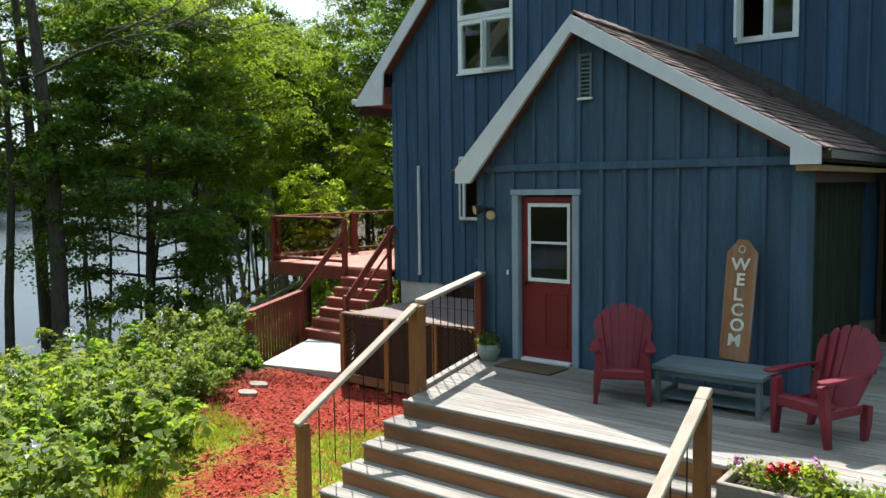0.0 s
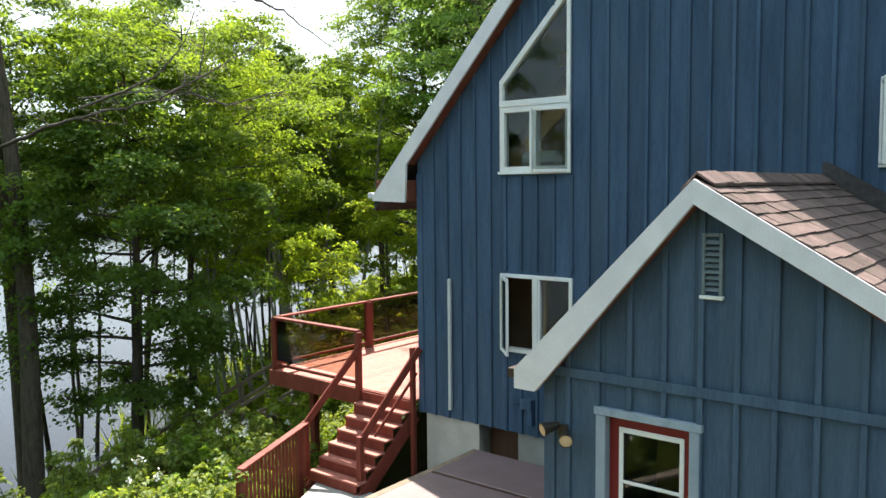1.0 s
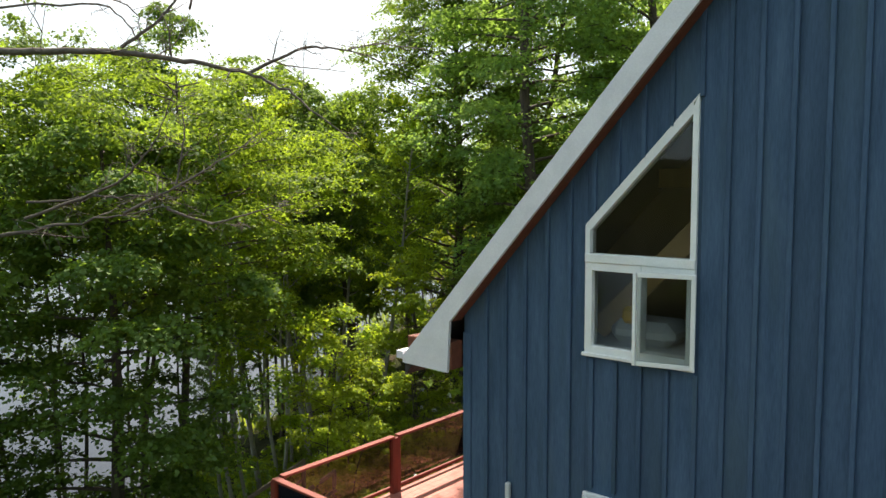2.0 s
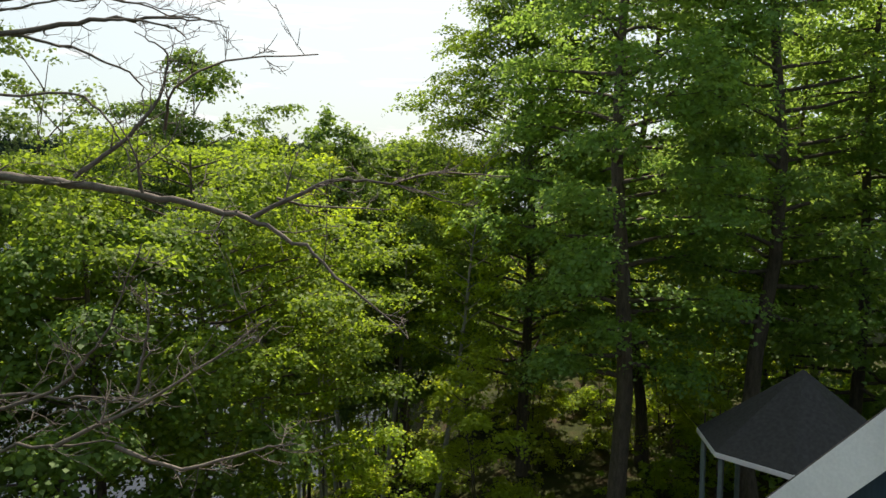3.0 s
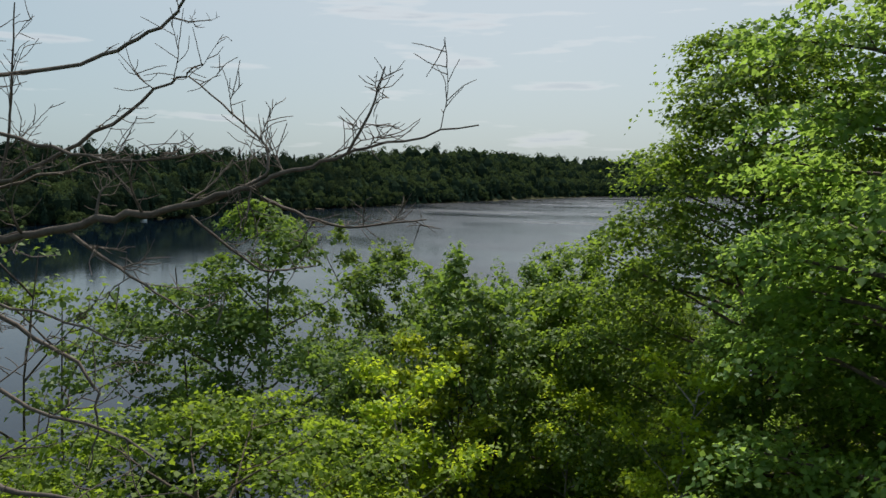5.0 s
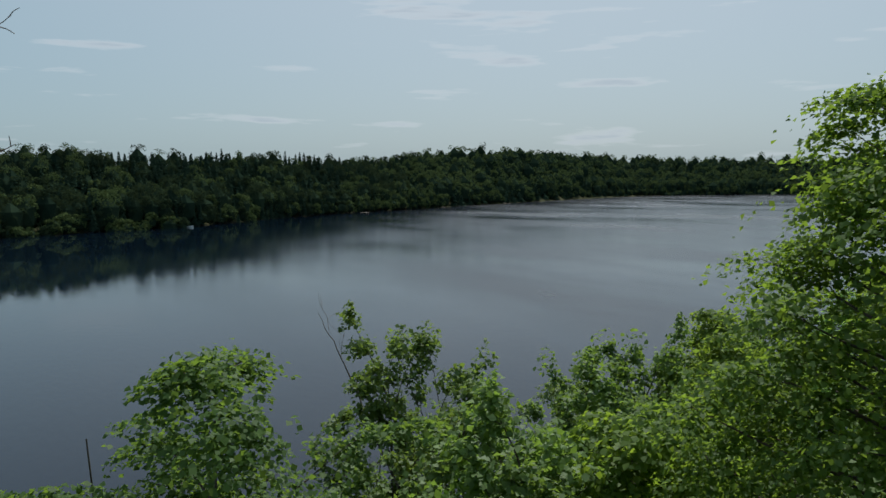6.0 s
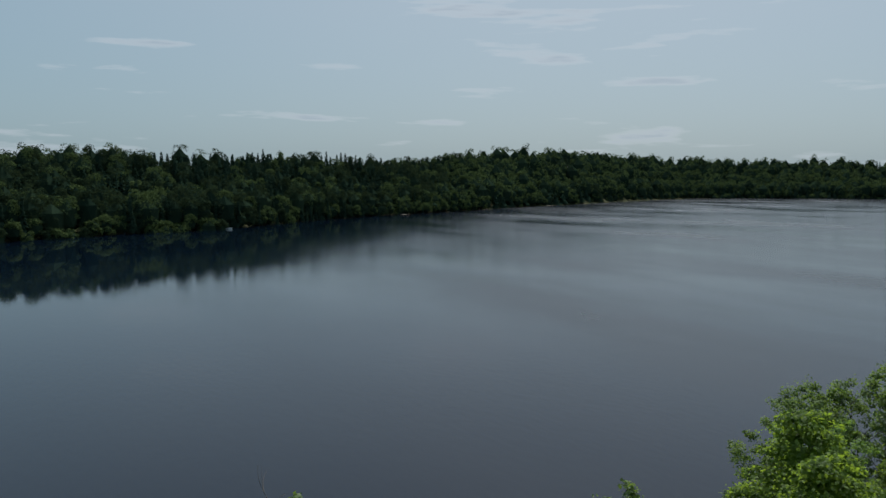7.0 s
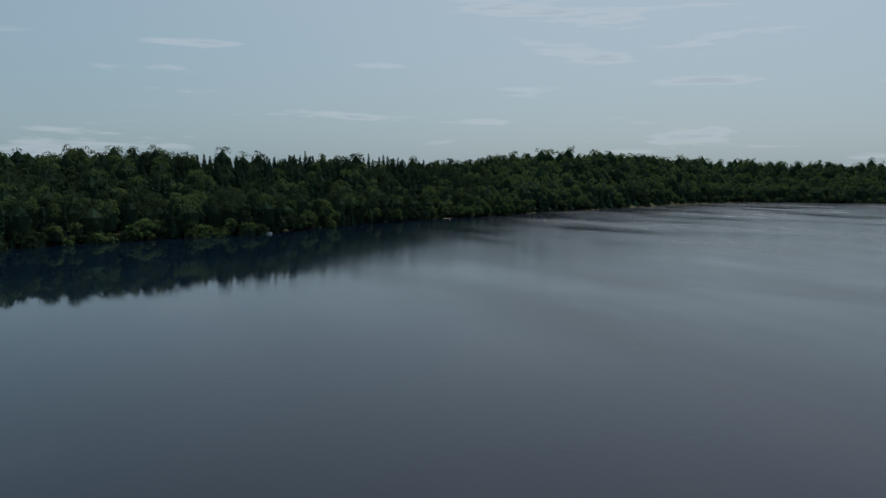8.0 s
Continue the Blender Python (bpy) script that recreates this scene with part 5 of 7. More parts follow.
for i in range(1, 15):
    p = FA.lerp(FB, 0.03 + 0.79 * i / 15)
    part("slat", box((-0.011, -0.033, -1.05), (0.011, 0.033, -0.075 + 0.10 * i / 15), Matrix.Translation((p.x, p.y, 0)) @ Matrix.Rotation(math.atan2(fu.y, fu.x) - math.pi / 2, 4, "Z")), M["redwood"], fence)

# --- raised red deck with stairs
RZ = 0.50
rd = thing("raised_deck", "raised red-stained timber deck with smoked glass railing", "deck", kind="structure")
RX0, RX1, RY0, RY1 = -14.5, -10.72, 12.08, 20.2
x = RX0
while x < RX1 - 0.02:
    b = min(x + 0.14, RX1)
    part("plank", box((x + 0.002, RY0, RZ - 0.035), (b - 0.002, RY1, RZ + 0.001 * random.random()), None, 0), M["reddeck"], rd)
    x = b
part("rim", box((RX0 - 0.04, RY0 - 0.045, RZ - 0.30), (RX1, RY0 - 0.002, RZ - 0.01)), M["redwood"], rd)
part("rim", box((RX0 - 0.045, RY0, RZ - 0.30), (RX0 - 0.003, RY1, RZ - 0.01)), M["redwood"], rd)
part("joist", box((RX0 + 0.1, RY0 + 0.6, RZ - 0.22), (RX1, RY0 + 0.68, RZ - 0.04)), M["redwood"], rd)
for x, y in ((-14.2, 12.9), (-12.1, 12.3), (-14.2, 16.4), (-14.2, 19.8)):
    part("footing_post", box((x - 0.07, y - 0.07, land(x, y) - 0.3), (x + 0.07, y + 0.07, RZ - 0.22)), M["redwood"], rd)


def glass_rail(label, pts, z0, z1):
    g = thing("deck_railing", label, "railing", "glass deck railings")
    for i, (x, y) in enumerate(pts):
        part("post", box((x - 0.05, y - 0.05, z0 - 0.25), (x + 0.05, y + 0.05, z1 - 0.02)), M["redwood"], g)
    for (xa, ya), (xb, yb3) in zip(pts, pts[1:]):
        part("top_rail", beam((xa, ya, z1 + 0.02), (xb, yb3, z1 + 0.02), 0.12, 0.04), M["redwood"], g)
        part("bottom_rail", beam((xa, ya, z0 + 0.14), (xb, yb3, z0 + 0.14), 0.05, 0.06), M["redwood"], g)
        ob = part("pane", beam((xa, ya, z1 - 0.05), (xb, yb3, z1 - 0.05), 0.008, z1 - z0 - 0.24, 0), M["smoke"], g, "smoked glass panel")
        ob.visible_shadow = False
    return g


glass_rail("red timber deck railing with smoked glass panels", [(-14.45, 12.12), (-12.02, 12.02)], RZ, 1.54)
glass_rail("red timber deck railing with smoked glass panels", [(-14.45, 14.75), (-14.45, 12.25)], RZ, 1.54)
glass_rail("red timber deck railing with smoked glass panels", [(-14.45, 20.1), (-14.45, 17.5), (-14.45, 14.85)], RZ, 1.54)
glass_rail("red timber deck railing with smoked glass panels", [(-10.8, 20.12), (-12.6, 20.12), (-14.35, 20.12)], RZ, 1.54)

rs = thing("stairs_red", "steep red-stained wooden stairs up to the raised deck", "stairs", kind="structure")
N2, R2, T2 = 7, 0.196, 0.185
for i in range(N2):
    zt = RZ - R2 * (i + 1)
    ya = RY0 - 0.05 - T2 * i
    xl, xr = -11.93 - 0.03 * i, -10.80 - 0.035 * i
    part("riser", box((xl, ya - 0.02, zt), (xr, ya, zt + R2 - 0.035)), M["redwood"], rs)
    if i < N2 - 1:
        part("tread", box((xl - 0.02, ya - T2 - 0.03, zt - 0.035), (xr + 0.02, ya, zt)), M["reddeck"], rs)
part("stringer", beam((-11.95, RY0 - 0.05, RZ - 0.20), (-12.17, RY0 - 0.05 - T2 * 6.5, RZ - 0.20 - R2 * 6.5), 0.04, 0.24), M["redwood"], rs)
part("stringer", beam((-10.79, RY0 - 0.05, RZ - 0.20), (-11.01, RY0 - 0.05 - T2 * 6.5, RZ - 0.20 - R2 * 6.5), 0.04, 0.24), M["redwood"], rs)
rr = thing("stair_handrail", "red-stained sloping stair handrail", "railing", "red stair handrails")
part("handrail", beam((-11.99, 11.98, 1.30), (-12.32, 10.98, 0.10), 0.05, 0.12), M["redwood"], rr)
part("post", box((-12.36, 10.95, -1.0), (-12.26, 11.05, 0.10)), M["redwood"], rr)
rr = thing("stair_handrail", "red-stained sloping stair handrail", "railing", "red stair handrails")
part("handrail", beam((-10.66, 12.05, 1.42), (-11.06, 11.05, 0.04), 0.05, 0.12), M["redwood"], rr)
part("lower_rail", beam((-10.70, 12.05, 0.98), (-10.98, 11.30, 0.02), 0.03, 0.05), M["redwood"], rr)
part("post", box((-11.10, 11.0, -1.0), (-11.0, 11.10, 0.06)), M["redwood"], rr)
part("post", box((-10.78, 11.98, -1.0), (-10.70, 12.06, 1.40)), M["redwood"], rr)

# --- gazebo behind the deck
gz = thing("gazebo", "screened garden gazebo with an eight-sided roof darkened for tree shade and white fascia", "gazebo", m=pose(-13.35, 23.75, 0))
GR, GE, GT = 2.0, 2.93, 4.42
rim = [(GR * math.cos(math.radians(45 * k - 118)), GR * math.sin(math.radians(45 * k - 118))) for k in range(8)]
for k in range(8):
    a, b = rim[k], rim[(k + 1) % 8]
    bm = bmesh.new()
    vs = [bm.verts.new((*a, GE)), bm.verts.new((*b, GE)), bm.verts.new((0, 0, GT)), bm.verts.new((*a, GE - 0.08)), bm.verts.new((*b, GE - 0.08)), bm.verts.new((0, 0, GT - 0.08))]
    for q in ((0, 1, 2), (3, 5, 4), (0, 3, 4, 1), (1, 4, 5, 2), (0, 2, 5, 3)):
        bm.faces.new([vs[i] for i in q])
    part("roof_panel", bm, M["gazeboroof"], gz)
    part("fascia", beam((a[0], a[1], GE - 0.02), (b[0], b[1], GE - 0.02), 0.04, 0.10), M["white"], gz)
    p = (a[0] * 0.93, a[1] * 0.93)
    part("post", box((p[0] - 0.045, p[1] - 0.045, -1.6), (p[0] + 0.045, p[1] + 0.045, GE - 0.05)), M["vent"], gz)
    part("base_panel", beam((a[0] * 0.93, a[1] * 0.93, 0.35), (b[0] * 0.93, b[1] * 0.93, 0.35), 0.04, 1.6), M["lattice"], gz)
part("floor", slab_of([(x * 0.93, y * 0.93) for x, y in rim], -0.6, -0.5), M["oldwood"], gz)
# small timber landing near the trees and the steps to the water
ld = thing("landing", "weathered low timber landing among the trees", "landing", kind="structure")
for i in range(10):
    part("plank", box((-20.2 + i * 0.145, 21.4, -0.75), (-20.06 + i * 0.145, 23.2, -0.71), None, 0.003), M["oldwood"], ld)
for x, y in ((-20.1, 21.5), (-18.9, 21.5), (-20.1, 23.1), (-18.9, 23.1)):
    part("post", box((x - 0.05, y - 0.05, land(x, y) - 0.3), (x + 0.05, y + 0.05, -0.75)), M["oldwood"], ld)
sw = thing("lake_stairs", "weathered timber stairs with a rail down to the lake", "stairs")
SA, SB = Vector((-18.7, 16.6, -1.5)), Vector((-19.9, 10.6, -3.9))
for i in range(12):
    p = SA.lerp(SB, i / 11)
    part("tread", box((p.x - 0.5, p.y - 0.16, p.z - 0.05), (p.x + 0.5, p.y + 0.16, p.z)), M["oldwood"], sw)
for s in (-0.55, 0.55):
    part("handrail", beam(SA + Vector((s, 0, 1.0)), SB + Vector((s, 0, 1.0)), 0.06, 0.09), M["oldwood"], sw)
    part("handrail", beam(SA + Vector((s, 0, 0.55)), SB + Vector((s, 0, 0.55)), 0.04, 0.08), M["oldwood"], sw)
    for i in range(5):
        p = SA.lerp(SB, i / 4)
        part("post", box((p.x + s - 0.04, p.y - 0.04, p.z - 0.8), (p.x + s + 0.04, p.y + 0.04, p.z + 1.0)), M["oldwood"], sw)

# --- trees
def bend(a, b, rng, n=6, wob=0.06):
    a, b = np.asarray(a, float), np.asarray(b, float)
    t = np.linspace(0, 1, n)[:, None]
    p = a + (b - a) * t
    L = np.linalg.norm(b - a)
    w = rng.normal(size=(n, 3)) * wob * L
    w[0] = w[-1] = 0
    for _ in range(2):
        w[1:-1] = (w[:-2] + w[1:-1] * 2 + w[2:]) / 4
    return p + w


def grow_tree(name, label, seed, H, R, low, limbs, n_leaf, leaf, leafmat, bark, trunk_r=0.16, rise=0.16, lean=(0, 0), profile="round", clump=0.55, twig_share=0.6, stems=1, form="fan", tilt=0.28, flat=0.7, sides=4, width=0.86):
    """A tapered trunk with limbs and twigs. form "fan": leaves in flat layered fans along the limbs; "tuft": in loose tufts."""
    rng = np.random.default_rng(seed)
    t = thing(name, label, "tree")
    wood = Soup()
    ends, ways = [], []
    for st in range(stems):
        ox, oy = (0, 0) if stems == 1 else rng.normal(size=2) * 0.25
        tx, ty = lean[0] + (rng.normal() * R * 0.35 if stems > 1 else 0), lean[1] + (rng.normal() * R * 0.35 if stems > 1 else 0)
        hh = H * (1 if st == 0 else rng.uniform(0.75, 0.97))
        tr = bend((ox, oy, -0.6), (ox + tx, oy + ty, hh * 0.96), rng, 9, 0.022)
        rad = trunk_r / math.sqrt(stems) * np.linspace(1.0, 0.12, 9)
        rad[0] *= 1.35
        wood.tube(tr, rad, 8)
        n_l = max(1, limbs // stems)
        az = rng.random() * 6.3
        for i in range(n_l):
            f = low + (1 - low) * ((i + rng.random()) / n_l) * 0.97
            k = f * 8
            j = min(int(k), 7)
            p0 = tr[j] + (tr[j + 1] - tr[j]) * (k - j)
            s = (f - low) / (1 - low)
            if profile == "round":
                reach = R * (0.45 + 0.75 * math.sin(math.pi * min(s * 0.85 + 0.12, 1)))
            elif profile == "dome":
                reach = R * (0.92 - 0.68 * s * s)
            elif profile == "cone":
                reach = R * (1.08 - s) ** 0.75 + 0.2
            else:
                reach = R * (0.55 + 0.5 * math.sin(math.pi * min(s + 0.1, 1)))
            reach *= rng.uniform(0.68, 1.08)
            az += 2.4 + rng.normal() * 0.35
            up = rise * reach * (1 + 1.4 * s)
            p1 = p0 + np.array((math.cos(az) * reach, math.sin(az) * reach, up))
            lb = bend(p0, p1, rng, 6, 0.06)
            wood.tube(lb, max(0.02, trunk_r * 0.30 * (1 - 0.6 * s)) * np.linspace(1, 0.15, 6), 5)
            nt = max(3, int(reach * 1.9))
            for q in range(nt):
                g = 0.34 + 0.66 * (q + rng.random()) / nt
                kk = g * 5
                jj = min(int(kk), 4)
                c0 = lb[jj] + (lb[jj + 1] - lb[jj]) * (kk - jj)
                a2 = az + (1 if q % 2 else -1) * rng.uniform(0.25, 1.15)
                l2 = reach * rng.uniform(0.14, 0.36) * (1.25 - g * 0.5) + 0.18
                c1 = c0 + np.array((math.cos(a2) * l2, math.sin(a2) * l2, rng.uniform(-0.04, 0.22 + rise) * l2))
                if rng.random() < twig_share:
                    wood.tube(bend(c0, c1, rng, 3, 0.05), (0.012, 0.008, 0.004), 3)
                ends += [c1, (c0 + c1) / 2]
                ways += [a2, az]
            ends.append(p1)
            ways.append(az)
        ends.append(tr[-1])
        ways.append(az)
    part_mesh("trunk", wood.mesh("trunk", bark), t, "bark-covered trunk and limbs")
    ends, ways = np.array(ends), np.array(ways)
    k = len(ends)
    per = max(8, n_leaf // k)
    size = clump * rng.uniform(0.6, 1.3, k)
    if form == "fan":
        c, out = sprays(ends, ways, size, per, rng, tilt)
    else:
        c, out = pillows(ends, size, per, rng, flat, 0.15, 0.6)
        out = out + rng.normal(size=out.shape) * 0.5
    part_mesh("crown", leaves_mesh("crown", c, leaf * rng.uniform(0.65, 1.25, len(c)), rng, leafmat, width=width, fold=0.12, facing_out=out, sides=sides), t)
    return t


def place(src, x, y, turn, scale, dz=0.0):
    m = pose(x, y, land(x, y) + dz, 0, 0, turn)
    t = copy_thing(src, m)
    t.scale = (scale, scale, scale)
    return t


def settle(t, x, y, turn=0, scale=1.0):
    t.matrix_basis = pose(x, y, land(x, y), 0, 0, turn) @ Matrix.Scale(scale, 4)


# the trees nearest the walk, each of its own form
dark1 = grow_tree("maple_tree", "dark dense maple standing on the bank above the lake", 11, 11.5, 2.4, 0.22, 42, 50000, 0.105, M["deepleaf"], M["bark"], 0.19, 0.10, clump=0.58)
settle(dark1, -20.2, 12.4)
bright1 = grow_tree("maple_tree", "bright yellow-green maple on the bank", 12, 12.8, 3.3, 0.52, 66, 74000, 0.085, M["sunleaf"], M["bark"], 0.15, 0.14, clump=0.46, tilt=0.18)
settle(bright1, -21.5, 14.9)
big1 = grow_tree("maple_tree", "tall spreading maple behind the raised deck", 13, 20.5, 2.65, 0.26, 72, 66000, 0.105, M["hemlock"], M["bark"], 0.24, 0.10, clump=0.62)
settle(big1, -17.4, 22.9)
big2 = grow_tree("maple_tree", "tall dark maple behind the raised deck", 14, 21.0, 3.1, 0.28, 66, 56000, 0.115, M["hemlock"], M["bark"], 0.24, 0.10, clump=0.66)
settle(big2, -15.2, 26.4)
edge = grow_tree("maple_tree", "rounded dark green maple at the water's edge", 21, 15.6, 4.1, 0.22, 100, 112000, 0.092, M["deepleaf"], M["bark"], 0.2, 0.24, profile="dome", clump=0.56)
settle(edge, -22.6, 26.5, 200, 1.04)
cent = grow_tree("poplar_tree", "slender many-stemmed poplar on the shore", 15, 13.9, 2.0, 0.34, 56, 25000, 0.135, M["poplar"], M["bark"], 0.14, 0.9, profile="egg", clump=0.34, stems=4, form="tuft", flat=1.2, lean=(-1.2, 0.3))
settle(cent, -32.9, 24.4, 0, 0.98)
lefty = grow_tree("ash_tree", "open-crowned ash tree with bare twigs on the shore", 16, 15.6, 2.1, 0.50, 42, 40000, 0.10, M["ashleaf"], M["bark"], 0.13, 0.3, stems=2, clump=0.5, tilt=0.2)
settle(lefty, -28.0, 17.2, 0, 1.03)
small1 = grow_tree("maple_tree", "young maple with a round sunlit crown", 17, 9.0, 1.8, 0.34, 32, 16000, 0.11, M["maple"], M["bark"], 0.10, 0.25, profile="dome", clump=0.42)
settle(small1, -27.2, 25.4, 100, 1.36)
small2 = grow_tree("alder_tree", "shrubby grey-green alder on the shore", 18, 7.5, 1.9, 0.38, 36, 12000, 0.12, M["poplar"], M["bark"], 0.09, 0.6, profile="egg", stems=3, clump=0.36, form="tuft", flat=0.9)
settle(small2, -39.6, 34.2)
birch = grow_tree("birch_tree", "slim leaning birch with pale bark on the bank", 19, 11.5, 1.2, 0.45, 24, 8000, 0.10, M["bright"], M["birch"], 0.10, 0.4, lean=(-1.6, -0.8), profile="egg", clump=0.36, form="tuft")
settle(birch, -24.6, 21.6)
conif = grow_tree("hemlock_tree", "dark hemlock with drooping flat branches", 20, 15.0, 3.0, 0.14, 70, 22000, 0.15, M["hemlock"], M["bark"], 0.18, -0.06, profile="cone", clump=0.5, sides=3)
settle(conif, -17.0, 33.0)
sapling = grow_tree("maple_tree", "slim yellow-green maple sapling in the undergrowth", 26, 7.0, 1.3, 0.20, 22, 9000, 0.11, M["bright"], M["bark"], 0.05, 0.35, clump=0.40, stems=2)
settle(sapling, -17.2, 28.6)
slim = grow_tree("poplar_tree", "slim upright poplar with tufted leaves on the shore", 27, 12.2, 1.2, 0.35, 36, 12000, 0.125, M["poplar"], M["bark"], 0.10, 0.8, profile="egg", clump=0.34, stems=2, form="tuft", flat=1.2)
settle(slim, -27.8, 23.2, 0, 1.08)
pole = grow_tree("birch_tree", "thin grey-stemmed birch clump with sparse leaves on the bank", 29, 10.5, 1.1, 0.5, 20, 7000, 0.10, M["bright"], M["birch"], 0.12, 0.5, lean=(-0.7, -0.4), profile="egg", clump=0.36, stems=3, form="tuft")
settle(pole, -22.4, 17.0)
grey = grow_tree("ash_tree", "tall thin-leaved ash with many bare twigs by the water", 33, 16.0, 1.9, 0.36, 40, 7500, 0.11, M["poplar"], M["bark"], 0.12, 0.5, profile="egg", clump=0.40, stems=3, form="tuft", twig_share=1.0)
settle(grey, -26.8, 14.2)
# plainer forms for the woods further off
wood1 = grow_tree("maple_tree", "broad maple in the lakeside woods", 23, 17.5, 3.3, 0.22, 46, 20000, 0.22, M["maple"], M["bark"], 0.2, 0.12, clump=0.85, sides=3, twig_share=0.1)
settle(wood1, -10.0, 31.0)
wood2 = grow_tree("maple_tree", "dark maple in the lakeside woods", 24, 15.5, 2.9, 0.2, 44, 19000, 0.21, M["hemlock"], M["bark"], 0.18, 0.10, clump=0.8, sides=3, twig_share=0.1)
settle(wood2, -19.5, 37.0)
wood3 = grow_tree("maple_tree", "high-crowned maple on the bank", 25, 15.5, 2.2, 0.42, 30, 11000, 0.14, M["maple"], M["bark"], 0.15, 0.15, clump=0.55, sides=3, twig_share=0.2)
settle(wood3, -22.4, 9.6)

# repeats further off
rngt = random.Random(3)
for src, x, y, turn, s in (
        (wood2, -22.8, 4.0, 60, 1.1), (lefty, -25.0, 12.3, 250, 0.92),
        (pole, -23.9, 19.6, 70, 0.95), (sapling, -20.2, 18.4, 130, 0.75), (sapling, -20.0, 21.0, 220, 0.8), (sapling, -18.6, 17.2, 300, 0.65), (sapling, -24.2, 29.4, 15, 0.8), (sapling, -25.7, 30.4, 100, 0.9), (sapling, -23.2, 31.4, 200, 0.7), (small1, -27.0, 31.4, 60, 0.75), (small1, -27.4, 36.4, 140, 0.9), (small2, -29.2, 33.6, 20, 0.9), (birch, -22.9, 22.6, 170, 0.95), (birch, -23.4, 20.4, 20, 1.0), (birch, -22.6, 17.9, -25, 0.9), (sapling, -20.4, 30.6, 190, 0.9), (sapling, -21.6, 33.6, 250, 1.0), (sapling, -19.4, 32.4, 90, 0.8), (sapling, -23.6, 36.6, 10, 1.1), (birch, -26.6, 24.0, 150, 0.9),
        (big2, -20.4, 29.8, 120, 0.88), (conif, -14.6, 31.0, 90, 1.2), (conif, -12.0, 37.0, 10, 1.15),
        (wood2, -5.0, 33.0, 20, 1.2), (small1, -31.5, 27.0, 30, 0.95), (small2, -31.5, 24.5, 60, 1.1),
        (small2, -32.2, 28.4, 130, 1.25), (cent, -31.8, 29.6, 150, 0.92), (slim, -30.4, 27.6, 30, 1.0), (small2, -49.2, 57.0, 10, 1.12), (small2, -47.6, 58.6, 120, 1.2), (small1, -45.2, 57.5, 200, 0.7), (small2, -46.6, 53.0, 70, 1.0), (small1, -42.6, 52.5, 90, 0.75), (small2, -44.8, 48.4, 300, 1.0), (small1, -42.4, 47.0, 10, 0.9), (small2, -41.6, 38.0, 20, 1.0), (small1, -36.0, 33.2, 200, 0.9), (small2, -29.8, 21.0, 210, 0.6), (slim, -29.6, 23.8, 200, 1.05), (slim, -26.2, 21.6, 90, 1.02), (slim, -30.9, 22.4, 300, 0.95),
        (small1, -30.4, 32.2, 75, 1.2), (small1, -37.4, 40.5, 40, 1.2), (small2, -40.4, 36.0, 250, 1.2), (conif, -35.0, 44.5, 40, 0.8), (wood1, -33.0, 45.0, 15, 0.7), (wood2, -36.0, 49.0, 90, 0.7), (conif, -37.0, 56.0, 200, 0.8), (wood1, -36.0, 62.0, 70, 0.7),
        (wood1, -20.5, -1.5, 30, 0.9), (wood2, -26.5, 1.0, 90, 1.0), (wood1, -31.0, 74.0, 30, 0.8), (wood2, -31.0, 70.0, 130, 0.9), (small1, -40.0, 43.0, 30, 1.3), (small2, -38.4, 37.2, 80, 1.15), (wood1, -26.0, 84.0, 10, 0.9), (wood2, -20.0, 96.0, 40, 1.0), (wood1, -12.0, 110.0, 70, 1.0), (wood2, -24.0, 62.0, 10, 1.0), (wood1, -16.0, 72.0, 200, 1.1), (wood1, -33.0, 60.0, 230, 0.8), (wood2, -30.0, 52.0, 30, 1.0), (wood1, -20.0, 44.0, 80, 1.0), (wood1, -10.0, 42.0, 180, 1.05)):
    place(src, x, y, turn, s)
# woods behind the camera, seen only as reflections in the glass
for k in range(9):
    place((wood1, wood2)[k % 2], -9 + k * 4.2 + rngt.uniform(-1, 1), -15 - rngt.uniform(0, 6), rngt.uniform(0, 360), rngt.uniform(0.8, 1.0))
for k in range(6):
    place((wood1, wood2)[k % 2], 12 + rngt.uniform(0, 5), -4 + k * 5.5, rngt.uniform(0, 360), rngt.uniform(0.85, 1.05))


# --- dead tree with long bare limbs
def bare_limb(soup, pts, r0, r1, rng, twigs=8, length=0.9, depth=1):
    """A limb through a few bends with twigs that fork again."""
    pts = np.asarray(pts, float)
    t = np.linspace(0, len(pts) - 1, 7 * (len(pts) - 1) + 1)
    p = np.stack([np.interp(t, range(len(pts)), pts[:, k]) for k in range(3)], 1)
    for _ in range(3):
        p[1:-1] = (p[:-2] + 2 * p[1:-1] + p[2:]) / 4
    p[1:-1] += rng.normal(size=(len(p) - 2, 3)) * min(0.02, 0.06 * np.linalg.norm(p[1] - p[0]))
    soup.tube(p, np.linspace(r0, r1, len(p)), 6 if r0 > 0.02 else 4)
    if depth <= 0:
        return
    d = p[-1] - p[0]
    d /= np.linalg.norm(d)
    for k in range(twigs):
        f = 0.15 + 0.85 * (k + rng.random()) / twigs
        i = min(int(f * (len(p) - 1)), len(p) - 2)
        side = rng.normal(size=3)
        side[2] = side[2] * 0.7 + 0.15
        w = d * rng.uniform(0.3, 1.0) + side * 0.8
        w /= np.linalg.norm(w)
        L = length * rng.uniform(0.4, 1.2)
        mid = p[i] + w * L * 0.5 + rng.normal(size=3) * 0.07 * L
        end = p[i] + w * L + np.array((0, 0, rng.uniform(-0.1, 0.25) * L))
        bare_limb(soup, [p[i], mid, end], max(0.0042, (r0 + (r1 - r0) * f) * 0.45), 0.0026, rng, max(3, twigs - 2), length * 0.5, depth - 1)


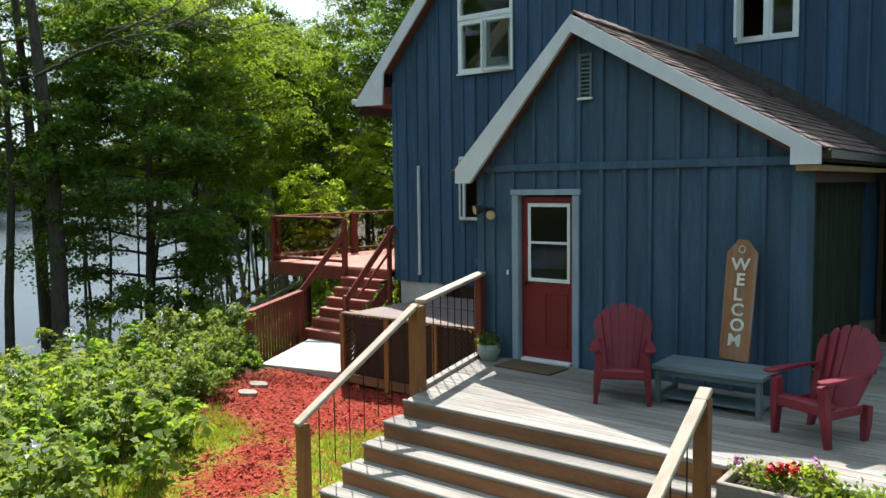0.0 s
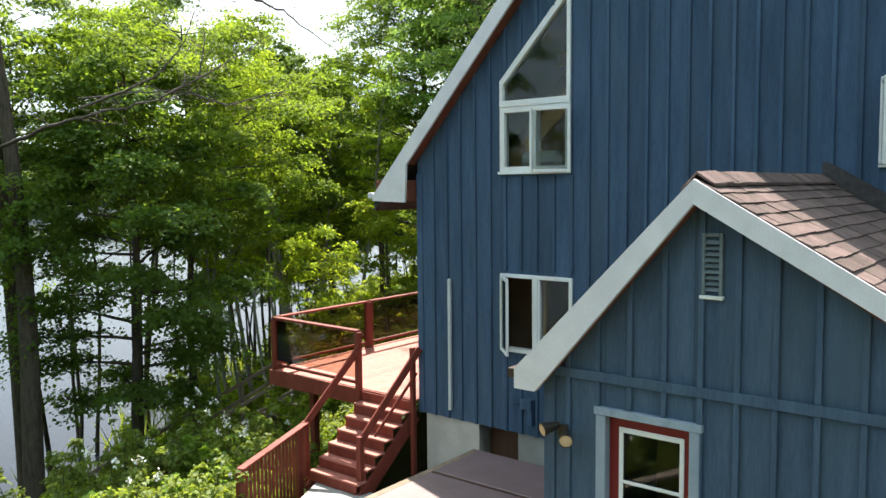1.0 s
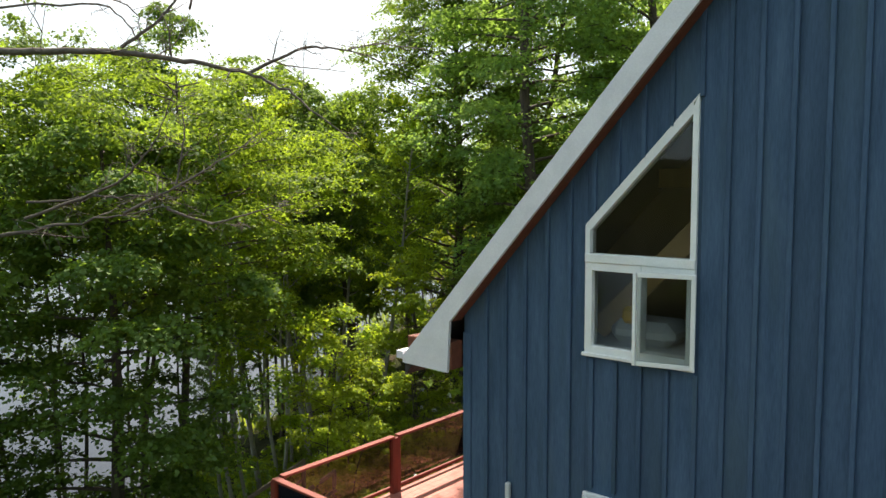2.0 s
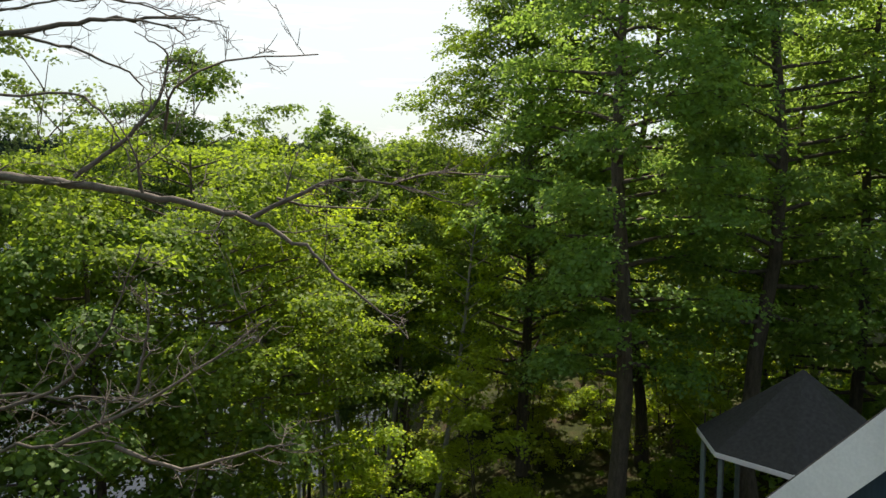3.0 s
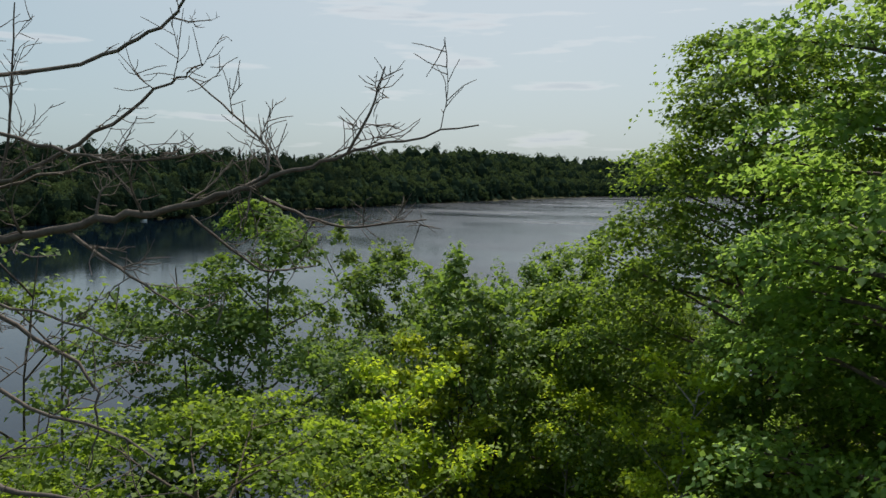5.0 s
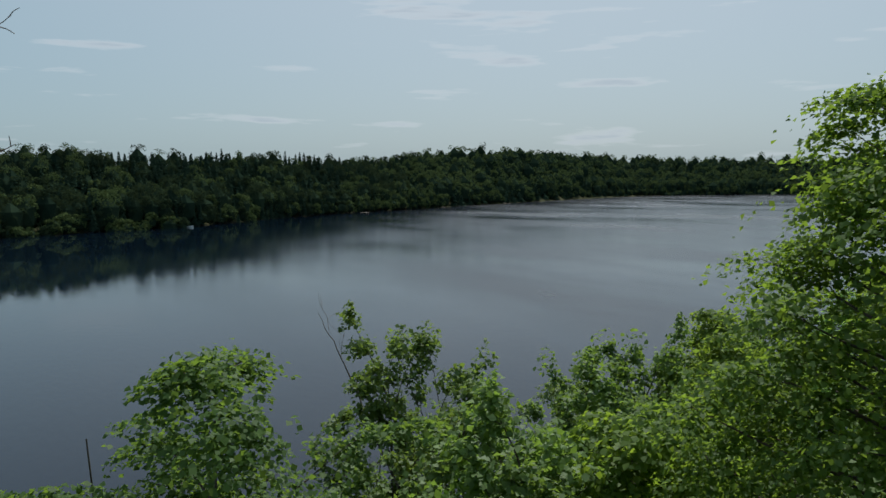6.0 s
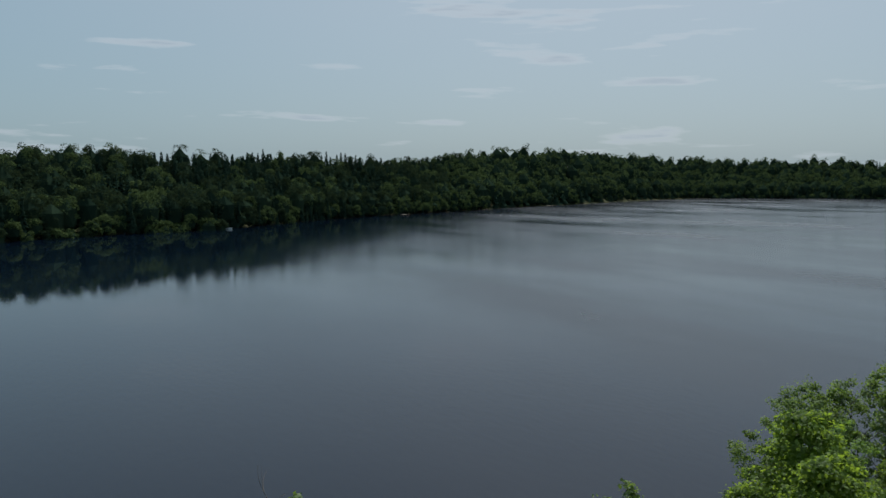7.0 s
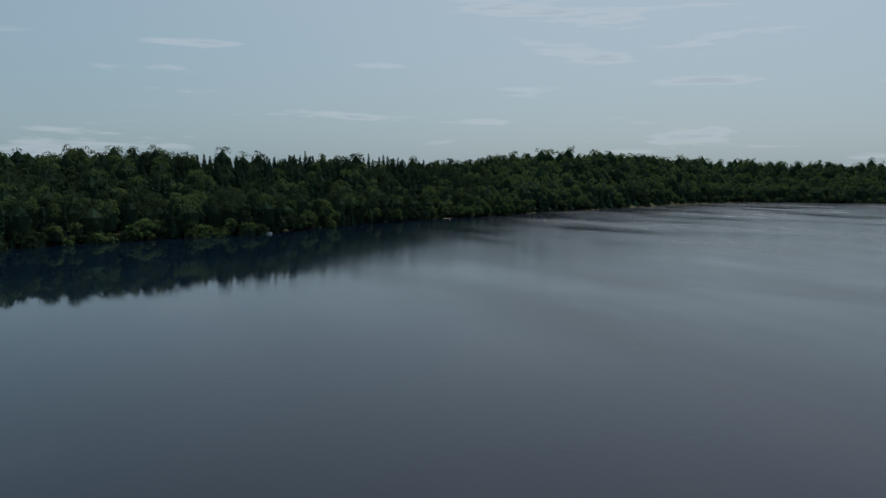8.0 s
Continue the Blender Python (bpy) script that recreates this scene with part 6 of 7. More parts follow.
def dead_tree(label, x, y, H, r, limbs, seed, shift=(0, 0, 0)):
    rng = np.random.default_rng(seed)
    t = thing("dead_tree", label, "tree")
    s = Soup()
    base = land(x, y)
    tr = bend((x, y, base - 0.5), (x - 0.5, y - 0.3, base + H), rng, 9, 0.015)
    s.tube(tr, r * np.linspace(1.2, 0.25, 9), 9)
    t.location = shift
    part_mesh("trunk", s.mesh("trunk", M["bark"]), t)
    for pts, r0, tw, ln in limbs:
        s = Soup()
        bare_limb(s, pts, r0, 0.006, rng, tw, ln, 2)
        part_mesh("limb", s.mesh("limb", M["deadwood"]), t, "bare grey limb with fine twigs")
    return t


dead_tree("half-dead tree with long bare grey limbs over the bank", -20.2, 9.8, 18.0, 0.21, [
    ([(-20.0, 9.4, 8.3), (-18.29, 10.06, 8.21), (-16.53, 10.49, 8.09), (-15.35, 11.32, 7.92), (-14.55, 11.88, 7.71), (-13.95, 12.2, 7.4), (-13.02, 12.67, 6.59)], 0.075, 9, 0.8),
    ([(-14.55, 11.88, 7.71), (-14.04, 12.5, 8.12), (-13.59, 12.99, 8.08), (-13.11, 13.49, 7.86)], 0.030, 8, 0.5),
    ([(-14.38, 12.09, 7.92), (-14.24, 12.39, 7.83), (-13.82, 13.15, 7.8)], 0.014, 6, 0.35),
    ([(-13.59, 12.99, 8.08), (-13.38, 13.39, 8.21), (-12.98, 14.12, 8.16)], 0.014, 7, 0.4),
    ([(-16.16, 10.75, 8.12), (-15.93, 11.21, 8.51), (-15.8, 11.56, 8.99), (-15.77, 11.66, 9.49), (-16.04, 11.39, 9.7)], 0.032, 6, 0.5),
    ([(-15.0, 11.2, 8.6), (-14.55, 11.05, 8.96), (-14.32, 11.46, 9.24), (-13.84, 12.23, 9.33)], 0.018, 8, 0.45),
    ([(-20.0, 9.4, 5.0), (-16.72, 9.3, 5.35), (-15.57, 9.76, 5.57), (-14.25, 10.39, 5.77)], 0.045, 8, 0.7),
    ([(-14.3, 10.33, 5.75), (-13.88, 10.73, 5.52), (-13.36, 11.27, 5.75), (-13.18, 11.45, 5.77)], 0.022, 8, 0.5),
    ([(-16.61, 9.43, 5.58), (-15.22, 10.17, 6.08), (-14.85, 10.46, 6.61), (-14.64, 10.78, 7.51)], 0.026, 9, 0.6),
    ([(-14.88, 10.03, 5.68), (-14.12, 10.71, 6.19), (-13.65, 11.54, 6.84)], 0.024, 9, 0.6),
    ([(-17.01, 9.63, 5.81), (-15.66, 10.42, 5.92), (-14.99, 10.94, 5.88)], 0.022, 8, 0.6),
    ([(-14.59, 10.65, 6.09), (-14.54, 10.79, 6.82), (-14.6, 10.78, 7.14)], 0.016, 6, 0.4),
    ([(-20.0, 9.5, 9.6), (-19.01, 11.55, 10.16), (-17.87, 12.4, 10.26), (-17.09, 13.08, 10.2)], 0.055, 6, 0.4),
    ([(-18.33, 11.96, 10.22), (-17.95, 12.29, 10.22), (-17.54, 12.65, 10.09), (-17.34, 12.71, 9.93)], 0.024, 6, 0.35),
    ([(-20.0, 9.6, 9.0), (-18.43, 11.69, 9.28), (-17.95, 12.07, 8.6), (-17.77, 12.08, 8.2)], 0.026, 7, 0.5),
    ([(-17.77, 12.08, 8.2), (-17.41, 12.43, 8.54), (-17.49, 12.72, 9.04)], 0.015, 7, 0.35),
], 31, (-0.11, 0.09, 0.03))
dead_tree("half-dead tree with a spray of bare black twigs", -23.1, 10.9, 17.5, 0.18, [
    ([(-23.1, 10.9, 10.3), (-21.92, 11.67, 10.92), (-20.9, 12.37, 11.17), (-20.03, 13.03, 11.31), (-19.31, 13.67, 11.49), (-18.8, 14.18, 11.6), (-18.56, 14.69, 11.81), (-18.29, 15.06, 11.97), (-17.89, 15.94, 12.18)], 0.055, 12, 0.55),
    ([(-18.8, 14.18, 11.6), (-18.63, 14.6, 11.8), (-18.76, 14.63, 12.05), (-19.35, 14.25, 12.56)], 0.016, 8, 0.4),
    ([(-18.66, 14.54, 11.64), (-18.38, 15.03, 11.41), (-18.08, 15.6, 11.48)], 0.014, 8, 0.4),
    ([(-19.65, 13.38, 11.39), (-19.32, 13.61, 11.18), (-18.69, 14.05, 10.8)], 0.020, 7, 0.4),
    ([(-18.86, 14.09, 11.51), (-18.71, 14.56, 11.08), (-18.56, 14.93, 11.13)], 0.011, 5, 0.3),
    ([(-18.29, 15.06, 11.97), (-18.2, 15.2, 12.25), (-18.25, 15.35, 12.6)], 0.012, 7, 0.35),
    ([(-23.1, 10.9, 12.2), (-22.54, 12.07, 12.49), (-20.81, 13.12, 12.14), (-19.94, 13.89, 11.89), (-19.46, 14.54, 12.01)], 0.030, 10, 0.5),
    ([(-23.1, 10.9, 11.0), (-21.94, 12.54, 11.46), (-20.77, 13.47, 11.91), (-20.03, 14.2, 12.54), (-19.81, 14.51, 12.73)], 0.032, 9, 0.55),
    ([(-21.29, 13.09, 11.64), (-21.25, 13.21, 12.17), (-21.31, 13.3, 13.35)], 0.018, 7, 0.5),
    ([(-21.29, 13.09, 11.68), (-20.4, 13.79, 11.93), (-20.24, 14.0, 11.94)], 0.016, 6, 0.4),
    ([(-22.6, 11.5, 11.6), (-21.38, 12.05, 12.2), (-20.55, 12.69, 12.53), (-20.27, 12.92, 12.77)], 0.034, 7, 0.5),
    ([(-23.1, 10.9, 10.4), (-21.44, 11.78, 10.79), (-20.07, 12.75, 10.91), (-18.91, 13.73, 10.58)], 0.026, 9, 0.5),
    ([(-25.14, 11.54, 11.1), (-23.41, 12.2, 10.72), (-22.17, 13.23, 10.38), (-21.22, 13.91, 9.81), (-21.13, 13.75, 8.99)], 0.045, 9, 0.7),
    ([(-23.1, 11.0, 11.3), (-20.52, 11.55, 11.04), (-18.91, 12.52, 10.61), (-17.6, 13.48, 10.22)], 0.036, 10, 0.6),
    ([(-20.73, 11.22, 11.41), (-19.56, 11.72, 11.12), (-18.28, 12.5, 10.84), (-18.19, 12.5, 11.21)], 0.030, 9, 0.5),
    ([(-23.1, 10.9, 12.4), (-24.05, 14.48, 13.22), (-23.27, 15.26, 13.78), (-23.06, 15.51, 14.33), (-23.05, 15.57, 14.59)], 0.034, 5, 0.3),
    ([(-23.27, 15.26, 13.77), (-23.16, 15.43, 13.72), (-23.04, 15.64, 13.75)], 0.012, 4, 0.2),
], 32, (-0.06, 0.05, 0.02))
dead_tree("leaning dead stem with bare side twigs on the shore", -32.7, 25.0, 4.0, 0.07, [
    ([(-32.9, 24.9, -1.0), (-33.36, 24.63, 5.0), (-34.2, 24.09, 6.51), (-35.29, 23.48, 8.95), (-35.92, 23.04, 10.21)], 0.06, 7, 0.9),
    ([(-34.29, 23.97, 6.66), (-34.48, 23.4, 6.25), (-34.71, 22.86, 6.43)], 0.02, 6, 0.6),
], 33)
for i, (x, y, h) in enumerate(((-32.6, 25.3, 12.0), (-29.2, 19.6, 10.6), (-28.0, 17.0, 14.6), (-29.8, 21.6, 11.0))):
    dead_tree("bare thin dead stem among the shore trees", x, y, h, 0.045, [
        ([(x - 0.2, y, land(x, y) + h * 0.55), (x + 0.3, y + 0.2, land(x, y) + h * 0.75), (x + 0.4, y + 0.7, land(x, y) + h * 0.95)], 0.02, 8, 0.8)], 40 + i)


# --- undergrowth
def shrub(label, seed, R, Hh, n, leaf, leafmat, flowers=0, sides=3):
    rng = np.random.default_rng(seed)
    t = thing("shrub", label, "shrub", "shrubs on the bank")
    s = Soup()
    stems = []
    radii = []
    for k in range(30):
        a, q = rng.random() * 2 * np.pi, math.sqrt(rng.random()) * R
        tall = Hh * rng.uniform(0.35, 1.0) ** 0.8 * (1.15 - 0.45 * q / R)
        foot = np.array((math.cos(a) * q * 0.75, math.sin(a) * q * 0.75, -0.2))
        top = np.array((math.cos(a) * q + rng.normal() * 0.12, math.sin(a) * q + rng.normal() * 0.12, tall))
        st = bend(foot, top, rng, 6, 0.06)
        s.tube(st, np.linspace(0.011, 0.003, 6), 3)
        for j in (2, 3, 4, 5):
            stems += [st[j]] * (7 - j)
            radii += [R * (0.30 - 0.04 * j)] * (7 - j)
    part_mesh("woody_base", s.mesh("woody_base", M["bark"]), t)
    e = np.array(stems)
    per = 26
    k = n // per
    pick = rng.integers(0, len(e), k)
    c, out = pillows(e[pick], np.array(radii)[pick] * rng.uniform(0.7, 1.3, k), per, rng, 0.8, 0.1)
    c[:, 2] = np.abs(c[:, 2])
    part_mesh("foliage", leaves_mesh("foliage", c, leaf * rng.uniform(0.5, 1.3, len(c)), rng, leafmat, width=0.7, facing_out=out, sides=sides), t)
    if flowers:
        h = e[rng.integers(0, len(e), flowers)] + np.array((0, 0, 0.18)) + rng.normal(size=(flowers, 3)) * 0.12
        c = (h[:, None] + rng.normal(size=(flowers, 18, 3)) * 0.036).reshape(-1, 3)
        part_mesh("blossom", leaves_mesh("blossom", c, 0.045, rng, M["petal"], 0.5, 0.9), t, "white blossom heads")
    return t


sa = shrub("leafy green shrub with white blossom on the bank", 51, 1.1, 1.45, 3900, 0.085, M["weed"], 4, 4)
sb2 = shrub("broad-leaved weeds and brambles on the bank", 52, 1.2, 1.0, 2600, 0.12, M["sunleaf"], 0, 4)
sc2 = shrub("low bright green shrub on the bank", 53, 1.0, 0.8, 2600, 0.09, M["bright"], 0, 4)
settle(sa, -9.6, 4.2)
settle(sb2, -11.8, 6.6)
settle(sc2, -13.6, 8.2)
taken = [(-9.6, 4.2), (-11.8, 6.6), (-13.6, 8.2)]
for k in range(900):
    x, y = rngt.uniform(-24, -6), rngt.uniform(0.5, 22)
    d = shore(x, y)
    if d > -0.6 or d < -16:
        continue
    if x > np.interp(y, (3, 4.8, 6.3, 7.9, 8.8, 12), (-6.9, -8.3, -9.8, -10.9, -11.9, -13.0)):      # lawn, mulch and walk stay clear
        continue
    if x > -12.75 and y > 8.4:
        continue
    if -15.2 < x and y > 11.7:
        if x > -14.9:
            continue
    if min(math.hypot(x - a, y - b) for a, b in taken) < 1.15:
        continue
    taken.append((x, y))
    place((sa, sb2, sc2)[k % 3], x, y, rngt.uniform(0, 360), rngt.uniform(0.65, 1.15) * (1.0 if y < 9 else 0.9))
for x, y, s in ((-8.3, 3.3, 0.85), (-7.6, 2.7, 0.8), (-8.9, 3.9, 0.8), (-12.9, 10.3, 0.6), (-13.3, 11.2, 0.65), (-12.6, 9.3, 0.55), (-13.1, 12.3, 0.5), (-12.2, 8.2, 0.55), (-10.7, 7.35, 0.5), (-10.2, 6.6, 0.55), (-9.7, 5.9, 0.5), (-11.3, 8.4, 0.5), (-9.0, 5.2, 0.55), (-14.5, 9.8, 1.3), (-15.6, 8.7, 1.35), (-16.4, 10.4, 1.4), (-15.2, 11.2, 1.25), (-14.0, 10.9, 1.0), (-16.2, 12.4, 1.3), (-17.6, 11.6, 1.4)):
    place((sa, sb2)[int(x * 10) % 2], x, y, rngt.uniform(0, 360), s)

under = shrub("leafy undergrowth and saplings beneath the trees", 54, 1.5, 2.2, 1600, 0.18, M["bright"])
settle(under, -17.0, 19.0)
taken = [(-17.0, 19.0)]
for k in range(1500):
    x, y = rngt.uniform(-38, -12), rngt.uniform(13, 46)
    if not -30 < shore(x, y) < -0.4 or (x > -15.4 and y < 26) or math.hypot(x + 13.4, y - 23.7) < 3.4 or min(math.hypot(x - a, y - b) for a, b in taken) < (2.1 if y < 26 else 2.3):
        continue
    taken.append((x, y))
    place(under, x, y, rngt.uniform(0, 360), rngt.uniform(0.5, 0.95))

rngg = np.random.default_rng(8)


def lawn_edge(y):
    return float(np.interp(y, (3, 4.8, 6.3, 7.9, 8.8, 12), (-6.9, -8.3, -9.8, -10.9, -11.9, -13.0)))


def weed_carpet(name, label, n, area, hgt, leaf, leafmat, keep, per=14):
    """Low broad-leaved plants, each a small dome of leaves on the ground."""
    x, y = rngg.uniform(*area[0], n), rngg.uniform(*area[1], n)
    ok = np.array([keep(a, b) for a, b in zip(x, y)])
    base = np.array([(a, b, land(a, b)) for a, b in zip(x[ok], y[ok])])
    h = hgt * rngg.uniform(0.35, 1.25, len(base))
    base[:, 2] += h * 0.55
    c, out = pillows(base, 0.16 + h * 0.45, per, rngg, 0.9, 0.15)
    size = np.repeat(leaf * rngg.uniform(0.7, 1.3, len(base)), per) * rngg.uniform(0.6, 1.25, len(c))
    return tagged(new(name, leaves_mesh(name, c, size, rngg, leafmat, width=0.72, facing_out=out, sides=4)), label, "weeds", kind="stuff")


weed_carpet("bank_weeds", "waist-high leafy weeds covering the sunny bank", 7600, ((-22, -6.5), (0.5, 22)), 0.5, 0.105, M["weed"], lambda x, y: -15 < shore(x, y) < -1.0 and x < lawn_edge(y) - 0.1 and not (x > -12.75 and y > 8.4) and not (x > -14.9 and y > 11.7))


def blades(name, label, n, area, hgt, leafmat, keep):
    x, y = rngg.uniform(*area[0], n), rngg.uniform(*area[1], n)
    ok = np.array([keep(a, b) for a, b in zip(x, y)])
    x, y = x[ok], y[ok]
    n = len(x)
    z = np.array([land(a, b) for a, b in zip(x, y)])
    a = rngg.random(n) * 2 * np.pi
    h = hgt * rngg.uniform(0.4, 1.2, n)
    w = 0.006 + h * 0.05
    dx, dy = np.cos(a) * w, np.sin(a) * w
    lx, ly = rngg.normal(size=n) * h * 0.45, rngg.normal(size=n) * h * 0.45
    v = np.empty((n, 3, 3))
    v[:, 0] = np.stack([x - dx, y - dy, z - 0.02], 1)
    v[:, 1] = np.stack([x + dx, y + dy, z - 0.02], 1)
    v[:, 2] = np.stack([x + lx, y + ly, z + h], 1)
    f = np.arange(n * 3).reshape(n, 3)
    return tagged(new(name, mesh_of(name, v.reshape(-1, 3).tolist(), f.tolist(), leafmat)), label, "grass", kind="stuff")


def lawn_keep(x, y):
    if y > 4.6 and x > -5.75:
        return False
    v = math.sin(x * 2.1 + y * 1.3) + math.sin(x * 0.9 - y * 2.7) + rngg.normal() * 0.5
    return math.hypot(x + 6.9, y - 5.3) < 3.2 and v > -0.3 and math.hypot(x + 8.4, y - 8.6) > 2.0 and all(math.hypot(x - a, y - b) > r * 0.95 + 0.12 * rngg.normal() for a, b, r in PATCHES)


blades("lawn_grass", "short yellow-green lawn grass by the steps", 60000, ((-10.5, -3.5), (2.0, 8.6)), 0.07, M["grass"], lawn_keep)
blades("bank_grass", "long rough grass on the bank", 26000, ((-26, -9), (3, 22)), 0.5, M["weed"], lambda x, y: -14 < shore(x, y) < -0.2 and x < -10.3 - max(0, 0.3 * (y - 4)) and not (x > -15 and y > 11.8))
blades("shore_reeds", "green reeds along the water's edge", 16000, ((-60, -18), (0, 60)), 1.0, M["weed"], lambda x, y: -1.6 < shore(x, y) < 0.9)

# mulch chips
mc = rngg.uniform(size=(14000, 2)) * np.array((5.2, 5.6)) + np.array((-11.2, 4.2))
mk = [(x, y) for x, y in mc if (math.hypot(x + 8.6, y - 8.3) < 2.1 or any(math.hypot(x - a, y - b) < r + 0.15 * rngg.normal() for a, b, r in PATCHES)) and not (x > -5.8)]
cc = np.array([(x, y, land(x, y) + 0.012) for x, y in mk])
ch = new("mulch_chips", leaves_mesh("mulch_chips", cc, rngg.uniform(0.03, 0.09, len(cc)), rngg, M["mulchchip"], 1.6, 0.4, 0.05))
tagged(ch, "scattered red bark mulch chips", "mulch", kind="stuff")


# --- far woods on the other shore
def far_woods():
    """Broad crowns of rounded lumps and tiered conifers on a rising shore."""
    rng = np.random.default_rng(77)
    bm = bmesh.new()
    bmesh.ops.create_icosphere(bm, subdivisions=1, radius=1.0)
    ico = np.array([v.co[:] for v in bm.verts])
    tri = np.array([[v.index for v in f.verts] for f in bm.faces])
    bm.free()
    verts, faces = [], []
    crowns = {"light": ([], [], []), "dark": ([], [], [])}
    blades_v = []
    count = 0
    rows = [(-2, 0.55), (3, 0.9), (9, 1.0), (16, 1.0), (24, 1.0), (33, 1.0), (44, 1.0), (57, 1.0), (72, 1.0), (92, 1.0), (116, 1.0)]
    for row, (back, tall) in enumerate(rows):
        a = 20.0
        while a < 108:
            R0 = far_shore(a)
            far = R0 > 520
            R = R0 + back + rng.normal() * 2.2
            stand = 0.5 + 0.5 * math.sin(a * 0.9 + row * 0.8) * math.sin(a * 0.37 + 1.3 * row)       # stands of one kind
            conifer = rng.random() < (0.6 if 66 < a < 86 and row > 3 else (0.25 if row < 4 else 0.06) + 0.40 * stand)
            slimmer = conifer and row < 4 and not far
            w = rng.uniform(1.5, 2.4) if slimmer else rng.uniform(2.9, 4.3) if conifer else rng.uniform(3.4, 6.2) * (0.7 if row == 0 else 1.0)
            if far:
                w *= 1.35
            a += math.degrees(w * rng.uniform(0.8, 1.45) * (0.72 if row > 5 else 1.0) / R)
            x, y = OX - R * math.sin(radians(a)), OY + R * math.cos(radians(a))
            z = land(x, y) - 0.3
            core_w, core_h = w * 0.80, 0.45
            if conifer:
                h = tall * rng.uniform(11.0, 16.5) * (1.14 if 66 < a < 86 and row > 4 else 1.0)
                tiers = 9 if far else 12
                per = 10 if far else 20
                f = (np.arange(tiers)[:, None] + rng.random((tiers, per))) / tiers
                rad = (w * (1.04 - f) ** 0.72 + 0.2) * rng.uniform(0.65, 1.15, f.shape)
                th = rng.random(f.shape) * 2 * np.pi
                zz = z + h * (0.08 + 0.92 * f)
                d = np.stack([np.cos(th), np.sin(th)], -1)
                n2 = np.stack([-np.sin(th), np.cos(th)], -1)
                half = (0.24 * rad + 0.26)[..., None]
                tip = np.concatenate([np.array((x, y)) + d * rad[..., None], (zz - 0.30 * rad)[..., None]], -1)
                b1 = np.concatenate([np.array((x, y)) + d * rad[..., None] * 0.25 + n2 * half, (zz + 0.12 * rad)[..., None]], -1)
                b2 = np.concatenate([np.array((x, y)) + d * rad[..., None] * 0.25 - n2 * half, (zz + 0.12 * rad)[..., None]], -1)
                blades_v.append(np.stack([tip, b1, b2], 2).reshape(-1, 3))
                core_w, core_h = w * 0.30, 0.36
            else:
                h = tall * (w * rng.uniform(1.0, 1.7) + rng.uniform(6.8, 9.4)) + (1.8 if row > 5 else 0.0)
                k, per, leaf = (9, 26, 1.2) if far else (16, 46, 0.72)
                u = rng.random(k) ** 0.75
                th = rng.random(k) * 2 * np.pi
                rad = w * np.sqrt(np.clip(1 - (u * 1.25 - 0.35) ** 2 * 1.05, 0.08, 1)) * rng.uniform(0.55, 0.80, k)
                c = np.stack([x + rad * np.cos(th), y + rad * np.sin(th), z + h * (0.10 + 0.80 * u)], 1)
                lump = w * rng.uniform(0.30, 0.46, k)
                nv = rng.normal(size=(k, per, 3))
                nv /= np.linalg.norm(nv, axis=2)[..., None]
                nv[..., 2] = np.where(nv[..., 2] < -0.35, -nv[..., 2], nv[..., 2])
                q = c[:, None] + nv * lump[:, None, None] * rng.uniform(0.82, 1.10, (k, per, 1))
                # pale crowns are commoner below 62 degrees; distance haze is put into their colour
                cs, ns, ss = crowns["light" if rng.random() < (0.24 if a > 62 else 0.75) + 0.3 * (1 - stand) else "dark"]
                cs.append(q.reshape(-1, 3))
                ns.append(nv.reshape(-1, 3))
                ss.append(rng.uniform(0.6, 1.25, k * per) * leaf)
            # filler core: its dark colour makes the gaps between leaves read as shade
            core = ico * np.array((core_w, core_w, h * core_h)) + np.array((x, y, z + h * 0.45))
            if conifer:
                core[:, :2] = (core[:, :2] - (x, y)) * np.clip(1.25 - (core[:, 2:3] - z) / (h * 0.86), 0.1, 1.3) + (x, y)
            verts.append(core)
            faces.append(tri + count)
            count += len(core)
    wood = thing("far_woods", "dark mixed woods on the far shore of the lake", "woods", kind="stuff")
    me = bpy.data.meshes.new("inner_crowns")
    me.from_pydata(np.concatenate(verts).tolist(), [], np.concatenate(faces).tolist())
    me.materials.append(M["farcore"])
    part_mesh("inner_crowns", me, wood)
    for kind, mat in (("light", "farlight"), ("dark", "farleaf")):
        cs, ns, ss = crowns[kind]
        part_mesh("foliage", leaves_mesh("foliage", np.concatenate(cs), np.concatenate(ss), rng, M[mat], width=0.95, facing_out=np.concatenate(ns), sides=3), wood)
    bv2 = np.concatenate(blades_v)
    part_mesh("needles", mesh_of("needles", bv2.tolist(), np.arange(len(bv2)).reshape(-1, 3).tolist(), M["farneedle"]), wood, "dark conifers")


far_woods()


def far_dock(x, y, turn, length, label):
    """A low plank dock on posts that runs out from the far shore."""
    t = thing("dock", label, "dock", "docks on the far shore", m=pose(x, y, LAKE, 0, 0, turn))
    for i in range(int(length / 0.5)):
        part("plank", box((i * 0.5 + 0.02, -0.9, 0.42), (i * 0.5 + 0.48, 0.9, 0.50), None, 0), M["rail"], t)
    for px in (0.3, length - 0.3):
        for py in (-0.8, 0.8):
            part("post", box((px - 0.08, py - 0.08, -1.5), (px + 0.08, py + 0.08, 0.9), None, 0), M["oldwood"], t)
    return t


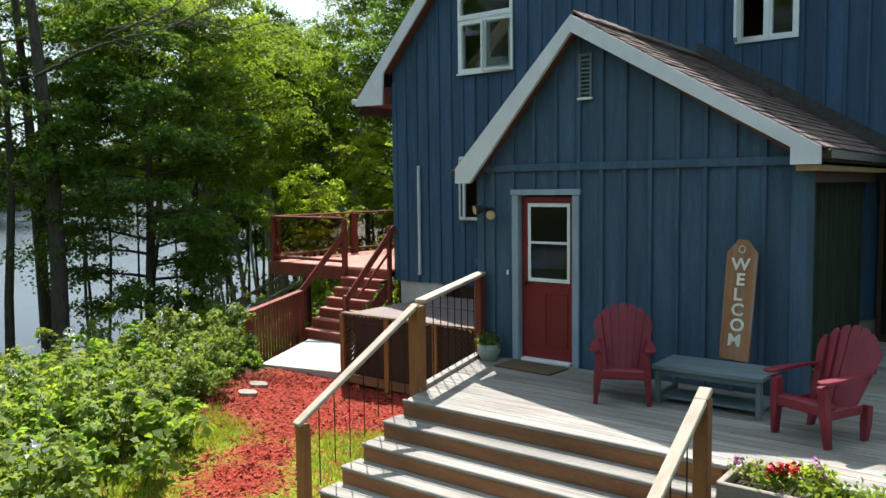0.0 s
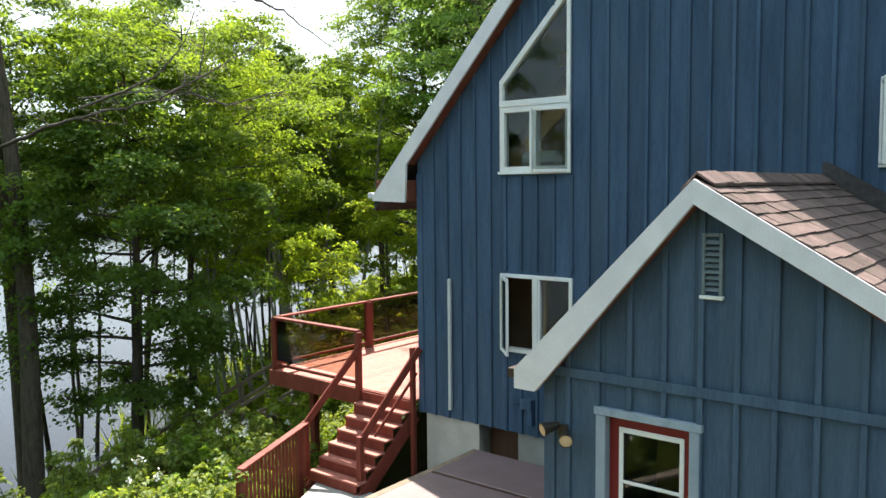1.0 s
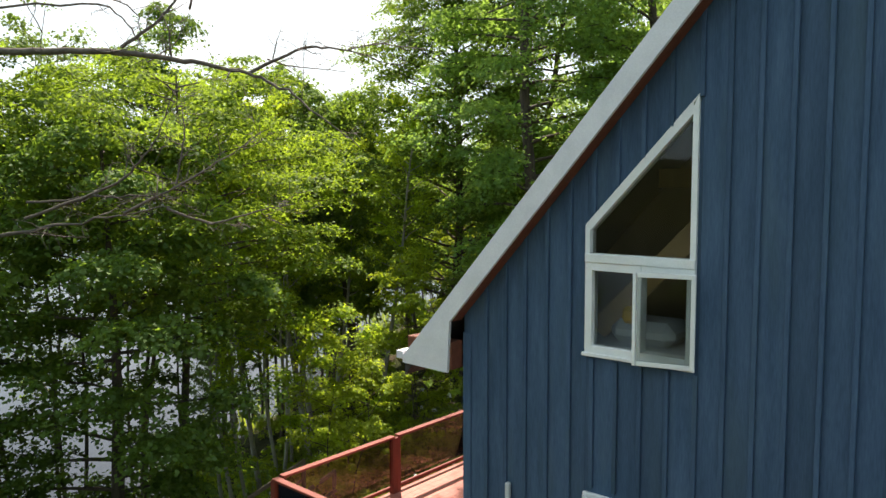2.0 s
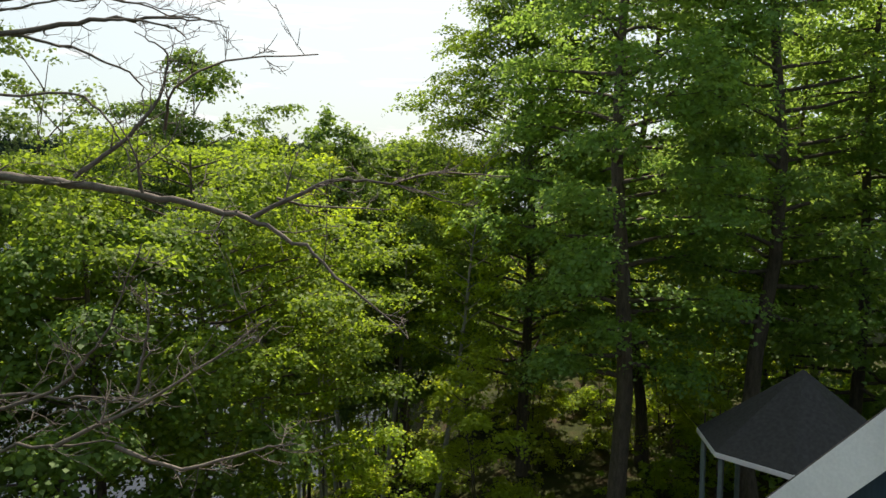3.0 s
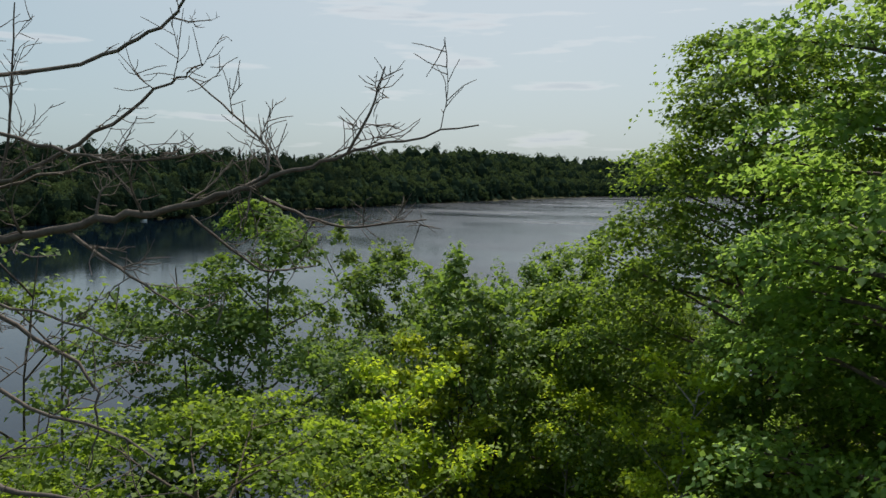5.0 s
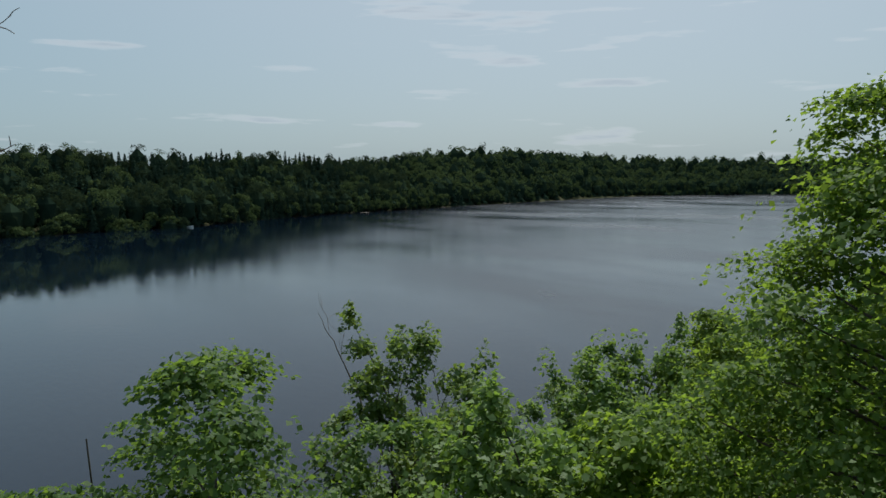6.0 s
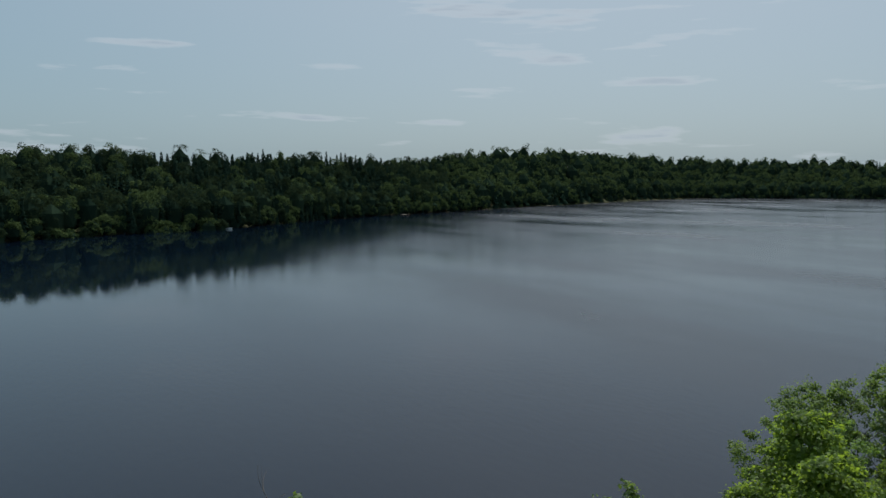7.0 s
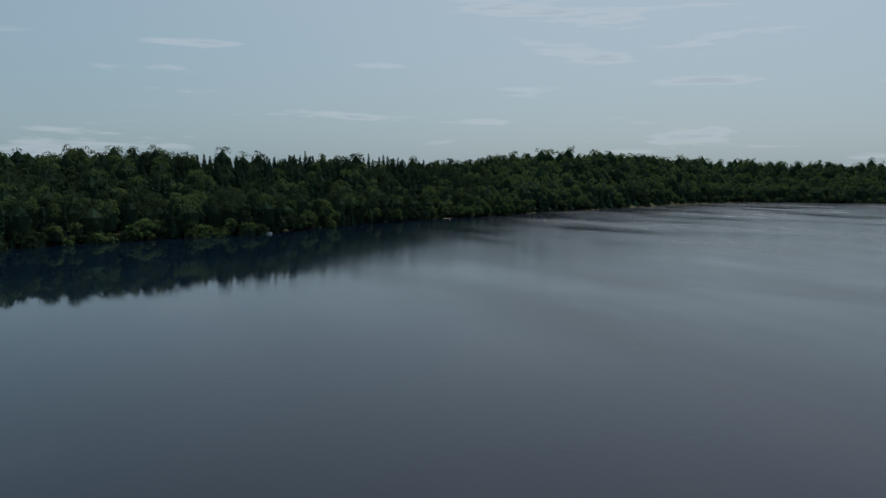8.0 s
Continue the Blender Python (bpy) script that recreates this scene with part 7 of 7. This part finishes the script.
far_dock(-425.5, 207.5, 20, 5.0, "pale plank dock on the far shore")
far_dock(-476.5, 288.5, 25, 6.0, "pale plank dock on the far shore")
far_dock(-512.0, 374.0, 200, 6.0, "pale plank dock on the far shore")
boat = thing("rowing_boat", "white rowing boat moored off the far shore", "boat", m=pose(-342.5, 91.5, LAKE, 0, 0, 62))
hull = bmesh.new()
ribs = []
for q in range(9):
    f = q / 8
    half = 0.85 * math.sin(math.pi * min(0.15 + f * 0.55, 0.7)) * (1.0 if f < 0.6 else 1 - ((f - 0.6) / 0.4) ** 2 * 0.95)
    ribs.append([hull.verts.new((4.4 * f - 2.2, sgn * half * k2, z2)) for sgn, k2, z2 in ((-1, 1.0, 0.55 + 0.2 * f * f), (-1, 0.7, 0.0), (0, 0, -0.18), (1, 0.7, 0.0), (1, 1.0, 0.55 + 0.2 * f * f))])
for ra, rb in zip(ribs, ribs[1:]):
    for q in range(4):
        hull.faces.new((ra[q], ra[q + 1], rb[q + 1], rb[q]))
hull.faces.new(ribs[0])
part("hull", hull, M["vinyl"], boat)
for q in (-1.0, 0.6):
    part("thwart", box((q - 0.15, -0.7, 0.36), (q + 0.15, 0.7, 0.40), None, 0), M["rail"], boat)

# --- shingles on the porch roof
def shingle_mesh():
    bm = bmesh.new()
    v = [(-0.151, 0, 0.002), (0.151, 0, 0.002), (0.151, 0.24, -0.006), (-0.151, 0.24, -0.006), (-0.150, 0, 0.024), (0.150, 0, 0.024), (0.151, 0.24, 0.004), (-0.151, 0.24, 0.004)]
    vs = [bm.verts.new(q) for q in v]
    for q in ((3, 2, 1, 0), (4, 5, 6, 7), (0, 1, 5, 4), (1, 2, 6, 5), (2, 3, 7, 6), (3, 0, 4, 7)):
        bm.faces.new([vs[i] for i in q])
    return solid(bm, M["shingle"], "shingle")


sm = shingle_mesh()
run, fall = PR[0] - PA[0], PR[1] - PA[1]
length = math.hypot(run, fall)
tilt = math.degrees(math.atan2(-fall, run))
rows = 20
# a slope frame: x along the ridge, y up the slope, z outwards
frame_r = Matrix(((0, -run / length, -fall / length, 0), (1, 0, 0, 0), (0, -fall / length, run / length, 0), (0, 0, 0, 1)))
frame_r.translation = (PR[0], 8.17, PR[1])
for r in range(rows):
    up = r * (length - 0.05) / rows - 0.03
    x = 0.15 if r % 2 else 0.0
    while x < 4.0:
        w = 1.0
        m = frame_r @ pose(min(max(x, 0.15), 3.84), up + random.uniform(-0.006, 0.006), 0.006 + random.uniform(0, 0.006), random.uniform(-0.8, 1.2), random.uniform(-0.5, 0.5), random.uniform(-0.6, 0.6))
        part_mesh("shingle", sm, porch_roof, "", m)
        x += 0.306
cm2 = bmesh.new()
cv2 = [(-0.13, 0, -0.115), (0, 0, 0.02), (0.14, 0, -0.075), (-0.13, 0.27, -0.13), (0, 0.27, -0.006), (0.14, 0.27, -0.1)]
lo2 = [cm2.verts.new((x, y, z)) for x, y, z in cv2]
hi2 = [cm2.verts.new((x, y, z + 0.022)) for x, y, z in cv2]
for q in ((0, 1, 4, 3), (1, 2, 5, 4)):
    cm2.faces.new([hi2[i] for i in q])
    cm2.faces.new([lo2[i] for i in q[::-1]])
for a, b in ((0, 1), (1, 2), (2, 5), (5, 4), (4, 3), (3, 0)):
    cm2.faces.new((lo2[a], lo2[b], hi2[b], hi2[a]))
cap_m = solid(cm2, M["shingle"], "ridge_cap")
for k in range(27):
    part_mesh("ridge_cap", cap_m, porch_roof, "", pose(PA[0] + random.uniform(-0.006, 0.006), 8.22 + k * 0.146, PA[1] + 0.035 + random.uniform(0, 0.006), 5.0 + random.uniform(-1.5, 2), 0, random.uniform(-1.5, 1.5)))
